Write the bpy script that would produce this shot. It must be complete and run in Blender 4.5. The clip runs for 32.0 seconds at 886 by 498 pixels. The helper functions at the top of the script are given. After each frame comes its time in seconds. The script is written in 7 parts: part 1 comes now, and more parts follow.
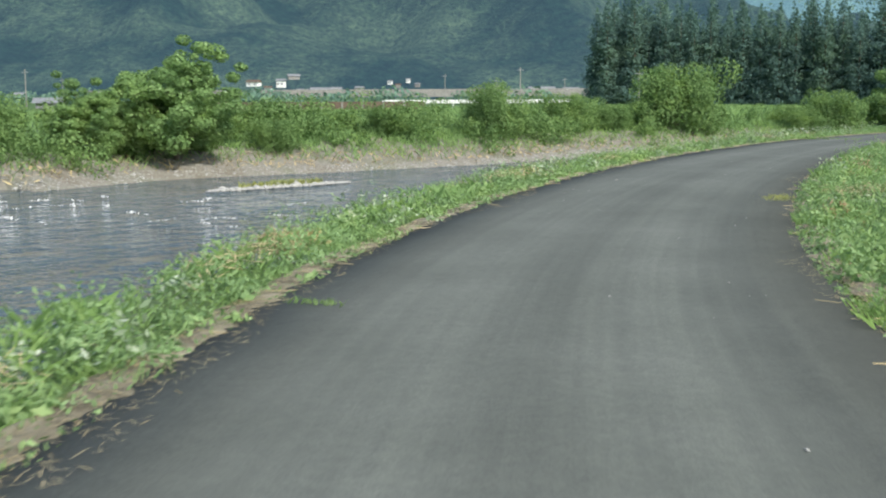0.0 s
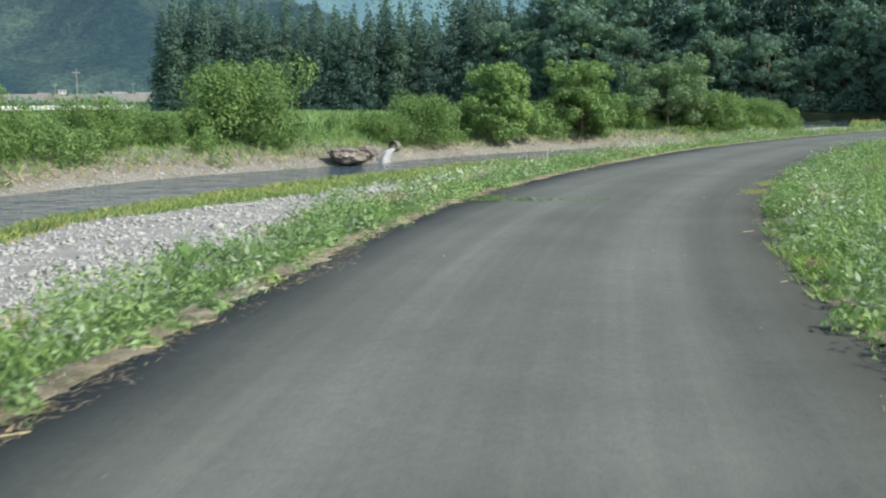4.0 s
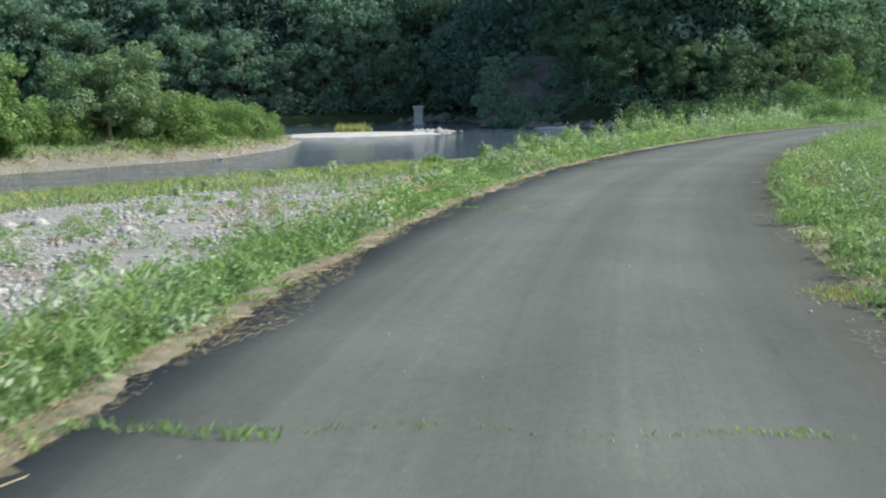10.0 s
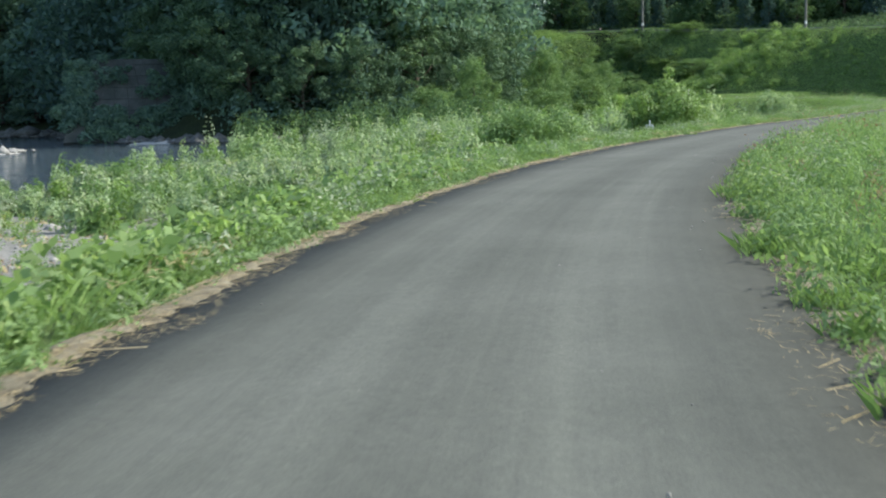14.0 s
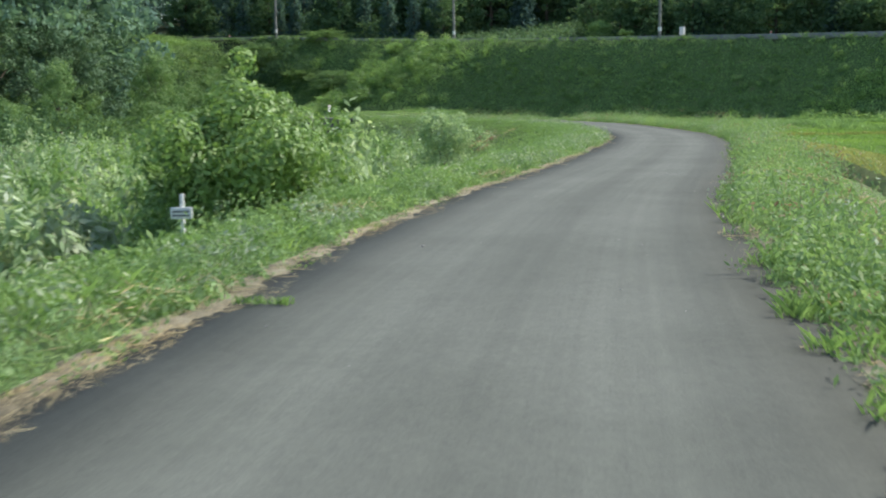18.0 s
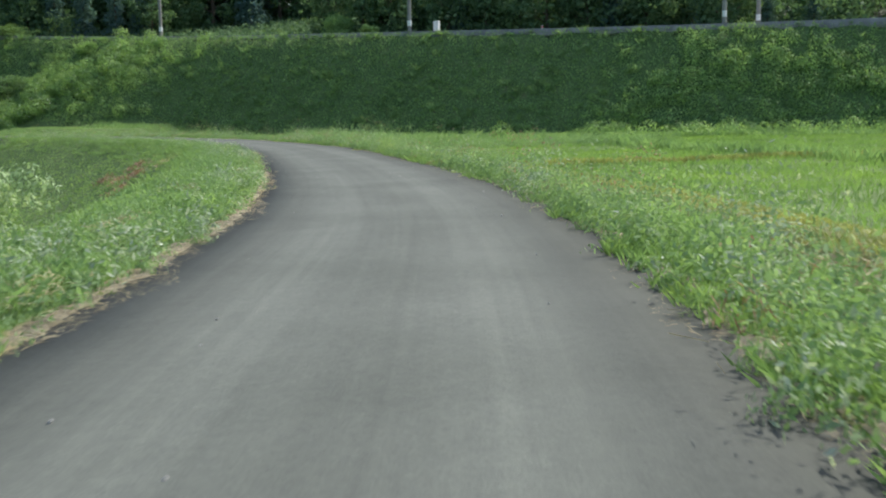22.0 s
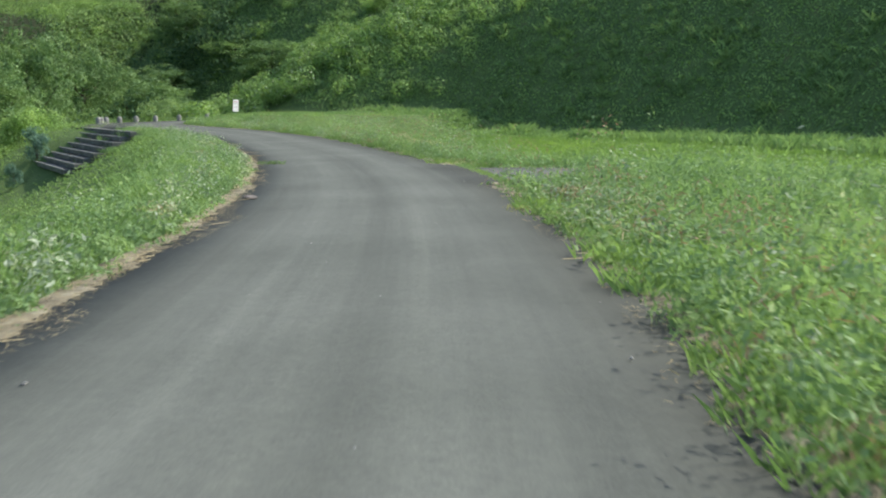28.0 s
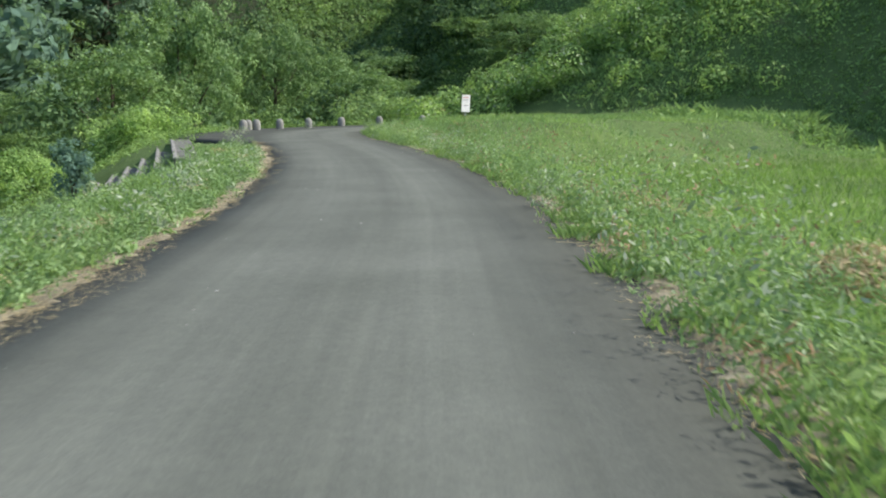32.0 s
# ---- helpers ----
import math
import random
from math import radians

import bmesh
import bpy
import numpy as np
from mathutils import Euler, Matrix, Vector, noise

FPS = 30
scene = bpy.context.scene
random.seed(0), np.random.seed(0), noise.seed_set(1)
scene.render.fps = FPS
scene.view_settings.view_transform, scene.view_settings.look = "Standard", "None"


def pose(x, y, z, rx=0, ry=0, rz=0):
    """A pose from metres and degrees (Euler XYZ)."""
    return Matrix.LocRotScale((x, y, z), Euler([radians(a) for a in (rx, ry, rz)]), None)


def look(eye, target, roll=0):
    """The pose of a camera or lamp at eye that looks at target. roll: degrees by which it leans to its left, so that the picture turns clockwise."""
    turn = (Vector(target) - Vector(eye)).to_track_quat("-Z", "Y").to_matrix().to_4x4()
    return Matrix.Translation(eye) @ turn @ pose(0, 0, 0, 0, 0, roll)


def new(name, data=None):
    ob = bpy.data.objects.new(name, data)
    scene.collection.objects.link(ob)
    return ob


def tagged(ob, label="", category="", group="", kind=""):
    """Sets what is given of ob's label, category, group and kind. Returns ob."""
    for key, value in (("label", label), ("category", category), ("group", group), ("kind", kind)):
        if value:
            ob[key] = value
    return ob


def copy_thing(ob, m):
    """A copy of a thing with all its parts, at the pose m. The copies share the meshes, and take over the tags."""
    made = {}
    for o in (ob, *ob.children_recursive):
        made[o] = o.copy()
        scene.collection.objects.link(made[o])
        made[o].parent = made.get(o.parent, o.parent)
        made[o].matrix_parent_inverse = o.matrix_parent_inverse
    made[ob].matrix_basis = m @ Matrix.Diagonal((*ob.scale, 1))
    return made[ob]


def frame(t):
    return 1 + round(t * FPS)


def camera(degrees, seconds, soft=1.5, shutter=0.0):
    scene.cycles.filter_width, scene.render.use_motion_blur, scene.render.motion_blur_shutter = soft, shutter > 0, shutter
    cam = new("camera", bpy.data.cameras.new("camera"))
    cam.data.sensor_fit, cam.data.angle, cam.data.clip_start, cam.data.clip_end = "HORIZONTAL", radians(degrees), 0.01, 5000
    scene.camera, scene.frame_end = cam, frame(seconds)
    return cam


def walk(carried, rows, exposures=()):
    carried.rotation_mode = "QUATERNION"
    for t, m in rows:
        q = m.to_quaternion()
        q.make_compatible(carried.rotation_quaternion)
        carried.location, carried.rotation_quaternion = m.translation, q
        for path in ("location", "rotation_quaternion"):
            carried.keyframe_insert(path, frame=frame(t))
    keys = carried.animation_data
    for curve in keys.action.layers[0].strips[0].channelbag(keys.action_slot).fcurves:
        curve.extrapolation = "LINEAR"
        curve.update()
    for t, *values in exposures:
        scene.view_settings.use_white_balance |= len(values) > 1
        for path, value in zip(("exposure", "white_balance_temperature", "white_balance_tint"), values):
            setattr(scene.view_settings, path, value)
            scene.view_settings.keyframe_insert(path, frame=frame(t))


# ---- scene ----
# camera
PATH = [
    (0, (0.000, -0.001, 1.253), (0.006, 9.916, -0.033), -0.26),
    (0.5, (0.235, 2.831, 1.255), (0.617, 12.734, -0.079), -0.28),
    (1, (0.591, 5.690, 1.242), (1.435, 15.572, -0.034), -0.27),
    (1.5, (1.123, 8.572, 1.244), (2.474, 18.393, -0.072), -0.36),
    (2, (1.766, 11.420, 1.230), (3.614, 21.164, -0.049), -0.42),
    (2.5, (2.555, 14.103, 1.218), (4.881, 23.740, -0.091), -0.65),
    (3, (3.404, 16.633, 1.205), (6.141, 26.167, -0.070), -0.52),
    (3.5, (4.326, 19.082, 1.199), (7.400, 28.519, -0.031), -0.38),
    (4, (5.365, 21.456, 1.213), (8.798, 30.763, -0.049), -0.42),
    (4.5, (6.502, 23.755, 1.235), (10.276, 32.926, -0.057), -0.24),
    (6.5, (10.965, 31.141, 1.263), (15.719, 39.849, 0.007), -0.65),
    (7, (12.420, 33.424, 1.270), (17.570, 41.902, 0.008), -0.46),
    (7.5, (14.023, 35.650, 1.257), (19.524, 43.911, 0.035), -0.54),
    (8, (15.785, 37.857, 1.254), (21.571, 45.912, -0.025), -0.83),
    (8.5, (17.606, 39.993, 1.268), (23.659, 47.854, 0.015), -0.78),
    (9, (19.492, 42.080, 1.262), (25.806, 49.736, 0.029), -0.54),
    (9.5, (21.546, 44.175, 1.242), (28.168, 51.561, -0.020), -0.72),
    (10, (23.770, 46.228, 1.229), (30.790, 53.232, -0.062), -0.99),
    (10.5, (26.084, 48.148, 1.199), (33.441, 54.804, -0.055), -0.89),
    (11, (28.489, 49.965, 1.200), (36.128, 56.312, 0.034), -0.92),
    (11.5, (30.933, 51.684, 1.180), (38.799, 57.735, -0.047), -0.60),
    (12, (33.415, 53.281, 1.171), (41.499, 59.027, -0.107), -0.73),
    (12.5, (35.881, 54.737, 1.156), (44.176, 60.190, -0.049), -1.04),
    (13, (38.371, 56.073, 1.153), (46.839, 61.261, -0.014), -1.34),
    (13.5, (40.904, 57.261, 1.155), (49.561, 62.111, -0.081), -1.41),
    (14, (43.472, 58.394, 1.160), (52.312, 62.889, -0.127), -1.49),
    (14.5, (46.097, 59.468, 1.161), (55.092, 63.649, -0.110), -1.67),
    (15.5, (52.050, 61.470, 1.182), (61.310, 65.020, -0.080), -1.20),
    (16.5, (58.278, 62.717, 1.204), (67.756, 65.652, -0.041), -0.70),
    (17, (61.543, 63.463, 1.207), (71.114, 66.066, -0.070), -0.36),
    (17.5, (64.837, 64.075, 1.212), (74.509, 66.300, -0.008), -0.21),
    (18, (68.189, 64.486, 1.214), (77.970, 66.170, -0.010), -0.87),
    (18.5, (71.583, 64.777, 1.205), (81.419, 66.087, -0.038), -1.01),
    (19, (75.028, 64.946, 1.211), (84.899, 65.903, -0.070), -0.78),
    (19.5, (78.499, 64.992, 1.202), (88.404, 65.587, -0.037), -0.72),
    (20, (82.023, 64.891, 1.178), (91.947, 65.033, -0.047), -0.74),
    (20.5, (85.565, 64.616, 1.153), (95.490, 64.298, -0.027), -0.99),
    (21, (89.066, 64.256, 1.140), (98.983, 63.697, -0.013), -1.36),
    (21.5, (92.541, 63.936, 1.151), (102.477, 63.527, 0.097), -1.44),
    (22, (96.019, 63.630, 1.168), (105.946, 63.310, 0.004), -1.26),
    (22.5, (99.419, 63.368, 1.169), (109.340, 63.220, -0.081), -1.61),
    (23, (102.900, 63.231, 1.172), (112.821, 63.375, -0.078), -1.44),
    (23.5, (106.470, 63.138, 1.194), (116.391, 63.429, -0.022), -1.34),
    (24, (110.014, 63.094, 1.193), (119.937, 63.425, -0.003), -1.14),
    (24.5, (113.537, 63.157, 1.207), (123.449, 63.777, 0.036), -1.46),
    (25, (117.043, 63.378, 1.207), (126.917, 64.407, 0.010), -1.06),
    (25.5, (120.562, 63.767, 1.213), (130.387, 65.229, 0.057), -0.48),
    (26.5, (127.620, 64.680, 1.208), (137.370, 66.650, 0.050), -0.48),
    (27.5, (134.726, 65.804, 1.202), (144.346, 68.280, 0.048), -0.47),
    (28, (138.215, 66.657, 1.204), (147.745, 69.410, -0.060), -0.58),
    (28.5, (141.633, 67.621, 1.206), (151.056, 70.733, -0.030), -0.74),
    (29, (144.953, 68.653, 1.207), (154.276, 72.039, -0.063), -0.75),
    (29.5, (148.230, 69.725, 1.224), (157.519, 73.224, 0.008), -0.58),
    (30, (151.472, 70.807, 1.212), (160.743, 74.338, -0.039), -0.30),
    (30.5, (154.739, 71.966, 1.208), (163.912, 75.764, 0.012), -1.01),
    (31, (157.991, 73.344, 1.191), (166.962, 77.588, -0.036), -1.22),
    (31.5, (161.189, 74.865, 1.182), (169.942, 79.565, 0.039), -0.51),
    (32, (164.343, 76.482, 1.176), (172.956, 81.400, -0.098), -0.21),
]
cam = camera(41.47, 32.0, soft=2.0, shutter=0.22)
walk(cam, [(t, look(eye, target, roll)) for t, eye, target, roll in PATH], exposures=[(0, 0.50, 6450, 7.0), (10, 0.54, 6450, 7.0), (14, 0.60, 6450, 7.0), (25, 0.62, 6500, 8.0), (28, 0.68, 6500, 8.0), (29.5, 0.84, 6550, 8.0), (31, 0.66, 6550, 8.0), (32, 0.68, 6550, 8.0)])

# daylight: clear sky, sun from the south-east at mid height
SUN_TO = Vector((0.488, -0.639, 0.665)).normalized()
world = bpy.data.worlds.new("sky")
scene.world = world
world.use_nodes = True
wn = world.node_tree.nodes
sky = wn.new("ShaderNodeTexSky")
sky.sky_type = "NISHITA"
sky.sun_disc = False
sky.sun_elevation = math.asin(SUN_TO.z)
sky.sun_rotation = math.atan2(SUN_TO.x, SUN_TO.y)
sky.air_density, sky.dust_density = 1.0, 1.5
wn["Background"].inputs[1].default_value = 0.15
world.node_tree.links.new(sky.outputs[0], wn["Background"].inputs[0])
sun_data = bpy.data.lights.new("sun", "SUN")
sun_data.energy, sun_data.angle, sun_data.color = 3.7, radians(0.6), (1.0, 0.95, 0.86)
sun = new("sun", sun_data)
sun.matrix_world = look(SUN_TO * 500, (0, 0, 0))

# ---------- plan ----------
ROAD_Z = -0.05
WATER_Z = -3.5
ROAD = [(-13.0, -62.0), (-8.0, -42.0), (-3.6, -21.0), (-1.2, -9.0), (-0.14, 0.01), (1.02, 8.95), (3.54, 17.61), (7.21, 25.88), (11.84, 33.62),
        (17.68, 40.56), (24.22, 46.79), (31.41, 52.22), (39.14, 56.90), (47.50, 60.47), (56.12, 63.11), (65.03, 64.71), (74.08, 65.29),
        (83.13, 65.24), (92.10, 64.48), (101.05, 63.87), (110.03, 63.68), (118.93, 64.34), (127.85, 65.58), (136.60, 67.00), (145.18, 69.26),
        (153.69, 72.15), (161.83, 75.81), (169.40, 80.08), (176.40, 84.28), (183.40, 89.18), (189.70, 94.28), (195.40, 99.08), (200.80, 102.48), (206.80, 103.48), (213.80, 101.88), (223.80, 98.38)]
HALF = 1.78
FAR_BANK = [(-120, -60), (-60, 5), (-22.2, 58.6), (-16, 69.3), (-6.6, 75.6), (3, 83.3), (15, 96.5), (27.3, 104.2), (45, 116.5), (60, 123.5), (79, 127), (92, 136), (104, 148), (114, 165), (120, 190), (118, 222)]
FAR_SHORE = [(118, 222), (150, 216), (176, 206), (182, 194), (172, 182), (158, 163), (154, 146), (160, 128), (178, 122), (205, 124)]
FOREST_FRONT = [(43, 330), (64, 318), (112, 288), (138, 254), (158, 228), (186, 212), (191, 196), (182, 177), (170, 159), (162, 142), (167, 130), (190, 129), (215, 133), (240, 150)]
TOP_EDGE = [(262, 150, 13.0), (253, 126, 12.2), (245.6, 120.8, 11.6), (229.1, 90.6, 9.8), (208.5, 63.0, 8.4), (191.4, 37.5, 7.4), (176, 6, 7.0), (160, -45, 7.0)]


def spline(points, step):
    """Points every step metres along a smooth curve through the given ones."""
    p = np.array(points, float)
    p = np.vstack([2 * p[0] - p[1], p, 2 * p[-1] - p[-2]])
    u = np.linspace(0, 1, 24, endpoint=False)[:, None]
    out = []
    for a, b, c, d in zip(p, p[1:], p[2:], p[3:]):
        out.append(0.5 * (2 * b + (c - a) * u + (2 * a - 5 * b + 4 * c - d) * u**2 + (3 * b - a - 3 * c + d) * u**3))
    out = np.vstack(out + [p[-2:-1]])
    run = np.r_[0, np.cumsum(np.linalg.norm(np.diff(out, axis=0), axis=1))]
    at = np.arange(0, run[-1], step)
    return np.stack([np.interp(at, run, out[:, k]) for k in range(out.shape[1])], 1)


RC = spline(ROAD, 0.5)
RT = np.gradient(RC, axis=0)
RT /= np.linalg.norm(RT, axis=1)[:, None]
RN = np.c_[-RT[:, 1], RT[:, 0]]
RS = np.r_[0, np.cumsum(np.linalg.norm(np.diff(RC, axis=0), axis=1))]
RS -= RS[np.argmin(((RC - np.array((-0.14, 0.01))) ** 2).sum(1))]
S_END = RS[-1]


def road_point(s, d):
    """World x, y of a place s metres along the road and d metres to its left."""
    s, d = np.asarray(s, float), np.asarray(d, float)
    x = np.interp(s, RS, RC[:, 0]) + d * np.interp(s, RS, RN[:, 0])
    y = np.interp(s, RS, RC[:, 1]) + d * np.interp(s, RS, RN[:, 1])
    return x, y


def road_coords(x, y):
    """s and d of world places: the inverse of road_point()."""
    q = np.stack([np.ravel(x), np.ravel(y)], 1)
    s, d = np.empty(len(q)), np.empty(len(q))
    rc, rn, rt, rs = RC[::2], RN[::2], RT[::2], RS[::2]
    for a in range(0, len(q), 8000):
        w = q[a:a + 8000]
        d2 = (w**2).sum(1)[:, None] - 2 * w @ rc.T + (rc**2).sum(1)[None]
        i = d2.argmin(1)
        v = w - rc[i]
        s[a:a + 8000] = rs[i] + (v * rt[i]).sum(1)
        d[a:a + 8000] = np.sign((v * rn[i]).sum(1)) * np.sqrt(np.maximum(d2[np.arange(len(i)), i], 0))
    return s.reshape(np.shape(x)), d.reshape(np.shape(x))


def side(line, x, y):
    """Signed distance to a polyline: positive on its left."""
    p = np.array(line, float)[:, :2]
    best, sign = np.full(np.shape(x), 1e18), np.zeros(np.shape(x))
    for a, b in zip(p, p[1:]):
        e = b - a
        t = np.clip(((x - a[0]) * e[0] + (y - a[1]) * e[1]) / (e @ e), 0, 1)
        qx, qy = x - a[0] - t * e[0], y - a[1] - t * e[1]
        d2 = qx**2 + qy**2
        c = e[0] * (y - a[1]) - e[1] * (x - a[0])
        better = d2 < best
        best = np.where(better, d2, best)
        sign = np.where(better, np.sign(c), sign)
    return sign * np.sqrt(best)


def along(line, x, y):
    """The third value of a polyline's points at the place nearest to x, y."""
    p = np.array(line, float)
    best, val = np.full(np.shape(x), 1e18), np.zeros(np.shape(x))
    for a, b in zip(p, p[1:]):
        e = (b - a)[:2]
        t = np.clip(((x - a[0]) * e[0] + (y - a[1]) * e[1]) / (e @ e), 0, 1)
        d2 = (x - a[0] - t * e[0]) ** 2 + (y - a[1] - t * e[1]) ** 2
        val = np.where(d2 < best, a[2] + t * (b[2] - a[2]), val)
        best = np.minimum(best, d2)
    return val


# left of the road: s, then d and z of the verge's end, the foot, the shore and the river bed
LEFT = np.array([
    (-70, 2.9, 0, 7.0, -3.4, 8.2, -3.9, 11, -4.8),
    (30, 2.9, 0, 7.0, -3.4, 8.2, -3.9, 11, -4.8),
    (38, 2.9, 0, 6.4, -2.8, 13.5, -3.4, 16, -4.8),
    (45, 2.8, 0, 6.4, -2.7, 21, -3.3, 24, -4.8),
    (54, 2.8, 0, 6.6, -2.7, 27.5, -3.2, 30.5, -4.8),
    (65, 2.9, 0, 7.0, -2.7, 31, -3.2, 34, -4.8),
    (85, 2.9, 0, 7.6, -2.5, 40, -3.2, 43, -4.8),
    (112, 3.3, 0, 10, -1.9, 38, -3.1, 42, -4.8),
    (140, 3.6, 0, 10, -2.3, 45, -3.0, 50, -4.8),
    (170, 3.4, 0, 9.5, -3.0, 45, -3.0, 58, -4.6),
    (221, 3.4, 0, 9.5, -3.0, 40, -3.0, 58, -4.6),
    (223, 3.0, -0.05, 8.5, -3.0, 40, -3.0, 58, -4.6),
    (232, 3.9, -0.05, 9.4, -3.0, 40, -3.0, 58, -4.6),
    (235, 4.9, -0.05, 10.4, -3.0, 40, -3.0, 58, -4.6),
    (244, 5.4, -0.1, 11, -3.0, 40, -3.0, 58, -4.6),
    (262, 6.0, 0, 11, -2.0, 40, -2.4, 58, -4.0)])
RIGHT = np.array([
    (-70, 2.6, 0, 5, 0.28, 14, 0.2, 60, 0.0),
    (90, 2.6, 0, 5, 0.22, 14, 0.1, 60, 0.0),
    (106, 2.6, 0, 4.4, 0.05, 8, -0.6, 40, -0.8),
    (120, 2.5, 0, 3.3, -0.15, 4.4, -0.95, 40, -0.9),
    (186, 2.5, 0, 3.3, -0.15, 4.4, -0.95, 40, -0.9),
    (197, 2.5, 0, 3.4, -0.12, 5.2, -0.88, 40, -0.9),
    (235, 2.5, 0, 3.4, -0.1, 5.6, -0.9, 40, -0.9),
    (239, 2.6, 0.05, 5.5, 0.5, 9.5, 0.45, 11.5, -0.9),
    (247, 2.6, 0.05, 6, 0.6, 12, 0.5, 15, -0.9),
    (262, 2.6, 0, 6, 0.5, 14, 0.3, 18, -0.9)])


def profile(table, s, d):
    row = [np.interp(s, table[:, 0], table[:, k]) for k in range(1, table.shape[1])]
    z = np.zeros(np.shape(s))
    last_d, last_z = np.zeros(np.shape(s)), np.zeros(np.shape(s))
    for k in range(0, len(row), 2):
        t = np.clip((d - last_d) / np.maximum(row[k] - last_d, 1e-3), 0, 1)
        z = np.where(d > last_d, last_z + t * (row[k + 1] - last_z), z)
        last_d, last_z = row[k], row[k + 1]
    return z


def wave(x, y, size, seed=0.0):
    """Smooth cheap unevenness, about -1 to 1."""
    a = np.sin(x / size * 2.1 + seed) * np.cos(y / size * 1.7 - seed * 1.3)
    b = np.sin((x + y) / size * 3.7 + seed * 2.1) * np.sin((x - 0.6 * y) / size * 3.1 + seed)
    return 0.6 * a + 0.4 * b


def smooth(a, b, v):
    t = np.clip((v - a) / (b - a), 0, 1)
    return t * t * (3 - 2 * t)


def ground_z(x, y, s=None, d=None):
    """Height of the ground."""
    x, y = np.asarray(x, float), np.asarray(y, float)
    if s is None:
        s, d = road_coords(x, y)
    z = np.where(d > 0, profile(LEFT, s, d), profile(RIGHT, s, -d))
    z = z + ROAD_Z - 0.05
    rough = smooth(2.6, 5.0, np.abs(d))
    z = z + rough * 0.07 * wave(x, y, 2.3, 1.0)
    # the causeway of the side road
    ramp_z = ROAD_Z - 0.09 - 0.7 * smooth(3, 16, -d)
    w = (1 - smooth(4.4, 7.5, np.abs(s - 192.2))) * (d < 0) * (1 - smooth(24, 28, -d))
    z = z * (1 - w) + ramp_z * w
    # the land across the river
    far = side(FAR_BANK, x, y)
    bank = np.interp(far, [-9, -2, 0, 1.2, 6, 14, 80], [-4.8, -4.3, WATER_Z + 0.05, WATER_Z + 0.5, -1.5, -1.2, -1.1])
    inside = (far > -9) & (d > 20) & (s < 230) & (y > 40 - 0.9 * x)
    z = np.where(inside & (far > -2), np.maximum(bank, np.where(far > 0, bank, z)), z)
    shore = side(FAR_SHORE, x, y)
    rise = smooth(112, 140, x) * (1 - smooth(170, 200, y - 0.9 * (x - 190)))
    hill = np.interp(shore, [-2, 0, 3, 14, 60, 200, 600], [-4.3, WATER_Z, -2.4, -1.0, 0.5, 2.0, 2.0]) + rise * np.interp(shore, [3, 14, 60, 200], [0, 5, 13, 20])
    gentle = 1 - smooth(196, 206, x) * (1 - smooth(25, 48, d))
    z = np.where((shore > -2) & (d > 25) & (x > 112) & (x < 400), np.maximum(z, z * (1 - gentle) + hill * gentle), z)
    # the embankment that carries the upper road, and the wooded hill behind it
    edge = side(TOP_EDGE, x, y)
    top = along(TOP_EDGE, x, y)
    face = np.where(edge > 0, top + np.interp(edge, [0, 7, 12, 60, 200], [0, 0.05, 0.6, 8, 14]), top + edge / (1.02 + 0.52 * smooth(80, 88, y + 0.8 * edge) * (1 - smooth(94, 104, y + 0.8 * edge))))
    z = np.where((x > 120) & (edge > -30) & (y < 175), np.maximum(z, face), z)
    return z


# ---------- materials ----------
def material(name, rough=0.8, spec=0.3):
    m = bpy.data.materials.new(name)
    m.use_nodes = True
    n, l = m.node_tree.nodes, m.node_tree.links
    b = n["Principled BSDF"]
    b.inputs["Roughness"].default_value = rough
    b.inputs["Specular IOR Level"].default_value = spec
    return m, n, l, b


def ramp(n, l, source, stops):
    r = n.new("ShaderNodeValToRGB")
    while len(r.color_ramp.elements) < len(stops):
        r.color_ramp.elements.new(0.5)
    for e, (p, c) in zip(r.color_ramp.elements, stops):
        e.position, e.color = p, (*c, 1)
    l.new(source, r.inputs[0])
    return r.outputs[0]


def place(n, l, stretch=(1, 1, 1)):
    g = n.new("ShaderNodeNewGeometry")
    v = n.new("ShaderNodeVectorMath")
    v.operation = "MULTIPLY"
    v.inputs[1].default_value = stretch
    l.new(g.outputs["Position"], v.inputs[0])
    return v.outputs[0]


def noise_of(n, l, vector, size, detail=4.0, rough=0.6):
    t = n.new("ShaderNodeTexNoise")
    t.inputs["Scale"].default_value = size
    t.inputs["Detail"].default_value = detail
    t.inputs["Roughness"].default_value = rough
    l.new(vector, t.inputs["Vector"])
    return t.outputs[0]


def blend(n, l, kind, fac, a, b):
    m = n.new("ShaderNodeMix")
    m.data_type, m.blend_type = "RGBA", kind
    for socket, value in ((m.inputs[0], fac), (m.inputs[6], a), (m.inputs[7], b)):
        if hasattr(value, "is_output"):
            l.new(value, socket)
        else:
            socket.default_value = value
    return m.outputs[2]


def bump(n, l, b, height, strength, far=0.02):
    k = n.new("ShaderNodeBump")
    k.inputs["Strength"].default_value, k.inputs["Distance"].default_value = strength, far
    l.new(height, k.inputs["Height"])
    l.new(k.outputs[0], b.inputs["Normal"])


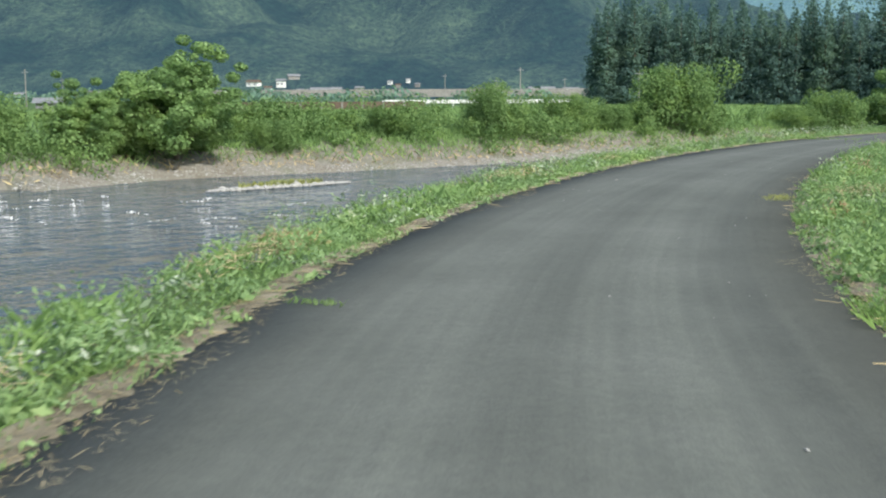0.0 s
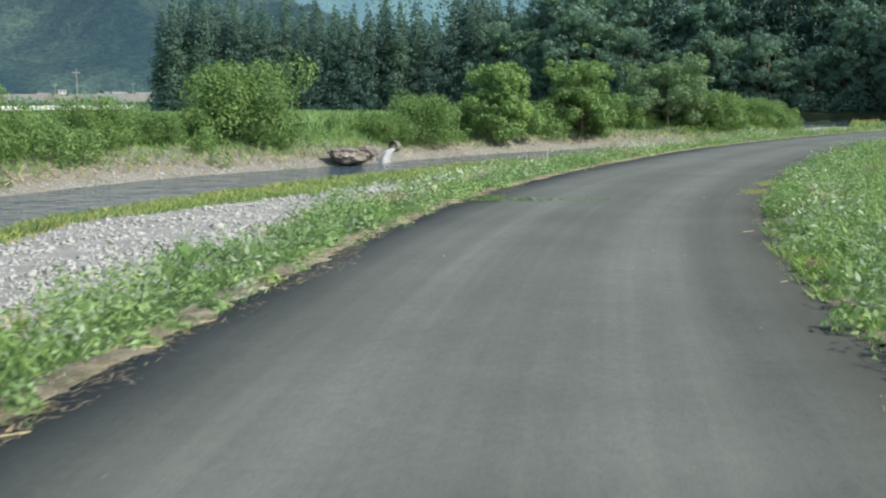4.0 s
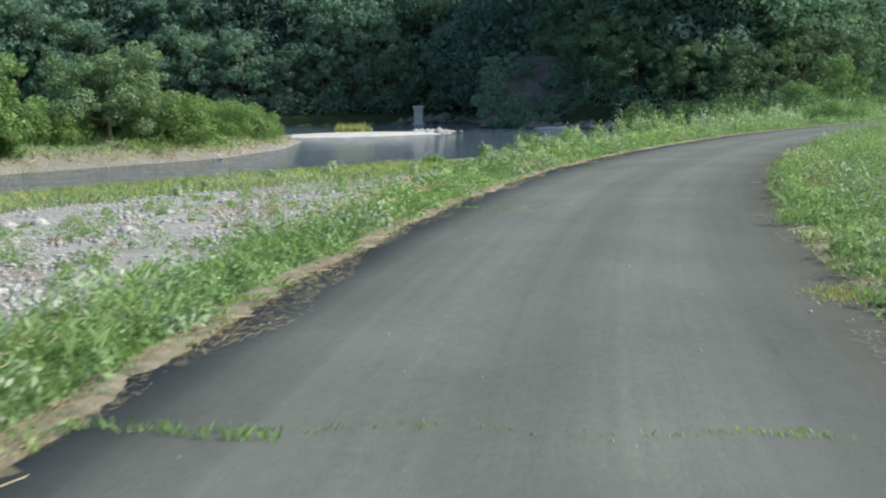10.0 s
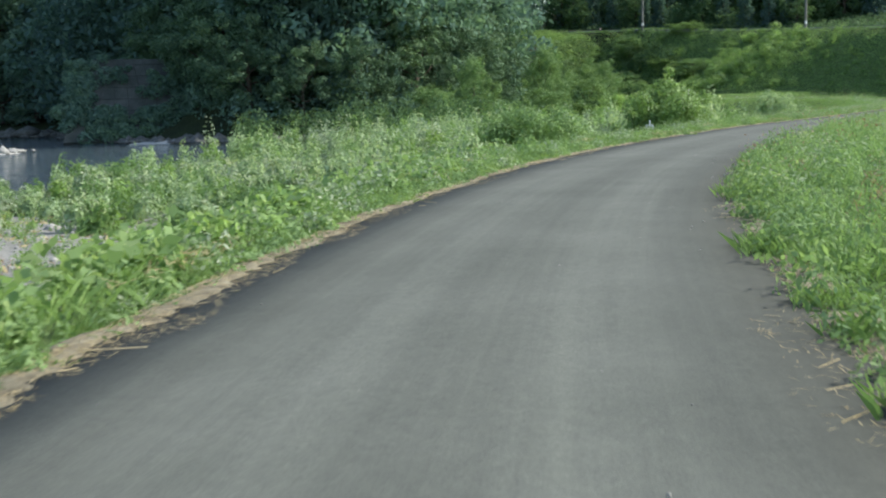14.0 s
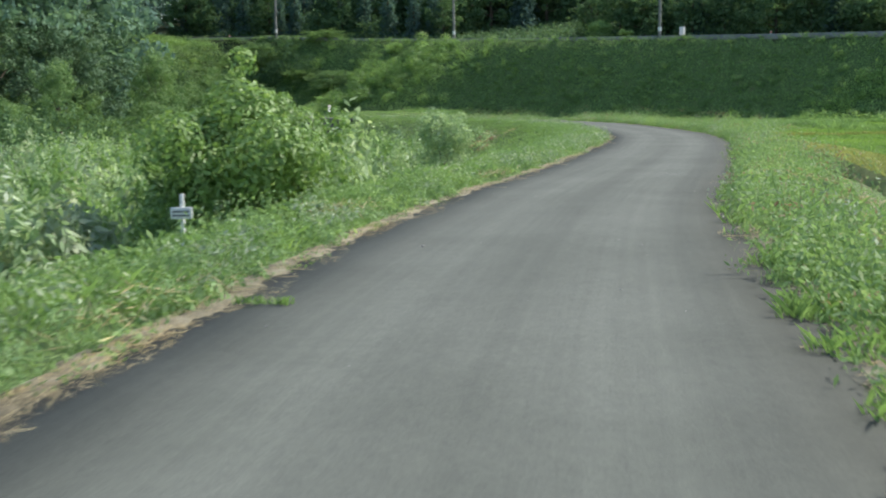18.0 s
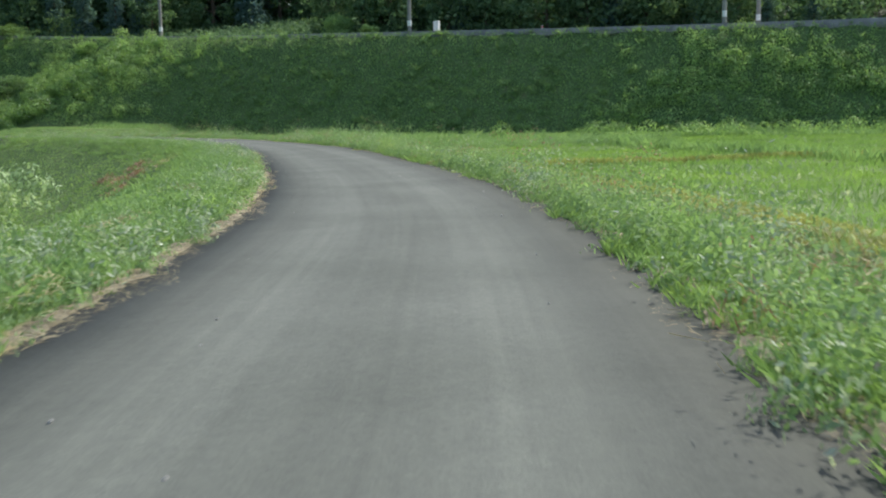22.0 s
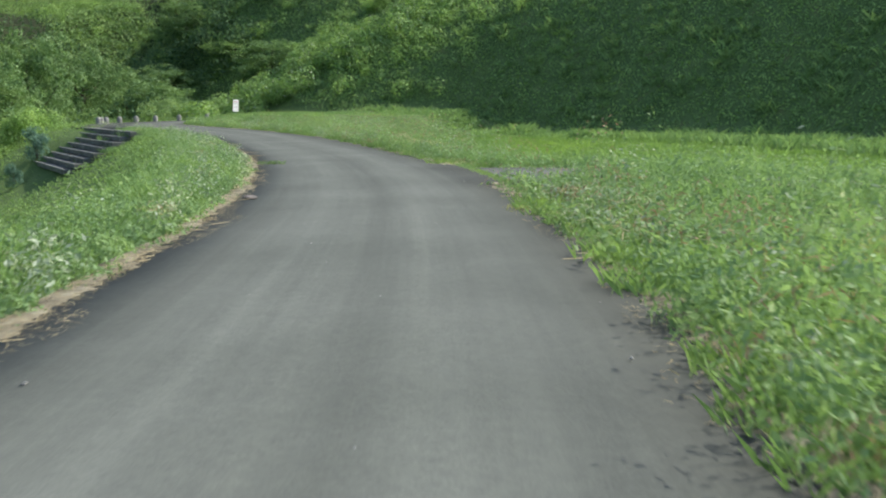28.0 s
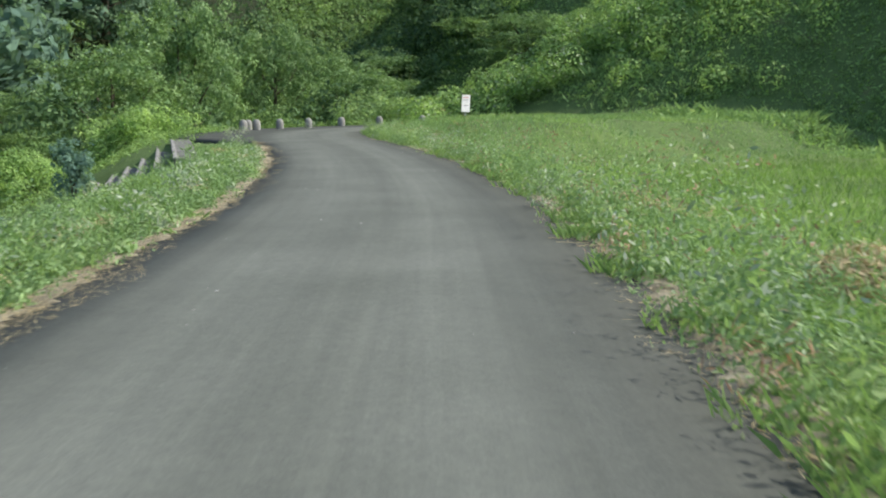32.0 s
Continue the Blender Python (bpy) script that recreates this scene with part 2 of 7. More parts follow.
def surface(name, stops, size=3.0, fine=40.0, rough=0.85, relief=0.5, far=0.02, stretch=(1, 1, 1), spec=0.25):
    """A matt ground or mineral surface: large stains over fine grain."""
    m, n, l, b = material(name, rough, spec)
    p = place(n, l, stretch)
    big = noise_of(n, l, p, size)
    grain = noise_of(n, l, p, fine, 5.0, 0.7)
    c = ramp(n, l, big, stops)
    g = ramp(n, l, grain, [(0.3, (0.62, 0.62, 0.62)), (0.7, (1.25, 1.25, 1.25))])
    l.new(blend(n, l, "MULTIPLY", 0.8, c, g), b.inputs["Base Color"])
    bump(n, l, b, grain, relief, far)
    return m


def foliage(name, stops, rough=0.6, clear=0.35, patch=0.35, spec=0.18):
    """Leaves: colour by leaf and by patch, some light let through."""
    m, n, l, b = material(name, rough, spec)
    g = n.new("ShaderNodeNewGeometry")
    by_leaf = ramp(n, l, g.outputs["Random Per Island"], stops)
    p = noise_of(n, l, g.outputs["Position"], patch, 3.0)
    tone = ramp(n, l, p, [(0.3, (0.6, 0.66, 0.62)), (0.5, (1, 1, 1)), (0.72, (1.32, 1.22, 0.92))])
    c = blend(n, l, "MULTIPLY", 0.75, by_leaf, tone)
    l.new(c, b.inputs["Base Color"])
    t = n.new("ShaderNodeBsdfTranslucent")
    l.new(blend(n, l, "MULTIPLY", 1.0, c, (1.2, 1.25, 0.85, 1)), t.inputs[0])
    mix = n.new("ShaderNodeMixShader")
    mix.inputs[0].default_value = clear
    l.new(b.outputs[0], mix.inputs[1])
    l.new(t.outputs[0], mix.inputs[2])
    l.new(mix.outputs[0], n["Material Output"].inputs[0])
    return m


def asphalt_material():
    m, n, l, b = material("worn_asphalt", 0.92, 0.22)
    uv = n.new("ShaderNodeUVMap")
    pos = place(n, l)
    sep = n.new("ShaderNodeSeparateXYZ")
    l.new(uv.outputs[0], sep.inputs[0])
    wide = noise_of(n, l, pos, 0.5, 4.0)
    lanes_v = n.new("ShaderNodeVectorMath")
    lanes_v.operation = "MULTIPLY"
    lanes_v.inputs[1].default_value = (3.4, 0.045, 1)
    l.new(uv.outputs[0], lanes_v.inputs[0])
    lanes = noise_of(n, l, lanes_v.outputs[0], 1.0, 3.0)
    grain = noise_of(n, l, pos, 70.0, 4.0, 0.75)
    speck = noise_of(n, l, pos, 14.0, 2.0)
    c = ramp(n, l, wide, [(0.3, (0.094, 0.101, 0.088)), (0.7, (0.125, 0.133, 0.117))])
    c = blend(n, l, "MULTIPLY", 0.5, c, ramp(n, l, lanes, [(0.28, (0.80, 0.80, 0.80)), (0.5, (1, 1, 1)), (0.72, (1.26, 1.26, 1.23))]))
    c = blend(n, l, "MULTIPLY", 0.6, c, ramp(n, l, grain, [(0.3, (0.6, 0.6, 0.6)), (0.72, (1.35, 1.35, 1.32))]))
    c = blend(n, l, "MULTIPLY", 0.5, c, ramp(n, l, speck, [(0.3, (0.85, 0.85, 0.87)), (0.7, (1.1, 1.1, 1.08))]))
    # paler where wheels run, dark and unworn along both edges
    across = n.new("ShaderNodeMapRange")
    across.inputs["From Min"].default_value, across.inputs["From Max"].default_value = -2.0, 2.0
    l.new(sep.outputs[0], across.inputs["Value"])
    tones = [(-1.9, 0.40), (-1.55, 0.58), (-1.2, 0.86), (-0.9, 1.12), (-0.55, 1.22), (-0.1, 1.0), (0.15, 1.04), (0.6, 1.22), (1.0, 1.10), (1.35, 0.86), (1.8, 0.60)]
    rim = ramp(n, l, across.outputs["Result"], [((d + 2.0) / 4.0, (k, k, k)) for d, k in tones])
    c = blend(n, l, "MULTIPLY", 0.95, c, rim)
    # thin scuffs and dusty streaks drawn out along the road
    thin_v = n.new("ShaderNodeVectorMath")
    thin_v.operation = "MULTIPLY"
    thin_v.inputs[1].default_value = (14.0, 0.22, 1)
    l.new(uv.outputs[0], thin_v.inputs[0])
    thin = noise_of(n, l, thin_v.outputs[0], 1.0, 4.0, 0.7)
    c = blend(n, l, "MULTIPLY", 0.28, c, ramp(n, l, thin, [(0.3, (0.80, 0.80, 0.80)), (0.5, (1, 1, 1)), (0.7, (1.22, 1.22, 1.20))]))
    l.new(c, b.inputs["Base Color"])
    bump(n, l, b, grain, 0.35, 0.006)
    return m


def water_material():
    m, n, l, b = material("river_water", 0.06, 0.5)
    p = place(n, l, (1.0, 1.0, 1.0))
    flow = n.new("ShaderNodeMapping")
    flow.inputs["Rotation"].default_value[2] = radians(-48)
    flow.inputs["Scale"].default_value = (1.3, 1.0, 1)
    l.new(p, flow.inputs["Vector"])
    small = noise_of(n, l, flow.outputs[0], 0.85, 3.0, 0.6)
    large = noise_of(n, l, flow.outputs[0], 0.35, 2.0)
    c = ramp(n, l, large, [(0.35, (0.048, 0.070, 0.080)), (0.7, (0.080, 0.108, 0.120))])
    l.new(c, b.inputs["Base Color"])
    h = n.new("ShaderNodeMath")
    h.operation = "ADD"
    l.new(small, h.inputs[0])
    l.new(large, h.inputs[1])
    bump(n, l, b, h.outputs[0], 1.0, 1.1)
    return m


M_ASPHALT = asphalt_material()
M_WATER = water_material()


def levee_ground():
    """Grassy soil that gives way to river gravel where the bar begins."""
    m, n, l, b = material("levee_ground", 0.93, 0.25)
    p = place(n, l)
    big, fine, patch = noise_of(n, l, p, 0.7), noise_of(n, l, p, 10.0, 5.0, 0.7), noise_of(n, l, p, 0.35, 4.0)
    soil = ramp(n, l, big, [(0.3, (0.085, 0.140, 0.042)), (0.6, (0.115, 0.175, 0.055)), (0.78, (0.17, 0.17, 0.08))])
    stone = ramp(n, l, big, [(0.3, (0.235, 0.230, 0.205)), (0.7, (0.355, 0.350, 0.320))])
    cover = n.new("ShaderNodeAttribute")
    cover.attribute_name = "gravel"
    mix = n.new("ShaderNodeMath")
    mix.operation = "ADD"
    l.new(cover.outputs["Fac"], mix.inputs[0])
    l.new(patch, mix.inputs[1])
    fac = ramp(n, l, mix.outputs[0], [(0.90, (0, 0, 0)), (1.0, (1, 1, 1))])
    half = n.new("ShaderNodeMath")
    half.operation = "MULTIPLY"
    half.inputs[1].default_value = 0.97
    l.new(mix.outputs[0], half.inputs[0])
    l.new(half.outputs[0], fac.node.inputs[0])
    c = blend(n, l, "MIX", fac, soil, stone)
    c = blend(n, l, "MULTIPLY", 0.8, c, ramp(n, l, fine, [(0.3, (0.62, 0.62, 0.62)), (0.7, (1.25, 1.25, 1.25))]))
    l.new(c, b.inputs["Base Color"])
    bump(n, l, b, fine, 0.9, 0.05)
    return m


M_LEVEE = levee_ground()
M_GRAVEL = surface("river_gravel", [(0.3, (0.208, 0.200, 0.184)), (0.7, (0.336, 0.328, 0.304))], 0.5, 9.0, 0.9, 1.0, 0.06)
M_BANK = surface("river_bank_earth", [(0.3, (0.19, 0.165, 0.125)), (0.5, (0.25, 0.235, 0.20)), (0.75, (0.13, 0.14, 0.075))], 0.4, 5.0, 0.95, 1.0, 0.12)
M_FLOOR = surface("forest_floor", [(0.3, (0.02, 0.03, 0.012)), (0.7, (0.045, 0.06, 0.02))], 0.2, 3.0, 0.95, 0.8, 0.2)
M_PADDY = surface("paddy_mud", [(0.3, (0.09, 0.15, 0.035)), (0.7, (0.13, 0.19, 0.05))], 0.6, 8.0, 0.8, 0.6, 0.04)
M_MOWN = surface("mown_bund", [(0.3, (0.20, 0.23, 0.08)), (0.6, (0.28, 0.29, 0.11)), (0.8, (0.34, 0.32, 0.15))], 1.2, 22.0, 0.95, 0.9, 0.04)
M_PLAIN = surface("far_fields", [(0.3, (0.05, 0.10, 0.03)), (0.6, (0.08, 0.14, 0.04)), (0.8, (0.14, 0.15, 0.06))], 0.02, 0.4, 0.95, 0.3, 0.2)
M_STRAW = foliage("dry_straw", [(0.0, (0.42, 0.34, 0.19)), (0.5, (0.55, 0.46, 0.28)), (1.0, (0.31, 0.24, 0.13))], 0.65, 0.1, 0.6)
M_GRASS = foliage("verge_grass", [(0.0, (0.158, 0.250, 0.086)), (0.45, (0.203, 0.321, 0.108)), (0.8, (0.242, 0.370, 0.132)), (1.0, (0.280, 0.400, 0.150))], 0.65, 0.4, 0.5)
M_MUGWORT = foliage("mugwort_leaves", [(0.0, (0.178, 0.279, 0.117)), (0.5, (0.221, 0.337, 0.144)), (0.85, (0.282, 0.400, 0.195)), (1.0, (0.320, 0.460, 0.220))], 0.65, 0.35, 0.6)
M_PALE = foliage("pale_leaves", [(0.0, (0.21, 0.29, 0.164)), (0.6, (0.339, 0.409, 0.284)), (1.0, (0.503, 0.556, 0.443))], 0.65, 0.3, 0.6)
M_BUTTERBUR = foliage("butterbur_leaves", [(0.0, (0.211, 0.322, 0.131)), (0.7, (0.268, 0.389, 0.170)), (1.0, (0.320, 0.420, 0.190))], 0.65, 0.4, 0.6)
M_WILLOW = foliage("willow_weeds", [(0.0, (0.26, 0.364, 0.192)), (0.5, (0.329, 0.438, 0.243)), (0.85, (0.399, 0.505, 0.307)), (1.0, (0.557, 0.651, 0.455))], 0.65, 0.35, 1.1)
M_BUSH = foliage("bush_leaves", [(0.0, (0.113, 0.188, 0.066)), (0.5, (0.146, 0.24, 0.084)), (0.9, (0.191, 0.3, 0.109)), (1.0, (0.238, 0.348, 0.143))], 0.65, 0.35, 0.35)
M_LOCUST = foliage("tree_leaves", [(0.0, (0.131, 0.217, 0.077)), (0.5, (0.175, 0.281, 0.101)), (0.9, (0.225, 0.35, 0.13)), (1.0, (0.325, 0.446, 0.208))], 0.65, 0.35, 0.25)
M_ROADBUSH = foliage("glossy_bush_leaves", [(0.0, (0.162, 0.26, 0.081)), (0.5, (0.217, 0.336, 0.108)), (0.9, (0.281, 0.412, 0.141)), (1.0, (0.412, 0.521, 0.238))], 0.5, 0.35, 0.35, 0.3)
M_FRESH = foliage("fresh_bush_leaves", [(0.0, (0.137, 0.229, 0.091)), (0.5, (0.176, 0.284, 0.116)), (0.9, (0.223, 0.339, 0.149)), (1.0, (0.302, 0.413, 0.232))], 0.6, 0.35, 0.3)
M_GREYTREE = foliage("greyish_tree_leaves", [(0.0, (0.125, 0.202, 0.103)), (0.6, (0.164, 0.252, 0.131)), (1.0, (0.218, 0.310, 0.183))], 0.65, 0.3, 0.25)
# next two leaf colours are raised and blued to carry the far wood's haze
M_CONIFER = foliage("hazed_cedar_needles", [(0.0, (0.095, 0.161, 0.15)), (0.6, (0.12, 0.199, 0.175)), (1.0, (0.144, 0.23, 0.195))], 0.9, 0.4, 0.1, 0.04)
M_DARKLEAF = foliage("hazed_dark_leaves", [(0.0, (0.139, 0.226, 0.19)), (0.6, (0.166, 0.271, 0.215)), (1.0, (0.212, 0.333, 0.244))], 0.8, 0.4, 0.15, 0.08)
M_HILLWOOD = foliage("hill_wood_leaves", [(0.0, (0.085, 0.150, 0.075)), (0.6, (0.110, 0.188, 0.090)), (1.0, (0.150, 0.240, 0.115))], 0.75, 0.35, 0.2, 0.1)
M_KUDZU = foliage("kudzu_leaves", [(0.0, (0.207, 0.321, 0.114)), (0.5, (0.263, 0.403, 0.141)), (0.9, (0.331, 0.485, 0.172)), (1.0, (0.433, 0.588, 0.221))], 0.65, 0.35, 0.45)
M_RICE = foliage("rice_blades", [(0.0, (0.165, 0.275, 0.08)), (0.6, (0.20, 0.32, 0.095)), (1.0, (0.235, 0.36, 0.11))], 0.65, 0.45, 0.15)
M_BUND = foliage("bund_grass", [(0.0, (0.27, 0.31, 0.10)), (0.6, (0.35, 0.37, 0.135)), (1.0, (0.42, 0.41, 0.18))], 0.65, 0.3, 0.5)
M_FIELD = foliage("field_grass", [(0.0, (0.183, 0.291, 0.115)), (0.6, (0.231, 0.353, 0.143)), (1.0, (0.270, 0.400, 0.165))], 0.65, 0.4, 0.2)
M_GROVE = foliage("grove_leaves", [(0.0, (0.086, 0.151, 0.091)), (0.6, (0.113, 0.189, 0.11)), (1.0, (0.148, 0.235, 0.129))], 0.65, 0.25, 0.2)
M_SEED = foliage("seed_heads", [(0.0, (0.26, 0.15, 0.10)), (0.6, (0.38, 0.24, 0.17)), (1.0, (0.46, 0.33, 0.27))], 0.7, 0.25, 0.6)
M_BARK = surface("bark", [(0.3, (0.07, 0.055, 0.04)), (0.7, (0.14, 0.115, 0.085))], 3.0, 25.0, 0.9, 0.9, 0.03, (1, 1, 0.3))
M_STONE = surface("river_stones", [(0.25, (0.215, 0.212, 0.195)), (0.5, (0.375, 0.370, 0.345)), (0.8, (0.530, 0.525, 0.495))], 7.0, 60.0, 0.85, 0.3, 0.01)
M_CONCRETE = surface("weathered_concrete", [(0.3, (0.192, 0.188, 0.176)), (0.7, (0.320, 0.312, 0.288))], 1.2, 25.0, 0.9, 0.4, 0.01)
M_DARKCONC = surface("mossy_concrete", [(0.3, (0.10, 0.105, 0.09)), (0.7, (0.21, 0.205, 0.19))], 1.5, 20.0, 0.9, 0.5, 0.02)
M_REVET = surface("mossy_revetment", [(0.3, (0.06, 0.07, 0.06)), (0.7, (0.125, 0.132, 0.118))], 0.5, 5.0, 0.95, 0.6, 0.05)
M_LITTER = surface("earth_and_straw", [(0.34, (0.17, 0.15, 0.10)), (0.5, (0.30, 0.265, 0.185)), (0.66, (0.46, 0.415, 0.30))], 3.0, 70.0, 0.95, 1.0, 0.03)
M_ROCK = surface("bank_rock", [(0.3, (0.13, 0.115, 0.10)), (0.7, (0.30, 0.265, 0.23))], 0.8, 6.0, 0.9, 1.0, 0.1)
M_SAND = surface("pale_river_sand", [(0.3, (0.42, 0.41, 0.38)), (0.7, (0.58, 0.57, 0.53))], 0.5, 9.0, 0.9, 0.8, 0.05)
M_STEEL = surface("galvanised_steel", [(0.3, (0.36, 0.37, 0.38)), (0.7, (0.5, 0.5, 0.5))], 4.0, 40.0, 0.5, 0.1, 0.003)
M_WHITE = surface("white_paint", [(0.3, (0.720, 0.720, 0.700)), (0.7, (0.820, 0.820, 0.800))], 2.0, 30.0, 0.5, 0.1, 0.002)
M_RED = surface("red_print", [(0.3, (0.55, 0.07, 0.05)), (0.7, (0.62, 0.09, 0.07))], 5.0, 40.0, 0.5, 0.1, 0.002)
M_GREYPRINT = surface("grey_print", [(0.3, (0.2, 0.2, 0.21)), (0.7, (0.26, 0.26, 0.27))], 5.0, 40.0, 0.5, 0.1, 0.002)


# ---------- mesh helpers ----------
rng = np.random.default_rng(7)


def mesh_of(name, verts, faces):
    """A mesh from arrays: verts n x 3, faces m x k."""
    verts, faces = np.asarray(verts, np.float32), np.asarray(faces, np.int32)
    me = bpy.data.meshes.new(name)
    me.vertices.add(len(verts))
    me.vertices.foreach_set("co", verts.ravel())
    me.loops.add(faces.size)
    me.loops.foreach_set("vertex_index", faces.ravel())
    me.polygons.add(len(faces))
    me.polygons.foreach_set("loop_start", np.arange(len(faces), dtype=np.int32) * faces.shape[1])
    me.update(calc_edges=True)
    return me


def put(name, me, mat, parent=None, label="", category="", group="", kind="", flat=True):
    ob = new(name, me)
    for one in mat if isinstance(mat, (list, tuple)) else [mat]:
        me.materials.append(one)
    if not flat:
        me.polygons.foreach_set("use_smooth", np.ones(len(me.polygons), bool))
    if parent is not None:
        ob.parent = parent
    return tagged(ob, label, category, group, kind)


def part(name, bm, mat, parent, label=""):
    """Links a bmesh as one part of a thing."""
    me = bpy.data.meshes.new(name)
    bm.to_mesh(me)
    bm.free()
    return put(name, me, mat, parent, label)


def empty(name, x, y, z, label, category, group="", turn=0.0):
    ob = new(name)
    ob.matrix_basis = pose(x, y, z, 0, 0, turn)
    return tagged(ob, label, category, group)


def unit(v):
    return v / np.maximum(np.linalg.norm(v, axis=-1, keepdims=True), 1e-9)


def leaves(p, n, size, aspect=0.55, loose=0.9, droop=0.0):
    """Leaf quads at the points p, facing about n, of the given half lengths."""
    k = len(p)
    nn = unit(n + loose * rng.normal(size=(k, 3)))
    t = rng.normal(size=(k, 3))
    t[:, 2] -= droop
    t = unit(t - (t * nn).sum(1, keepdims=True) * nn)
    b = np.cross(nn, t)
    size = np.broadcast_to(size, (k,))[:, None] * rng.uniform(0.7, 1.3, (k, 1))
    v = np.stack([p - t * size, p - b * size * aspect + t * size * 0.15, p + t * size, p + b * size * aspect + t * size * 0.15], 1)
    return v.reshape(-1, 3), np.arange(4 * k).reshape(-1, 4)


def blades(p, height, width, lean=0.35, face=None):
    """Grass blades: bent slender quads standing on the points p."""
    k = len(p)
    a = rng.uniform(0, 2 * np.pi, k)
    h = np.broadcast_to(height, (k,)) * rng.uniform(0.6, 1.25, k)
    w = np.broadcast_to(width, (k,)) * rng.uniform(0.7, 1.3, k)
    side_v = np.stack([np.cos(a), np.sin(a), 0 * a], 1) * w[:, None]
    b = rng.uniform(0, 2 * np.pi, k)
    out = np.stack([np.cos(b), np.sin(b), 0 * b], 1) * (h * lean * rng.uniform(0.2, 1.4, k))[:, None]
    up = np.stack([0 * h, 0 * h, h], 1)
    v = np.stack([p - side_v, p + side_v, p + side_v * 0.7 + up * 0.6 + out * 0.4, p + up + out], 1)
    return v.reshape(-1, 3), np.arange(4 * k).reshape(-1, 4)


def joined(*sets):
    vs, fs, at = [], [], 0
    for v, f in sets:
        vs.append(v)
        fs.append(f + at)
        at += len(v)
    return np.vstack(vs), np.vstack(fs)


def lobes_cloud(lobes, count, depth=0.3):
    """Points and outward ways in the outer part of ellipsoids (x, y, z, rx, ry, rz), shared out by size."""
    lobes = np.asarray(lobes, float)
    w = lobes[:, 3] * lobes[:, 4] + lobes[:, 4] * lobes[:, 5]
    i = rng.choice(len(lobes), count, p=w / w.sum())
    d = unit(rng.normal(size=(count, 3)))
    r = 1 - depth * rng.random(count) ** 1.6
    p = lobes[i, :3] + d * lobes[i, 3:] * r[:, None]
    return p, unit(d / lobes[i, 3:])


def clumps(c, r, h, per, leaf, aspect=0.45, droop=-0.5, loose=0.5):
    """Leafy mounds: leaves on and under the domes of width r and height h that stand at the points c."""
    m = len(c)
    r, h = np.broadcast_to(r, (m,)), np.broadcast_to(h, (m,))
    d = rng.normal(size=(m * per, 3))
    d[:, 2] = np.abs(d[:, 2]) * 1.1
    d = unit(d)
    deep = 1 - 0.35 * rng.random((m * per, 1)) ** 1.5
    lump = 1 + 0.25 * np.sin(d[:, :1] * 5 + np.repeat(rng.uniform(0, 6, (m, 1)), per, 0)) * np.cos(d[:, 1:2] * 4)
    size = np.repeat(np.stack([r, r, h], 1), per, 0)
    p = np.repeat(c, per, 0) + d * size * deep * lump
    return leaves(p, d / np.maximum(size, 0.05) * np.repeat(r, per)[:, None], leaf, aspect, loose, droop)


def tufts(c, r, h, per, width, lean=0.8):
    """Grass tufts: bundles of blades that stand at the points c."""
    m = len(c)
    p = np.repeat(c, per, 0)
    a, q = rng.uniform(0, 6.28, m * per), np.repeat(np.broadcast_to(r, (m,)), per) * np.sqrt(rng.random(m * per))
    p = p + np.stack([np.cos(a) * q, np.sin(a) * q, 0 * q], 1)
    return blades(p, np.repeat(np.broadcast_to(h, (m,)), per), width, lean)


def tube(points, radii, sides=7):
    """A tapered limb along points."""
    pts = np.asarray(points, float)
    ring = []
    for k, (p, r) in enumerate(zip(pts, radii)):
        t = unit(pts[min(k + 1, len(pts) - 1)] - pts[max(k - 1, 0)])
        a = unit(np.cross(t, (0.31, 0.95, 0.05)))
        b = np.cross(t, a)
        u = np.linspace(0, 2 * np.pi, sides, endpoint=False)
        ring.append(p + r * (np.cos(u)[:, None] * a + np.sin(u)[:, None] * b))
    v = np.vstack(ring)
    f = []
    for k in range(len(pts) - 1):
        for j in range(sides):
            f.append((k * sides + j, k * sides + (j + 1) % sides, (k + 1) * sides + (j + 1) % sides, (k + 1) * sides + j))
    return v, np.array(f)


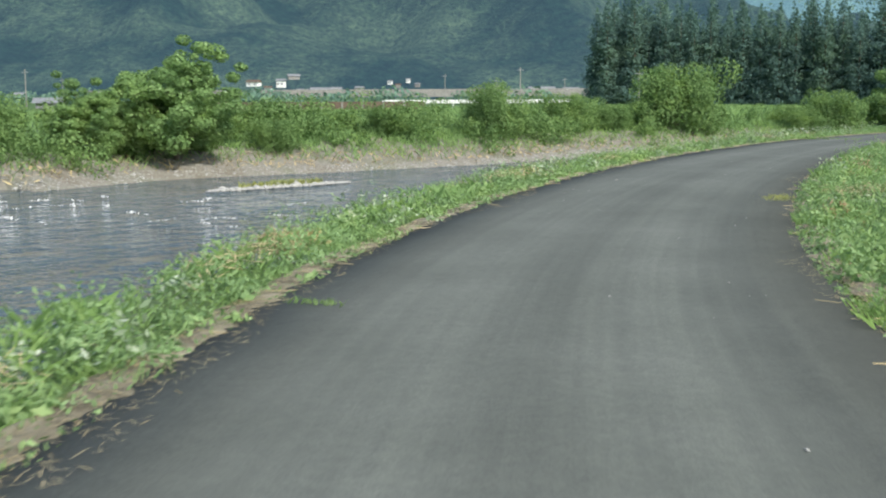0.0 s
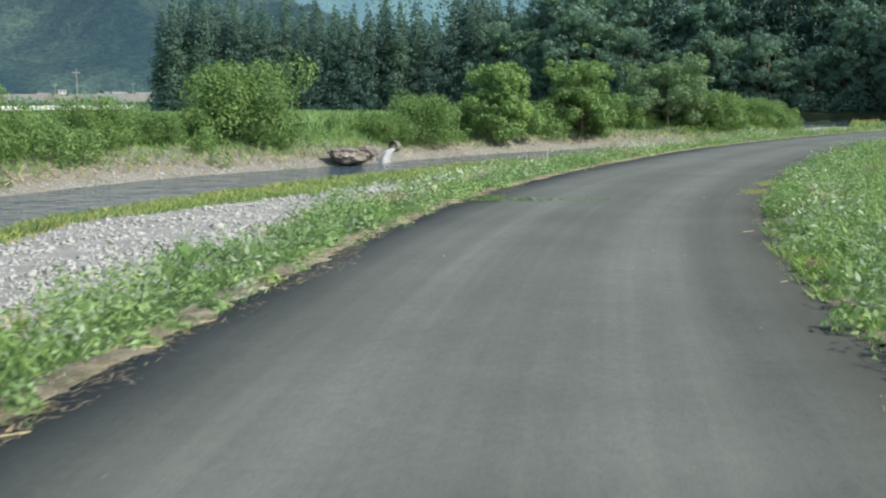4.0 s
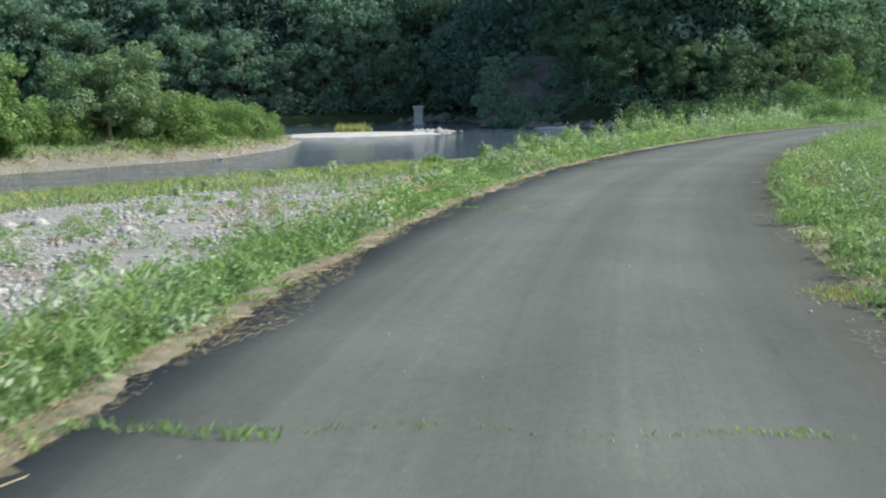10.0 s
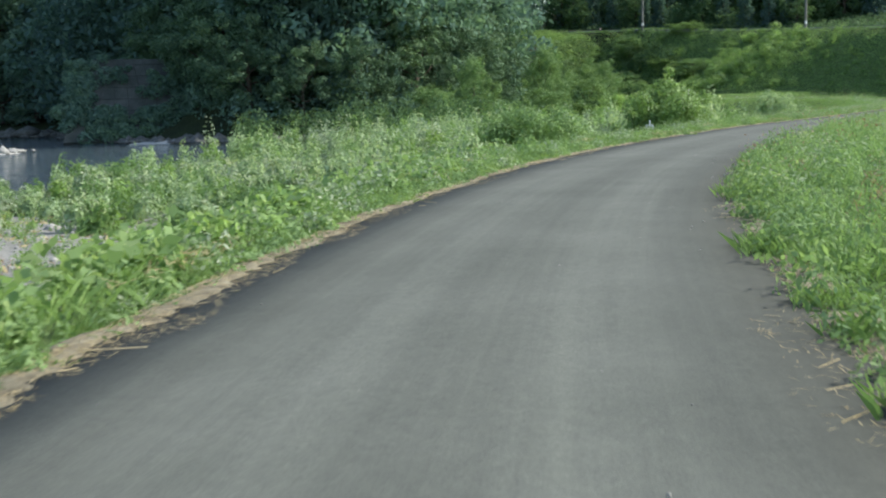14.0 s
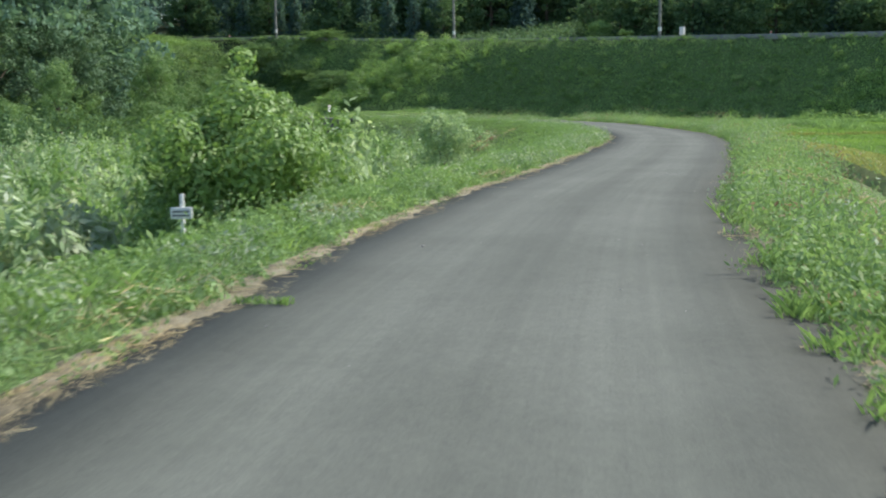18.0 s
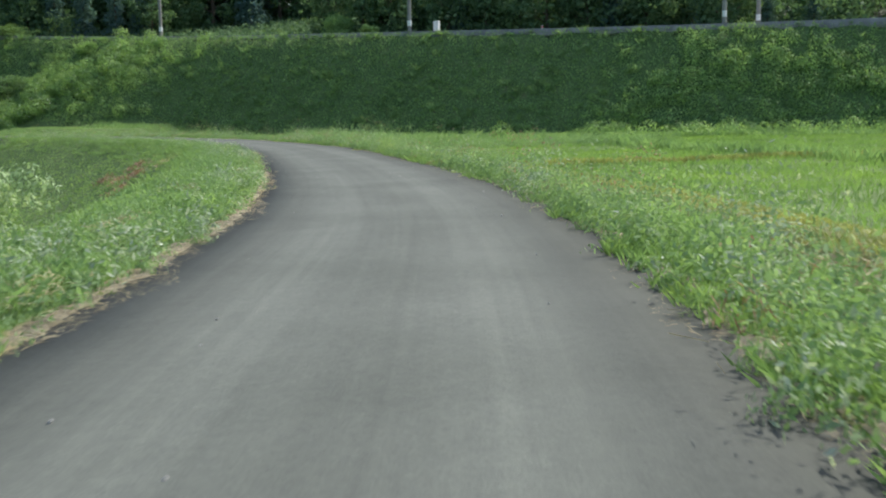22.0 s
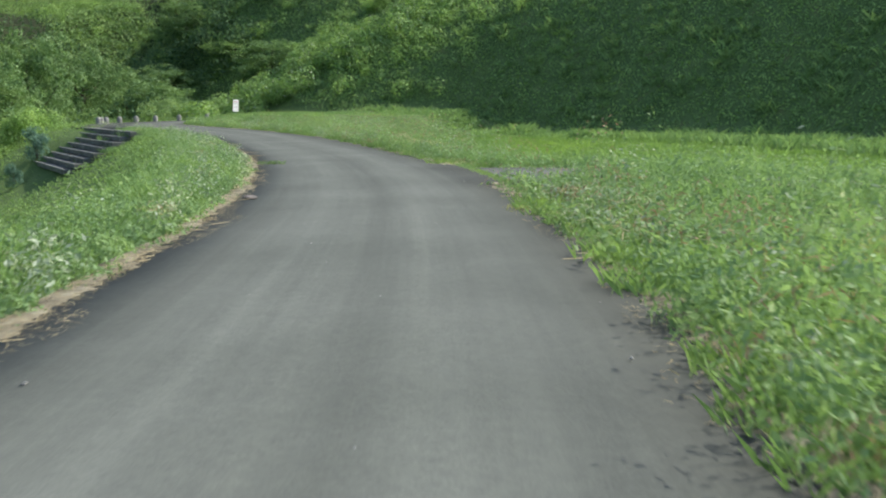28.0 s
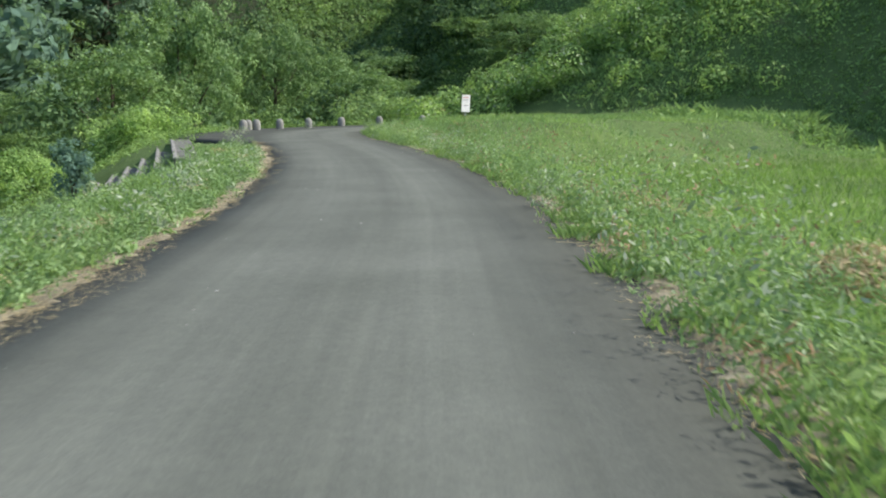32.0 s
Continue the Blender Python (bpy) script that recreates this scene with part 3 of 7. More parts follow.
# ---------- setting: ground, road, water ----------
def build_ground():
    fx, fy = np.arange(-66, 276, 1.6), np.arange(-66, 345, 1.6)
    xs = np.r_[-4800, -3000, -1600, -800, -400, -220, -130, -90, fx, 290, 320, 380, 480, 700, 1200, 2400, 4800]
    ys = np.r_[-4800, -2400, -1200, -600, -300, -170, -110, -80, fy, 360, 390, 440, 520, 700, 1000, 1600, 2600, 4800]
    x, y = np.meshgrid(xs, ys)
    s, d = road_coords(x, y)
    z = ground_z(x, y, s, d)
    wide = smooth(300, 700, np.hypot(x - 90, y - 100))
    z = z * (1 - wide) + wide * -1.2
    v = np.stack([x, y, z], -1).reshape(-1, 3)
    nx, ny = len(xs), len(ys)
    i = (np.arange(ny - 1)[:, None] * nx + np.arange(nx - 1)[None]).ravel()
    f = np.stack([i, i + 1, i + nx + 1, i + nx], 1)
    me = mesh_of("ground", v, f)
    cx, cy = x[:-1, :-1].ravel() + 0.8, y[:-1, :-1].ravel() + 0.8
    cs, cd = s[:-1, :-1].ravel(), d[:-1, :-1].ravel()
    far, shore, edge = side(FAR_BANK, cx, cy), side(FAR_SHORE, cx, cy), side(TOP_EDGE, cx, cy)
    idx = np.zeros(len(f), np.int32)
    idx[(far > -8) & (far < 5) & (cd > 20) & (cx < 120)] = 2
    idx[(far >= 5) & (cd > 20)] = 5
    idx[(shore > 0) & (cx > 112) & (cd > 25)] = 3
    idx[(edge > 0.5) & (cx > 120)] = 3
    idx[(cd < -8) & (cs > 118) & (cs < 238) & (edge < -11)] = 4
    idx[(cx > 205) & (cx < 262) & (cy > 118) & (cy < 160)] = 3
    idx[np.hypot(cx - 90, cy - 100) > 330] = 5
    me.polygons.foreach_set("material_index", idx)
    vf = side(FAR_BANK, x, y)
    gravel = smooth(6.0, 7.6, d) * smooth(28, 34, s) * (1 - smooth(112, 128, s)) * (vf < 0)
    layer = me.attributes.new("gravel", "FLOAT", "POINT")
    layer.data.foreach_set("value", gravel.ravel().astype(np.float32))
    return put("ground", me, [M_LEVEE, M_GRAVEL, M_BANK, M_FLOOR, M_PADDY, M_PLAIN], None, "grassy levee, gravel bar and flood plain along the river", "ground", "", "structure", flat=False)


def ribbon(name, s, lefts, rights, z, mat, label, category):
    """A strip of pavement between two edges along the road, with a thin edge, and a map of metres across and along."""
    lx, ly = road_point(s, lefts)
    rx, ry = road_point(s, rights)
    cols = 7
    v, uv = [], []
    for k in range(cols):
        t = k / (cols - 1)
        crown = 0.03 * (1 - (2 * t - 1) ** 2)
        v.append(np.stack([lx + (rx - lx) * t, ly + (ry - ly) * t, np.full(len(s), z + crown)], 1))
        uv.append(np.stack([lefts + (rights - lefts) * t, s], 1))
    low = [v[0] - (0, 0, 0.12), v[-1] - (0, 0, 0.12)]
    v, uv = [low[0]] + v + [low[1]], [uv[0]] + uv + [uv[-1]]
    n = len(s)
    V, U = np.vstack(v), np.vstack(uv)
    f = []
    for k in range(cols + 1):
        a = k * n + np.arange(n - 1)
        f.append(np.stack([a, a + n, a + n + 1, a + 1], 1))
    f = np.vstack(f)
    me = mesh_of(name, V, f)
    layer = me.uv_layers.new(name="metres")
    layer.data.foreach_set("uv", U[f.ravel()].astype(np.float32).ravel())
    return put(name, me, mat, None, label, category, "", "structure")


def build_road():
    s = np.arange(RS[0] + 1, S_END - 2, 0.4)
    l = HALF + 0.14 + 0.03 * wave(s, s * 0.3, 1.4, 2.0) + 0.02 * np.sin(s * 2.7)
    r = -HALF - 0.10 - 0.03 * wave(s, s * 0.4, 1.1, 5.0) - 0.02 * np.sin(s * 3.3)
    l = l + 0.10 * smooth(122, 132, s) * (1 - smooth(165, 180, s))
    r = r - 0.08 * smooth(122, 132, s) * (1 - smooth(165, 180, s)) - 0.06 * smooth(202, 208, s)
    l = l + 2.6 * smooth(233, 240, s) * (1 - smooth(256, 262, s))
    r = r - 0.35 * smooth(189, 191, s) * (1 - smooth(194, 196, s))
    ribbon("road", s, l, r, ROAD_Z, M_ASPHALT, "narrow worn grey asphalt levee road", "road")


def build_side_road():
    u = np.linspace(0, 1, 14)
    v, uv = [], []
    for k, t in enumerate(np.linspace(0, 1, 6)):
        out = 1.9 + 22 * u
        flare = 1.5 * np.exp(-u * 9)
        s = 190.7 - 0.2 * flare + (3.2 + 0.8 * flare) * t + 0 * u
        x, y = road_point(s, -out)
        z = ROAD_Z - 0.03 - 0.7 * smooth(3, 16, out)
        v.append(np.stack([x, y, z], 1))
        uv.append(np.stack([np.full(14, (t - 0.5) * 3.4), out], 1))
    n = 14
    V, U = np.vstack(v), np.vstack(uv)
    V, U = np.vstack([V[:n] - (0, 0, 0.35), V, V[-n:] - (0, 0, 0.35)]), np.vstack([U[:n], U, U[-n:]])
    f = np.vstack([np.stack([k * n + np.arange(n - 1), (k + 1) * n + np.arange(n - 1), (k + 1) * n + np.arange(1, n), k * n + np.arange(1, n)], 1) for k in range(7)])
    me = mesh_of("side_road", V, f)
    layer = me.uv_layers.new(name="metres")
    layer.data.foreach_set("uv", U[f.ravel()].astype(np.float32).ravel())
    put("side_road", me, M_ASPHALT, None, "short asphalt side road sloping to the paddies", "road", "", "structure", flat=False)


def build_water():
    xs, ys = np.arange(-130, 225, 3.0), np.arange(-70, 245, 3.0)
    x, y = np.meshgrid(xs, ys)
    z = np.full(x.shape, WATER_Z)
    nx, ny = len(xs), len(ys)
    i = (np.arange(ny - 1)[:, None] * nx + np.arange(nx - 1)[None]).ravel()
    f = np.stack([i, i + 1, i + nx + 1, i + nx], 1)
    cx, cy = x[:-1, :-1].ravel() + 1.5, y[:-1, :-1].ravel() + 1.5
    s, d = road_coords(cx, cy)
    keep = (d > 6) & (side(FAR_BANK, cx, cy) < 6) | (side(FAR_SHORE, cx, cy) < 5) & (d > 30) & (cx > 100)
    put("river", mesh_of("river", np.stack([x, y, z], -1).reshape(-1, 3), f[keep]), M_WATER, None, "rippling grey-blue shallow river", "water", "", "structure", flat=False)


def creep(sign, s):
    """How far the verge has crept over the asphalt."""
    if sign > 0:
        return np.interp(s, [66, 78, 125, 132, 160, 170, 182, 196, 204], [0.05, 0.03, 0.06, -0.07, -0.07, 0.0, 0.08, 0.10, 0.10])
    return np.interp(s, [70, 78, 130, 136, 160, 178, 190, 200, 206], [0.0, 0.08, 0.0, -0.05, -0.03, 0.06, 0.06, 0.10, 0.0])


def build_shoulder(sign, s0, s1):
    """The ragged strip of earth and straw that creeps over the asphalt's edge."""
    s = np.arange(s0, s1, 0.07)
    r = np.random.default_rng(int(40 + sign + s0))
    rag = 0.30 + 0.45 * wave(s, s * 0.4, 1.3, 5.0 + sign) + 0.35 * wave(s, s * 0.7, 0.45, 2.0 + sign) + 0.25 * wave(s, s * 0.2, 3.4, 6.0 + sign) + 0.10 * r.normal(size=len(s)) + 0.5 * r.random(len(s)) ** 6
    inner = HALF + 0.17 - creep(sign, s) - 0.19 * np.clip(rag, 0, 1.2)
    cols = []
    for d, z in ((inner, -0.010), (inner + 0.07, 0.012), (inner + 0.20, 0.004), (inner + 0.42, -0.09)):
        x, y = road_point(s, sign * d)
        cols.append(np.stack([x, y, ROAD_Z + z + 0.006 * r.random(len(s))], 1))
    n = len(s)
    f = np.vstack([np.stack([k * n + np.arange(n - 1), (k + 1) * n + np.arange(n - 1), (k + 1) * n + np.arange(1, n), k * n + np.arange(1, n)], 1)[:, ::-int(sign)] for k in range(3)])
    put("road_shoulder", mesh_of("road_shoulder", np.vstack(cols), f), M_LITTER, None, "bare earth and dry straw along the asphalt's edge", "shoulder", "", "structure", flat=False)


build_ground()
build_road()
build_shoulder(1, -8, 233)
build_shoulder(-1, -8, 190.3)
build_shoulder(-1, 195.2, 255)
build_side_road()
build_water()


# ---------- plants ----------
def spread(n, s0, s1, d0, d1, seed=0):
    """Random places between two distances from the road, with the ground's height."""
    s, d = rng.uniform(s0, s1, n), rng.uniform(d0, d1, n)
    x, y = road_point(s, d)
    return s, d, np.stack([x, y, ground_z(x, y, s, d)], 1)


UP = np.array([0.0, 0.0, 1.0])


def stuff(name, sets, mat, label, category):
    return put(name, mesh_of(name, *joined(*sets)), mat, None, label, category, "", "stuff")


def verge(sign, s0, s1, name):
    """The plants along one edge of the road: grass, mugwort, pale leaves and a fringe of straw."""
    length = s1 - s0
    n = int(length * 600)
    s, d, p = spread(n, s0, s1, HALF + 0.02, 4.6)
    d_ = HALF + 0.02 + (d - HALF) * rng.random(n) ** 0.7
    d_ = d_ - creep(sign, s) * (1 - smooth(0.4, 1.6, d_ - HALF))
    x, y = road_point(s, sign * d_)
    edge = 0.14 * wave(s, s * 0.3, 0.8, 3.0 + sign) + 0.10 * wave(s, s, 3.1, sign)
    keep = d_ > HALF + (0.05 + 0.09 * smooth(36, 44, s) if sign > 0 else np.where(s > 75, -0.14, -0.08)) + edge - creep(sign, s)
    if sign < 0:
        keep &= ~((s > 190.2) & (s < 195.0)) & ((d_ < 3.45) | (s < 112) | (s > 196))
    else:
        keep &= ~((s > 233) & (s < 262)) & ~((s > 222.5) & (s < 233) & (d_ > 2.9 + 0.25 * np.sin(s * 2.0)))
    s, x, y, d_ = s[keep], x[keep], y[keep], d_[keep]
    p = np.stack([x, y, ground_z(x, y, s, sign * d_)], 1)
    tall = (0.07 + 0.14 * smooth(0.1, 1.0, d_ - HALF)) * (1.0 if sign > 0 else 1.05 + 0.15 * smooth(95, 115, s) - 0.2 * smooth(195, 200, s)) * (1.0 + 0.5 * wave(s, d_ * 1.3, 1.2, 4.0))
    if sign < 0:
        tall = tall * (1 - 0.55 * smooth(2.9, 3.8, d_) * smooth(100, 115, s))
    kind = wave(x, y, 1.5, 9.0) + 0.5 * rng.normal(size=len(x))
    g = kind < (0.0 if sign > 0 else -0.9 + 0.85 * smooth(95, 110, s))
    v1 = blades(p[g], tall[g] * 0.7, 0.004, 1.0)
    q = p[~g]
    lift = tall[~g] * rng.uniform(0.1, 1.15, len(q))
    v2 = leaves(q + np.stack([0 * lift, 0 * lift, lift], 1), np.tile(UP, (len(q), 1)), 0.024, 0.36, 0.9)
    q2 = p[::2]
    lift = tall[::2] * rng.uniform(0.2, 1.0, len(q2))
    v3 = leaves(q2 + np.stack([0 * lift, 0 * lift, lift], 1), np.tile(UP, (len(q2), 1)), 0.026, 0.3, 1.0, -1.0)
    where = "river side" if sign > 0 else "field side"
    stuff("verge_grass", [v1], M_GRASS, f"green grass blades along the {where} of the road", "grass")
    stuff("verge_weeds", [v2, v3], M_MUGWORT, f"low leafy mugwort along the {where} of the road", "weeds")
    # taller leafy clumps
    m = int(length * 2.2)
    cs, cd = rng.uniform(s0, s1, m), HALF + 0.35 + 1.5 * rng.random(m) ** 1.3
    ok = ~((cs > 189.7) & (cs < 196.2)) if sign < 0 else ~((cs > 232) & (cs < 262))
    cs, cd = cs[ok], cd[ok]
    high = rng.uniform(0.14, 0.34, len(cs)) * (1.0 if sign > 0 else 1.0 + 0.5 * smooth(100, 120, cs))
    k = 90
    rad = np.repeat(high * 0.75, k) * np.sqrt(rng.random(len(cs) * k))
    a = rng.uniform(0, 6.28, len(cs) * k)
    x, y = road_point(np.repeat(cs, k), sign * np.repeat(cd, k))
    z0 = ground_z(x, y, np.repeat(cs, k), sign * np.repeat(cd, k))
    p = np.stack([x + np.cos(a) * rad, y + np.sin(a) * rad, z0 + np.repeat(high, k) * (0.15 + rng.random(len(rad))) * (1.15 - 0.6 * rad / np.repeat(high, k))], 1)
    out = np.stack([np.cos(a) * 0.7, np.sin(a) * 0.7, np.full(len(a), 0.6)], 1)
    stuff("mugwort_clumps", [leaves(p, out, 0.028, 0.34, 0.8, -0.8)], M_MUGWORT, "bushy mugwort clumps along the verge", "weeds")
    # mounds of leaves that overhang the edge, and grass tufts between them
    m = int(length * (4.0 if sign > 0 else 5.2))
    cs = np.sort(rng.uniform(s0, s1, m))
    grow = 0.5 + 0.5 * wave(cs, cs * 0.4, 1.7, 4.0 + sign)
    ok = (grow > 0.22) & (((cs < 190.0) | (cs > 195.6)) if sign < 0 else ((cs < 232) | (cs > 262)))
    cs, grow = cs[ok], np.clip(grow[ok], 0, 1)
    lush = 1.0 if sign > 0 else 1.45 + 0.45 * smooth(75, 95, cs)
    r = (0.10 + 0.17 * grow * rng.random(len(cs))) * lush
    cd = HALF + (0.04 + 0.09 * smooth(36, 44, cs) if sign > 0 else 0.02 - 0.08 * smooth(72, 90, cs)) + r * 0.8 + 0.5 * rng.random(len(cs)) ** 2 - creep(sign, cs)
    x, y = road_point(cs, sign * cd)
    c = np.stack([x, y, ground_z(x, y, cs, sign * cd)], 1)
    pick = rng.random(len(cs))
    a, b, g = pick < 0.5, (pick >= 0.5) & (pick < 0.72), pick >= 0.72
    high = r * rng.uniform(0.75, 1.3, len(cs)) * (1.0 if sign > 0 else 1.1 + 0.25 * smooth(75, 95, cs))
    high = np.minimum(high, 0.46)
    stuff("edge_mugwort", [clumps(c[a], r[a], high[a], 80, 0.028, 0.36, -0.5, 0.4)], M_MUGWORT, "leafy mugwort mounds overhanging the road's edge", "weeds")
    stuff("edge_herbs", [clumps(c[b], r[b], high[b], 56, 0.036, 0.5, -0.5, 0.4)], M_BUTTERBUR, "fresh broad-leaved herbs at the road's edge", "weeds")
    stuff("edge_tufts", [tufts(c[g], r[g] * 1.1, np.minimum(high[g] * 0.5, 0.16), 110, 0.0024, 0.8)], M_GRASS, "grass tufts at the road's edge", "grass")
    m = int(length * 5)
    cs = rng.uniform(s0, s1, m)
    cd = HALF + 0.55 + 2.6 * rng.random(m)
    ok = ((cs < 189.6) | (cs > 196.5)) & ((cd < 3.4) | (cs < 112) | (cs > 186)) if sign < 0 else ((cs < 230) | (cs > 262)) & ~((cs > 105) & (cs < 117) & (cd > 2.9))
    cs, cd = cs[ok], cd[ok]
    x, y = road_point(cs, sign * cd)
    c = np.stack([x, y, ground_z(x, y, cs, sign * cd) + 0.05], 1)
    r = rng.uniform(0.12, 0.34, len(cs)) * (1.0 if sign > 0 else 1.15)
    pick = wave(x, y, 2.4, 5.0) + 0.6 * rng.normal(size=len(x))
    a, b, g = np.abs(pick) <= 0.45, pick > 0.45, pick < -0.45
    stuff("verge_mounds", [clumps(c[a], r[a], r[a] * 0.9, 76, 0.030, 0.34, -0.8, 0.4)], M_MUGWORT, "mounds of mugwort on the verge", "weeds")
    stuff("bright_mounds", [clumps(c[b], r[b], r[b] * 0.9, 76, 0.032, 0.26, -1.2, 0.45)], M_FIELD, "bright green herbs on the verge", "weeds")
    stuff("verge_tufts", [tufts(c[g], r[g] * 1.4, r[g] * 0.65, 80, 0.003, 0.9)], M_FIELD, "grass tufts on the verge", "grass")
    # pale-leaved patches
    m = int(length * (0.6 if sign > 0 else 0.42))
    ps, pd = rng.uniform(s0, s1, m), HALF + rng.uniform(0.25, 1.1, m)
    if sign < 0:
        pd = pd[(ps < 189.6) | (ps > 197)]
        ps = ps[(ps < 189.6) | (ps > 197)]
    ps, pd = np.repeat(ps, 60) + rng.normal(0, 0.16, len(ps) * 60), np.repeat(pd, 60) + rng.normal(0, 0.12, len(pd) * 60)
    ok = pd > HALF + 0.12
    ps, pd = ps[ok], pd[ok]
    x, y = road_point(ps, sign * pd)
    p = np.stack([x, y, ground_z(x, y, ps, sign * pd) + rng.uniform(0.08, 0.36, len(x))], 1)
    stuff("pale_weeds", [leaves(p, np.tile(UP, (len(p), 1)), 0.034, 0.4, 1.0)], M_PALE, f"pale silvery weeds along the {where} of the road", "weeds")
    # straw fringe lying on the asphalt's edge
    n = int(length * 640)
    s = rng.uniform(s0, s1, n)
    reach = 0.5 + 0.5 * wave(s, s * 0.2, 2.2, 6.0 + sign)
    thick = 0.5 + 0.5 * wave(s, s * 0.7, 1.1, 2.0 + sign) + 0.35 * wave(s, s, 0.35, sign)
    d = HALF + 0.30 - creep(sign, s) - rng.random(n) ** 1.4 * (0.24 + 0.50 * np.clip(reach, 0, 1) ** 2 * (rng.random(n) < 0.6))
    ok = rng.random(n) < np.clip(thick, 0.12, 1) * (1.0 + 0.7 * smooth(36, 44, s) if sign > 0 else 0.6)
    s, d = s[ok], d[ok]
    if sign < 0:
        ok = (s < 190.3) | (s > 195.4)
        s, d = s[ok], d[ok]
    x, y = road_point(s, sign * d)
    p = np.stack([x, y, np.full(len(s), ROAD_Z + 0.008) + rng.random(len(s)) * 0.01], 1)
    # single stalks that lie out across the asphalt
    m = int(length * 4)
    ws = rng.uniform(s0, s1, m)
    ws = ws[rng.random(m) < np.clip(0.2 + 0.9 * wave(ws, ws * 0.6, 1.6, 3.0 + sign), 0.05, 1)]
    ws = ws[(ws < 190.3) | (ws > 195.4)] if sign < 0 else ws[ws < 232]
    wd = HALF + 0.12 - creep(sign, ws) - 0.30 * rng.random(len(ws)) ** 2
    long = 0.04 + 0.11 * rng.random(len(ws)) ** 2
    turn = rng.normal(0, 0.9, len(ws))
    ends = []
    for q in (-1, 1):
        for w in (-0.0022, 0.0022):
            ex, ey = road_point(ws + q * long * np.sin(turn) + w * np.cos(turn), sign * (wd - q * long * np.cos(turn)))
            ends.append(np.stack([ex, ey, np.full(len(ws), ROAD_Z + 0.022 + 0.004 * (w > 0))], 1))
    stalks = np.stack([ends[0], ends[1], ends[3], ends[2]], 1).reshape(-1, 3), np.arange(4 * len(ws)).reshape(-1, 4)
    stuff("straw_fringe", [stalks, leaves(p, np.tile(UP, (len(p), 1)), 0.042, 0.05, 0.08)], M_STRAW, f"dry cut straw lying on the road's {where} edge", "straw")


verge(1, -8, 262, "left")
verge(-1, -8, 255, "right")


def corner_weeds():
    """The taller growth on the corner before the side road."""
    n = 190
    s, d = 174 + 15.6 * np.sqrt(rng.random(n)), -(2.5 + rng.random(n) * (1.0 + 4.5 * rng.random(n)))
    x, y = road_point(s, d)
    c = np.stack([x, y, ground_z(x, y, s, d)], 1)
    r = rng.uniform(0.25, 0.5, n) * (0.75 + 0.25 * smooth(2.4, 3.6, -d))
    k = rng.random(n) < 0.55
    high = np.maximum(r, rng.uniform(0.15, 0.5, n) * smooth(2.2, 3.6, -d) - c[:, 2])
    n2 = 240
    s2, d2 = 195.5 + 4.0 * rng.random(n2) ** 1.5, -rng.uniform(2.5, 12.0, n2)
    x2, y2 = road_point(s2, d2)
    c2, r2 = np.stack([x2, y2, ground_z(x2, y2, s2, d2)], 1), rng.uniform(0.12, 0.3, n2)
    stuff("corner_weeds", [clumps(c[k], r[k], high[k], 150, 0.034, 0.36, -0.8, 0.45), clumps(c2, r2, r2, 110, 0.034, 0.3, -1.0, 0.45)], M_MUGWORT, "tall leafy weeds on the corner of the side road", "weeds")
    stuff("corner_grass", [clumps(c[~k], r[~k], high[~k], 190, 0.05, 0.13, -1.6, 0.6)], M_FIELD, "tall grass on the corner of the side road", "grass")


corner_weeds()


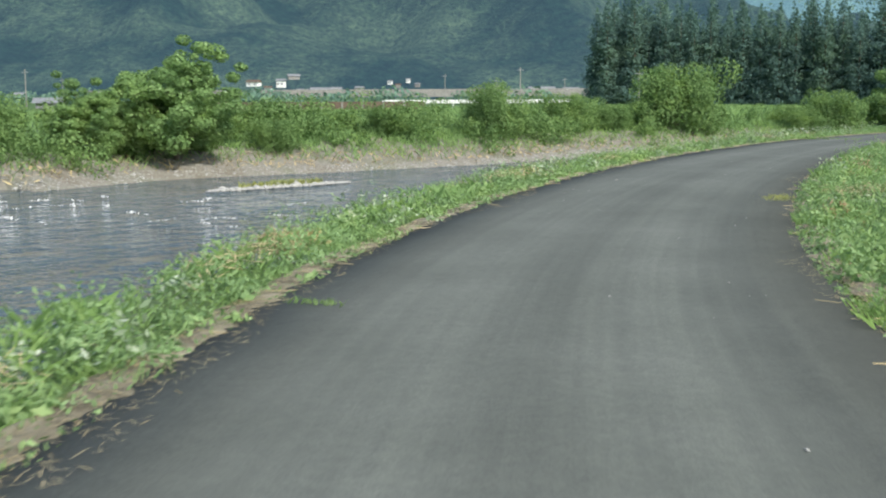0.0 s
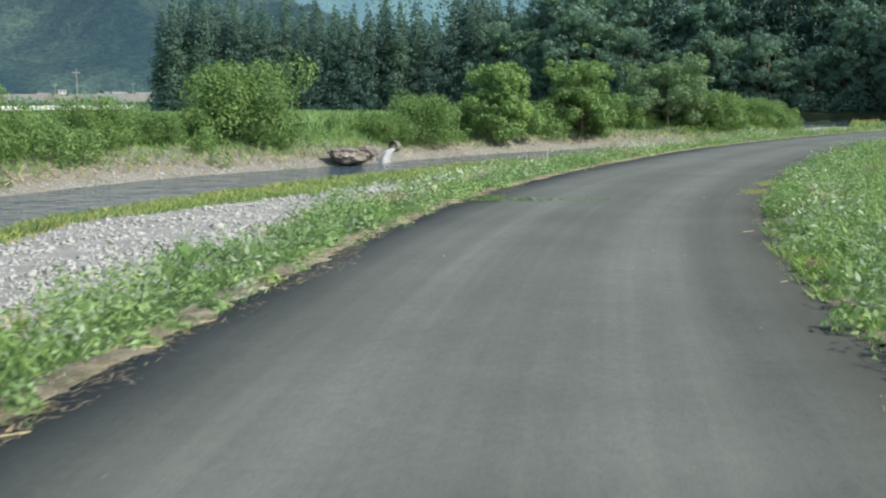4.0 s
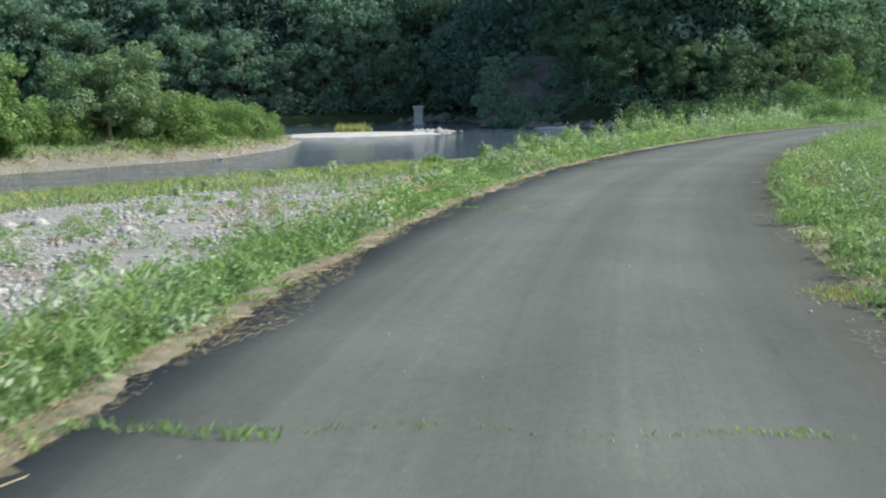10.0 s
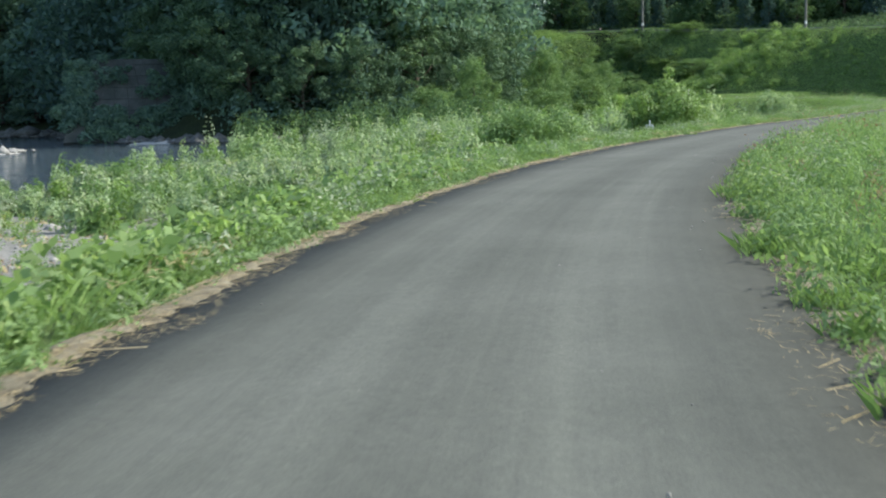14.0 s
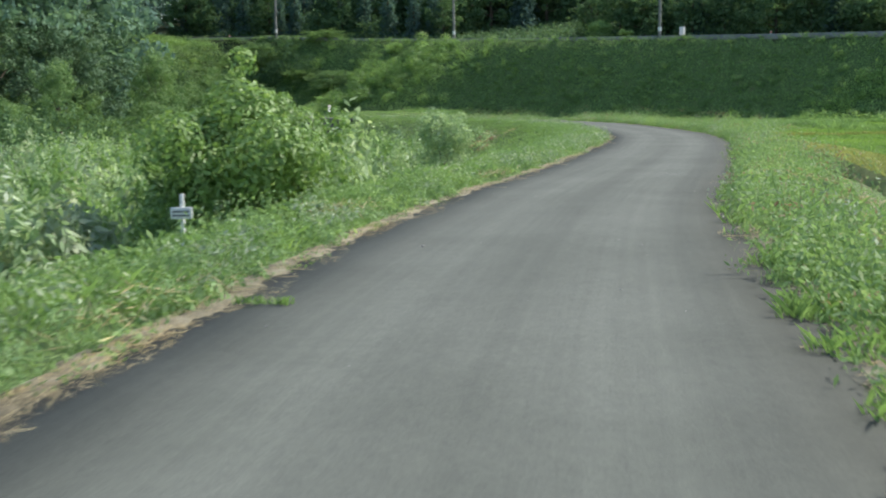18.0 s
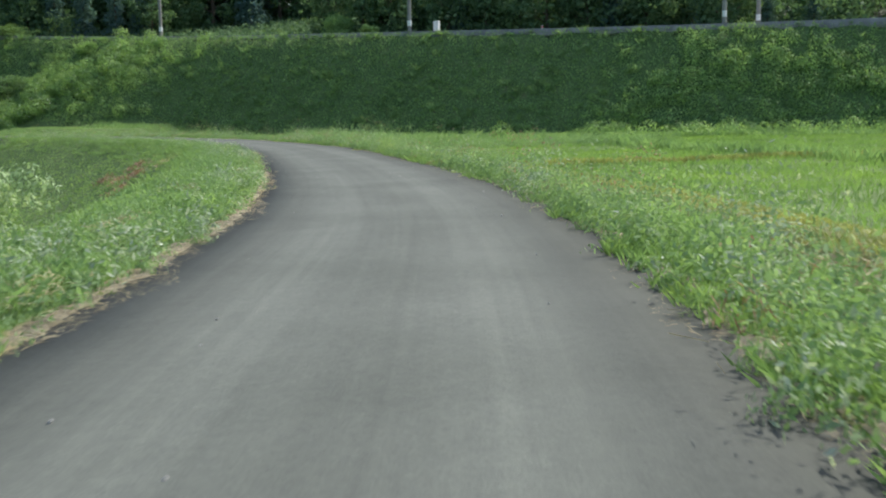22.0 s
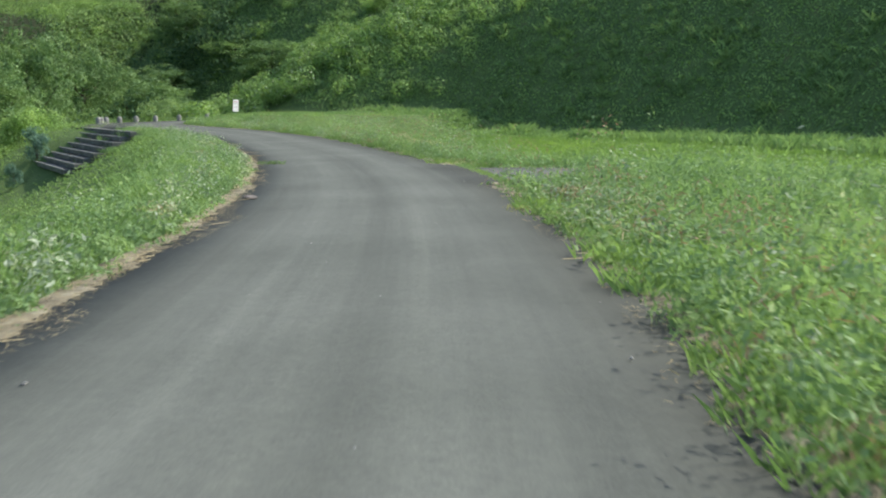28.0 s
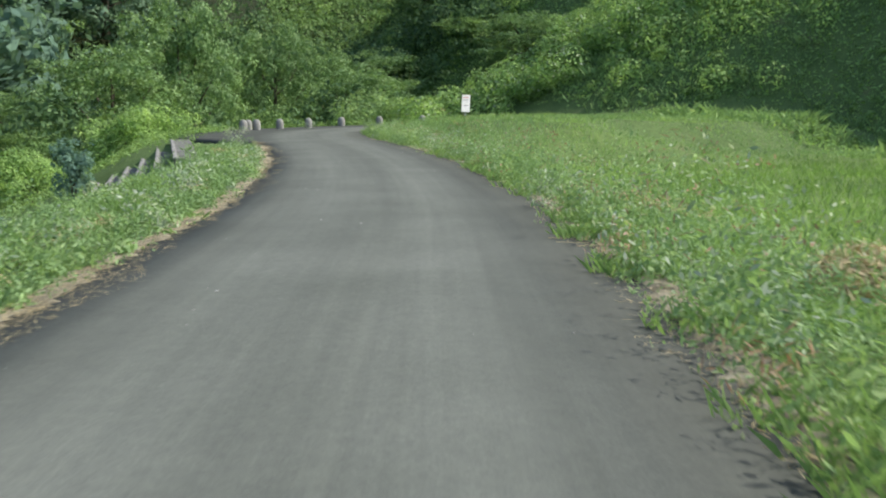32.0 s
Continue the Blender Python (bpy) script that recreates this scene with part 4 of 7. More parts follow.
def field_side_weeds():
    """The tall mixed weeds that line the field side and lean over the asphalt."""
    for name, mat, label, share, per, leaf, slim, droop, seed in (
            ("tall_mugwort", M_MUGWORT, "tall bushy mugwort lining the field side of the road", 0.46, 140, 0.027, 0.36, -0.8, 3.0),
            ("broad_weeds", M_BUTTERBUR, "bright broad-leaved weeds lining the field side of the road", 0.14, 110, 0.031, 0.5, -0.4, 5.0),
            ("tall_grass", M_FIELD, "tall grass clumps lining the field side of the road", 0.28, 130, 0.06, 0.08, -1.8, 7.0),
            ("withered_clumps", M_SEED, "withered brown clumps among the roadside weeds", 0.12, 80, 0.05, 0.10, -1.4, 12.0),
            ("silvery_weeds", M_PALE, "pale silvery weeds among the roadside growth", 0.22, 80, 0.030, 0.4, -0.6, 9.0)):
        n = int(245 * 6.5 * share)
        s = rng.uniform(-8, 237, n)
        d = HALF + 0.10 + 1.9 * rng.random(n) ** 1.1
        patch = 0.5 + 0.5 * wave(s, d, 2.2, seed)
        k = ((s < 190.1) | (s > 195.8)) & (rng.random(n) < 0.25 + patch) & ((d < 3.35) | (s < 112) | (s > 186))
        s, d, patch = s[k], d[k], patch[k]
        lush = 0.72 + 0.25 * smooth(60, 90, s) + 0.25 * smooth(100, 120, s) + 0.25 * smooth(150, 172, s) - 0.5 * smooth(195, 196, s) * (1 - smooth(197, 201, s)) - 0.25 * smooth(222, 230, s)
        out = smooth(0.0, 0.7, d - HALF)
        bulge = np.clip(wave(s, s * 0.3, 2.1, 11.0), 0, 1)
        h = (0.20 + 0.46 * rng.random(len(s)) ** 1.5) * (0.75 + 0.5 * patch) * lush * (0.45 + 0.55 * out + 0.35 * bulge * (1 - out))
        r = h * rng.uniform(0.55, 0.85, len(s)) + 0.05
        d = d - 0.22 * bulge * (1 - out)
        x, y = road_point(s, -d)
        c = np.stack([x, y, np.maximum(ground_z(x, y, s, -d), ROAD_Z - 0.14)], 1)
        stuff(name, [clumps(c, r, h * 1.15, per, leaf, slim, droop, 0.45)], mat, label, "weeds")
        if name == "tall_mugwort":
            k = (s > 90) & (rng.random(len(s)) < 0.6)
            tips = np.repeat(c[k] + np.c_[0 * h[k], 0 * h[k], h[k] * 1.15], 14, 0)
            tips = tips + rng.normal(0, 1, tips.shape) * (0.12, 0.12, 0.05)
            stuff("seed_heads", [leaves(tips, rng.normal(size=tips.shape), 0.022, 0.4, 0.5, -1.0)], M_SEED, "reddish-brown seed heads above the roadside weeds", "weeds")
    # both edges of the side road
    n = 420
    s, d = 190.3 - 2.6 * rng.random(n) ** 1.3, -(3.3 + 22 * rng.random(n))
    x, y = road_point(s, d)
    z = ROAD_Z - 0.09 - 0.7 * smooth(3, 16, -d)
    h = rng.uniform(0.35, 0.75, n) * (0.6 + 0.4 * smooth(2.8, 4.5, -d))
    k = rng.random(n) < 0.5
    c = np.stack([x, y, z - 0.05], 1)
    stuff("side_road_weeds", [clumps(c[k], h[k] * 0.8, h[k], 110, 0.038, 0.4, -0.8, 0.45)], M_MUGWORT, "leafy weeds hiding the edge of the side road", "weeds")
    stuff("side_road_grass", [clumps(c[~k], h[~k] * 0.8, h[~k], 110, 0.07, 0.12, -1.8, 0.5)], M_FIELD, "tall grass hiding the edge of the side road", "grass")


field_side_weeds()


def river_side_weeds():
    """Leafy clumps that stand out of the low growth along the river side."""
    for name, mat, label, share, per, leaf, slim, droop, seed in (
            ("verge_mugwort", M_MUGWORT, "leafy mugwort clumps on the river verge", 0.45, 90, 0.027, 0.36, -0.8, 2.0),
            ("verge_grass_clumps", M_FIELD, "long grass clumps on the river verge", 0.33, 90, 0.055, 0.08, -1.8, 6.0),
            ("verge_silver_weeds", M_PALE, "silvery weeds on the river verge", 0.36, 70, 0.030, 0.4, -0.6, 8.0)):
        n = int(240 * 4.5 * share)
        s = rng.uniform(-8, 232, n)
        d = HALF + 0.13 * smooth(36, 44, s) + 1.9 * rng.random(n)
        patch = 0.5 + 0.5 * wave(s, d, 2.6, seed)
        k = (rng.random(n) < 0.2 + patch) & ~((s > 222) & (d > 2.8))
        s, d, patch = s[k], d[k], patch[k]
        h = (0.13 + 0.24 * rng.random(len(s)) ** 1.5) * (0.7 + 0.6 * patch) * (0.6 + 0.4 * smooth(0.1, 0.7, d - HALF)) * (1 + 0.25 * smooth(90, 120, s))
        x, y = road_point(s, d)
        c = np.stack([x, y, ground_z(x, y, s, d)], 1)
        stuff(name, [clumps(c, h * 0.75 + 0.04, h * 1.1, per, leaf, slim, droop, 0.45)], mat, label, "weeds")


river_side_weeds()


def slope_plants():
    """Grass and weeds on the levee's slopes and the field behind the verge."""
    sets = []
    for s0, s1, d0, d1, n, size, tall in ((-8, 120, 3.6, 7.2, 26000, 0.06, 0.26), (120, 262, 3.6, 14, 64000, 0.055, 0.3)):
        s, d, p = spread(n, s0, s1, d0, d1)
        p[:, 2] += rng.random(n) * tall
        p = p[~((s > 222.2) & (s < 234.5) & (d > 3.0) & (d < 8.2) & (rng.random(n) < 0.97))]
        sets.append(leaves(p, np.tile(UP, (len(p), 1)), size, 0.4, 0.9))
    stuff("slope_weeds", sets, M_GRASS, "weeds on the river slope of the levee", "weeds")
    s, d, p = spread(46000, -8, 122, -16, -4.6)
    sets = [blades(p, 0.5, 0.018, 0.5)]
    s, d, p = spread(26000, -8, 122, -13, -4.6)
    p[:, 2] += rng.random(len(p)) * 0.45
    sets.append(leaves(p, np.tile(UP, (len(p), 1)), 0.06, 0.45, 0.9))
    s, d, p = spread(26000, 100, 240, -9.5, -4.0)
    k = ~((s > 189.5) & (s < 195.5)) & ((d > -3.4) | (s < 112) | (s > 187))
    sets.append(blades(p[k], 0.2, 0.010, 0.6))
    s, d, p = spread(9000, 176, 189.6, -5.2, -3.4)
    p[:, 2] += rng.random(len(p)) * 0.3
    sets.append(leaves(p, np.tile(UP, (len(p), 1)), 0.05, 0.45, 0.9))
    q = np.c_[rng.uniform(192, 232, 60000), rng.uniform(76, 103, 60000)]
    s, d = road_coords(q[:, 0], q[:, 1])
    p = np.c_[q, ground_z(q[:, 0], q[:, 1], s, d)]
    far = side(TOP_EDGE, q[:, 0], q[:, 1])
    k = (d < -2.2) & ((p[:, 2] > -0.85) | (far > -15.7)) & (far < -9)
    sets.append(blades(p[k], 0.13, 0.012, 0.8))
    stuff("field_grass", sets, M_FIELD, "tall meadow grass behind the road's verge", "grass")


slope_plants()


def paddies():
    s, d, p = spread(330000, 126, 246, -46, -5.8)
    edge = side(TOP_EDGE, p[:, 0], p[:, 1])
    bund = (np.abs(d + 20 + 0.02 * (s - 126)) < 0.6) | ((np.abs(s - 191.9) < 3.6) & (d > -26))
    k = (edge < np.where(p[:, 1] > 76, -15.5, -12.5)) & ~bund & (p[:, 2] < -0.8) & ((d < -7.0) | (s > 197))
    stuff("rice", [blades(p[k], 0.19, 0.009, 0.5)], M_RICE, "bright green young rice in flooded paddies", "rice")
    # the mown bund: a low earth bank with a ditch before it
    u = np.arange(110, 187, 0.8)
    cols = []
    for o, z in ((-5.0, -1.0), (-5.3, -0.64), (-5.65, -0.52), (-6.3, -0.54), (-6.7, -0.66), (-7.0, -1.0)):
        x, y = road_point(u, o + 0.12 * wave(u, u * 0.3, 2.5, 3.0))
        cols.append(np.stack([x, y, z + 0.04 * wave(x, y, 1.1, 2.0)], 1))
    m = len(u)
    f = np.vstack([np.stack([k * m + np.arange(m - 1), k * m + np.arange(1, m), (k + 1) * m + np.arange(1, m), (k + 1) * m + np.arange(m - 1)], 1)[:, ::-1] for k in range(5)])
    put("paddy_bund", mesh_of("paddy_bund", np.vstack(cols), f), M_MOWN, None, "low earth bund of mown yellow grass beside the paddy", "bund", "", "structure", flat=False)
    s, d, p = spread(34000, 110, 187, -6.8, -5.25)
    p[:, 2] = np.interp(d, [-6.8, -6.3, -5.65, -5.25], [-0.72, -0.54, -0.52, -0.64]) - 0.02
    stuff("bund_grass", [blades(p, 0.09, 0.014, 1.0)], M_BUND, "yellowed mown grass on the paddy bund", "grass")
    for s0 in (146.0, 173.5):
        m = 7000
        d = -rng.uniform(6.6, 40, m)
        s = s0 + 0.05 * (d + 6.6) + rng.normal(0, 0.16, m)
        x, y = road_point(s, d)
        stuff("cross_bund", [blades(np.stack([x, y, ground_z(x, y, s, d) + 0.12 * np.exp(-((s - s0 - 0.05 * (d + 6.6)) / 0.2) ** 2)], 1), 0.2, 0.014, 0.9)], M_BUND, "thin yellowed bund across the paddy", "grass")
    s = rng.uniform(126, 232, 9000)
    d = -20 - 0.02 * (s - 126) + rng.normal(0, 0.4, 9000)
    x, y = road_point(s, d)
    stuff("bund_grass", [blades(np.stack([x, y, ground_z(x, y, s, d)], 1), 0.5, 0.02, 0.6)], M_FIELD, "green grass on a bund between paddies", "grass")


paddies()


# ---------- trees and bushes ----------
def broad_tree(name, high, wide, mat, leaf, count, label, seed):
    """A spreading broad-leaved tree: trunk, limbs and a crown of leaf clumps."""
    r = np.random.default_rng(seed)
    root = empty(name, 0, 0, 0, label, "tree")
    base = high * 0.22
    trunk = [tube([(0, 0, -0.6), (0.05, 0, base * 0.6), (0.1, 0.05, base * 1.6), (0.05, 0.1, high * 0.75)], [high * 0.03, high * 0.024, high * 0.018, high * 0.006])]
    lobes = []
    for k in range(9):
        a = k * 2.4 + r.uniform(-0.4, 0.4)
        up = base + (high - base) * (0.15 + 0.75 * (k / 9)) * r.uniform(0.85, 1.1)
        out = wide * (1.0 - 0.55 * (k / 9) ** 1.3) * r.uniform(0.6, 0.95) * 0.5
        tip = np.array([math.cos(a) * out * 1.1, math.sin(a) * out * 1.1, up])
        trunk.append(tube([(0, 0, base * 0.8 + 0.05 * k * high), tip * (0.5, 0.5, 0.72), tip], [high * 0.011, high * 0.007, high * 0.002], 5))
        for j in range(13):
            c = tip + r.normal(size=3) * wide * 0.115
            q = wide * r.uniform(0.045, 0.115)
            lobes.append((*c, q, q, q * 0.75))
    lobes.append((0, 0, high * 0.86, wide * 0.2, wide * 0.2, high * 0.1))
    for j in range(16):
        a = r.uniform(0, 6.28)
        q = wide * r.uniform(0.09, 0.18)
        lobes.append((math.cos(a) * wide * 0.34, math.sin(a) * wide * 0.34, high * r.uniform(0.06, 0.5), q, q, q * 0.8))
    for j in range(12):
        a, out = r.uniform(0, 6.28), wide * 0.30 * math.sqrt(r.random())
        q = wide * r.uniform(0.09, 0.16)
        lobes.append((math.cos(a) * out, math.sin(a) * out, high * r.uniform(0.35, 0.84), q, q, q * 0.8))
    put("trunk", mesh_of("trunk", *joined(*trunk)), M_BARK, root, "grey-brown bark", flat=False)
    p, n = lobes_cloud(lobes, count, 0.4)
    put("crown", mesh_of("crown", *leaves(p, n, leaf, 0.5, 0.32)), mat, root)
    return root


def cedar(name, high, wide, count, label, seed):
    """A tall narrow conifer: trunk and drooping tiers of needles."""
    r = np.random.default_rng(seed)
    root = empty(name, 0, 0, 0, label, "tree")
    put("trunk", mesh_of("trunk", *tube([(0, 0, -1), (0, 0, high * 0.45), (0, 0, high * 0.8)], [high * 0.018, high * 0.012, 0.06], 6)), M_BARK, root, "reddish-brown bark", flat=False)
    lobes = []
    for k in range(40):
        t = k / 39
        z = high * (0.05 + 0.90 * t)
        w = wide * 0.5 * (1 - t) ** 0.62 * (0.85 + 0.15 * math.sin(k * 2.1)) + 0.35
        lobes.append((0, 0, z, w * 0.6, w * 0.6, high * 0.022))
        for j in range(4 if t < 0.75 else 2):
            a = r.uniform(0, 6.28)
            rad = w * r.uniform(0.35, 0.72)
            q = max(0.4, w * r.uniform(0.26, 0.42))
            lobes.append((math.cos(a) * rad, math.sin(a) * rad, z - 0.25 * rad, q, q, q * 0.6))
    lobes.append((0, 0, high * 0.965, 0.45, 0.45, high * 0.045))
    p, n = lobes_cloud(lobes, count)
    n[:, 2] += 0.2
    put("crown", mesh_of("crown", *leaves(p, n, 0.42, 0.42, 0.4, 0.8)), M_CONIFER, root)
    return root


def bush_shape(name, high, wide, mat, leaf, count, label, seed, droop=0.0, category="bush"):
    """A rounded, uneven bush: stems and leaf clumps down to the ground."""
    r = np.random.default_rng(seed)
    root = empty(name, 0, 0, 0, label, category)
    stems, lobes = [], []
    for k in range(9):
        a = k * 2.4
        tip = np.array([math.cos(a) * wide * 0.3 * r.uniform(0.3, 1), math.sin(a) * wide * 0.3 * r.uniform(0.3, 1), high * r.uniform(0.45, 0.85)])
        stems.append(tube([(0, 0, -0.3), tip * (0.35, 0.35, 0.5), tip], [0.022 * high / 2 + 0.01, 0.014, 0.005], 5))
        for j in range(6):
            c = tip + r.normal(size=3) * (wide * 0.11, wide * 0.11, high * 0.11)
            q = wide * r.uniform(0.06, 0.17)
            lobes.append((*c, q, q, min(q, high * 0.3)))
    for k in range(8):
        a = k * 0.785 + r.uniform(0, 0.5)
        q = wide * r.uniform(0.14, 0.2)
        lobes.append((math.cos(a) * wide * 0.3, math.sin(a) * wide * 0.3, high * 0.22, q, q, high * 0.24))
    put("stems", mesh_of("stems", *joined(*stems)), M_BARK, root, "thin brown stems", flat=False)
    p, n = lobes_cloud(lobes, count)
    k = p[:, 2] > -0.1
    put("foliage", mesh_of("foliage", *leaves(p[k], n[k], leaf, 0.42, 0.42, droop)), mat, root)
    return root


def at_ground(x, y, sink=0.05):
    return float(ground_z(np.array([x]), np.array([y]))[0]) - sink


def plant(ob, x, y, turn=0.0, size=1.0, tall=1.0, z=None):
    m = pose(x, y, at_ground(x, y) if z is None else z, 0, 0, turn) @ Matrix.Diagonal((size, size, size * tall, 1))
    if ob.get("used"):
        return copy_thing(ob, m)
    ob["used"] = 1
    ob.matrix_basis = m
    return ob


def forest():
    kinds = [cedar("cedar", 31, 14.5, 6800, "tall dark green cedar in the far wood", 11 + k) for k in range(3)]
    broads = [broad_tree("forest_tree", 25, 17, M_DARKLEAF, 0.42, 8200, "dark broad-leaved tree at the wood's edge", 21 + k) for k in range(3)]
    grove = [broad_tree("grove_tree", 19, 16, M_GROVE, 0.30, 12000, "spreading sunlit tree at the wood's edge", 27 + k) for k in range(2)]
    deep = []
    r = np.random.default_rng(5)
    front = spline(FOREST_FRONT, 1.0)
    run = len(front)
    for row in range(3):
        k = 0.0
        while k < run - 1:
            x, y = front[int(k)]
            t = unit(front[min(int(k) + 1, run - 1)] - front[max(int(k) - 1, 0)])
            x, y = x - t[1] * (row * 6.5 + r.uniform(-1.5, 1.5)), y + t[0] * (row * 6.5 + r.uniform(-1.5, 1.5))
            flat = x < 130 and y > 285
            pick = kinds[r.integers(3)] if flat or (row > 0 and r.random() < 0.45) else broads[r.integers(3)]
            if row == 0 and x > 150 and y < 172:
                pick = grove[r.integers(2)]
            big = r.uniform(0.85, 1.15) * ((1.0 if flat else 1.22) if row else (0.95 if flat else 0.80))
            turn, tall = r.uniform(0, 360), r.uniform(0.95, 1.12)
            if row or not (200 < x < 227 and y < 145):
                plant(pick, x, y, turn, big, tall)
            k += (4.1 if flat else 6.8) * r.uniform(0.8, 1.25)
    # the depth of the wood
    for row in range(6):
        k = 0.0
        while k < run - 1:
            x, y = front[int(k)]
            t = unit(front[min(int(k) + 1, run - 1)] - front[max(int(k) - 1, 0)])
            o = 20 + row * 9 + r.uniform(-3, 3)
            deep.append((x - t[1] * o, y + t[0] * o, r.uniform(28, 36) * (0.95 if x < 130 and y > 285 else 1.5)))
            k += 7.0 * r.uniform(0.8, 1.25)
    for k in range(60):
        deep.append((r.uniform(195, 310), r.uniform(150, 225), r.uniform(26, 36)))
    for k in range(150):
        deep.append((r.uniform(280, 345), r.uniform(-20, 200), r.uniform(32, 42)))
    for k in range(110):
        deep.append((r.uniform(192, 270), r.uniform(185, 285), r.uniform(30, 42)))
    deep = [q for q in deep if math.hypot(q[0] - 185, q[1] - 95) > 62]
    lobes = []
    for x, y, high in deep:
        z = at_ground(x, y)
        for j in range(9):
            u = j / 8
            w = 1.2 + high * 0.17 * (1 - u) ** 0.7
            lobes.append((x + r.normal(0, 0.9), y + r.normal(0, 0.9), z + high * (0.12 + 0.86 * u), w, w, high * 0.09))
    p, n = lobes_cloud(lobes, 190000, 0.5)
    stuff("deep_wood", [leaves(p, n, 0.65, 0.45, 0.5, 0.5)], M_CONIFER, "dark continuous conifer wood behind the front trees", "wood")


forest()


def understorey():
    line = spline(FOREST_FRONT, 1.0)
    t = unit(np.gradient(line, axis=0))
    lobes = []
    for k in range(520):
        j = int(rng.integers(0, len(line)))
        o = rng.uniform(-4, 7)
        c = line[j] + np.array((-t[j, 1], t[j, 0])) * o
        w = rng.uniform(1.2, 3.4)
        lobes.append((c[0], c[1], float(ground_z(c[:1], c[1:])[0]) + w * 0.5, w, w, w * 0.9))
    p, n = lobes_cloud(lobes, 46000, 0.5)
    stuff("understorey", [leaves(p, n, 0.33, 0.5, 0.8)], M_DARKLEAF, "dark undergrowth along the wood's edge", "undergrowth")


understorey()


# ---------- the far bank ----------
def far_bank_plants():
    line = spline(FAR_BANK[2:], 0.5)
    t = unit(np.gradient(line, axis=0))
    nrm = np.c_[-t[:, 1], t[:, 0]]

    def band(n, a, b, i0=0, i1=None):
        i = rng.integers(i0, i1 or len(line), n)
        o = rng.uniform(a, b, n)
        q = line[i] + nrm[i] * o[:, None] + rng.normal(0, 0.2, (n, 2))
        return np.c_[q, ground_z(q[:, 0], q[:, 1])], o

    p, o = band(34000, 1.0, 8.0)
    k = rng.random(len(p)) < smooth(0.6, 4.0, o)
    stuff("bank_grass", [blades(p[k], 0.45, 0.03, 0.9)], M_FIELD, "grass on the far river bank", "grass")
    p, o = band(4200, 0.8, 3.5)
    p[:, 2] += 0.06
    stuff("bank_straw", [leaves(p, np.tile(UP, (len(p), 1)), 0.3, 0.12, 0.5)], M_STRAW, "dead flood-laid grass on the far river bank", "straw")
    lobes = []
    for j in rng.integers(0, len(line), 190):
        c = line[j] + nrm[j] * rng.uniform(2.8, 11.0)
        grow = rng.uniform(0.5, 1.0) if rng.random() < 0.6 else rng.uniform(1.0, 1.7)
        for m in range(7):
            q = c + rng.normal(0, 1.0 * grow, 2)
            w = rng.uniform(0.45, 1.1) * grow
            lobes.append((q[0], q[1], float(ground_z(q[:1], q[1:])[0]) + rng.uniform(0.2, 1.5) * grow, w, w, w * rng.uniform(0.6, 1.0)))
    p, n = lobes_cloud(lobes, 170000, 0.4)
    stuff("bank_shrubs", [leaves(p, n, 0.12, 0.45, 0.3)], M_BUSH, "dense green shrubs along the top of the far bank", "shrubs")
    p, o = band(52000, 8, 120, 0, 420)
    stuff("far_meadow", [blades(p, 0.8, 0.10, 0.5)], M_FIELD, "tall green grass on the flood plain across the river", "grass")
    p, o = band(9000, -0.4, 1.0)
    stuff("bank_pebbles", [pebbles(p, 0.055)], M_STONE, "grey pebbles along the foot of the far bank", "pebbles")


def pebbles(p, size):
    """Rough little stones lying at the points p."""
    n = len(p)
    base = np.array([(1, 0, 0), (0.25, 0.9, 0.1), (-0.85, 0.45, 0), (-0.8, -0.6, 0.05), (0.3, -0.95, 0), (0.1, 0.05, 0.62), (0, 0, -0.6)], float)
    tri = np.array([(0, 1, 5), (1, 2, 5), (2, 3, 5), (3, 4, 5), (4, 0, 5), (1, 0, 6), (2, 1, 6), (3, 2, 6), (4, 3, 6), (0, 4, 6)])
    a = rng.uniform(0, 6.28, n)
    sc = (size * np.exp(rng.normal(0, 0.45, n)))[:, None, None] * rng.uniform(0.6, 1.2, (n, 1, 3))
    v = base[None] * rng.uniform(0.75, 1.2, (n, 7, 1)) * sc
    c, s = np.cos(a)[:, None], np.sin(a)[:, None]
    v = np.stack([v[..., 0] * c - v[..., 1] * s, v[..., 0] * s + v[..., 1] * c, v[..., 2]], -1) + p[:, None]
    f = tri[None] + 7 * np.arange(n)[:, None, None]
    return v.reshape(-1, 3), f.reshape(-1, 3)


far_bank_plants()


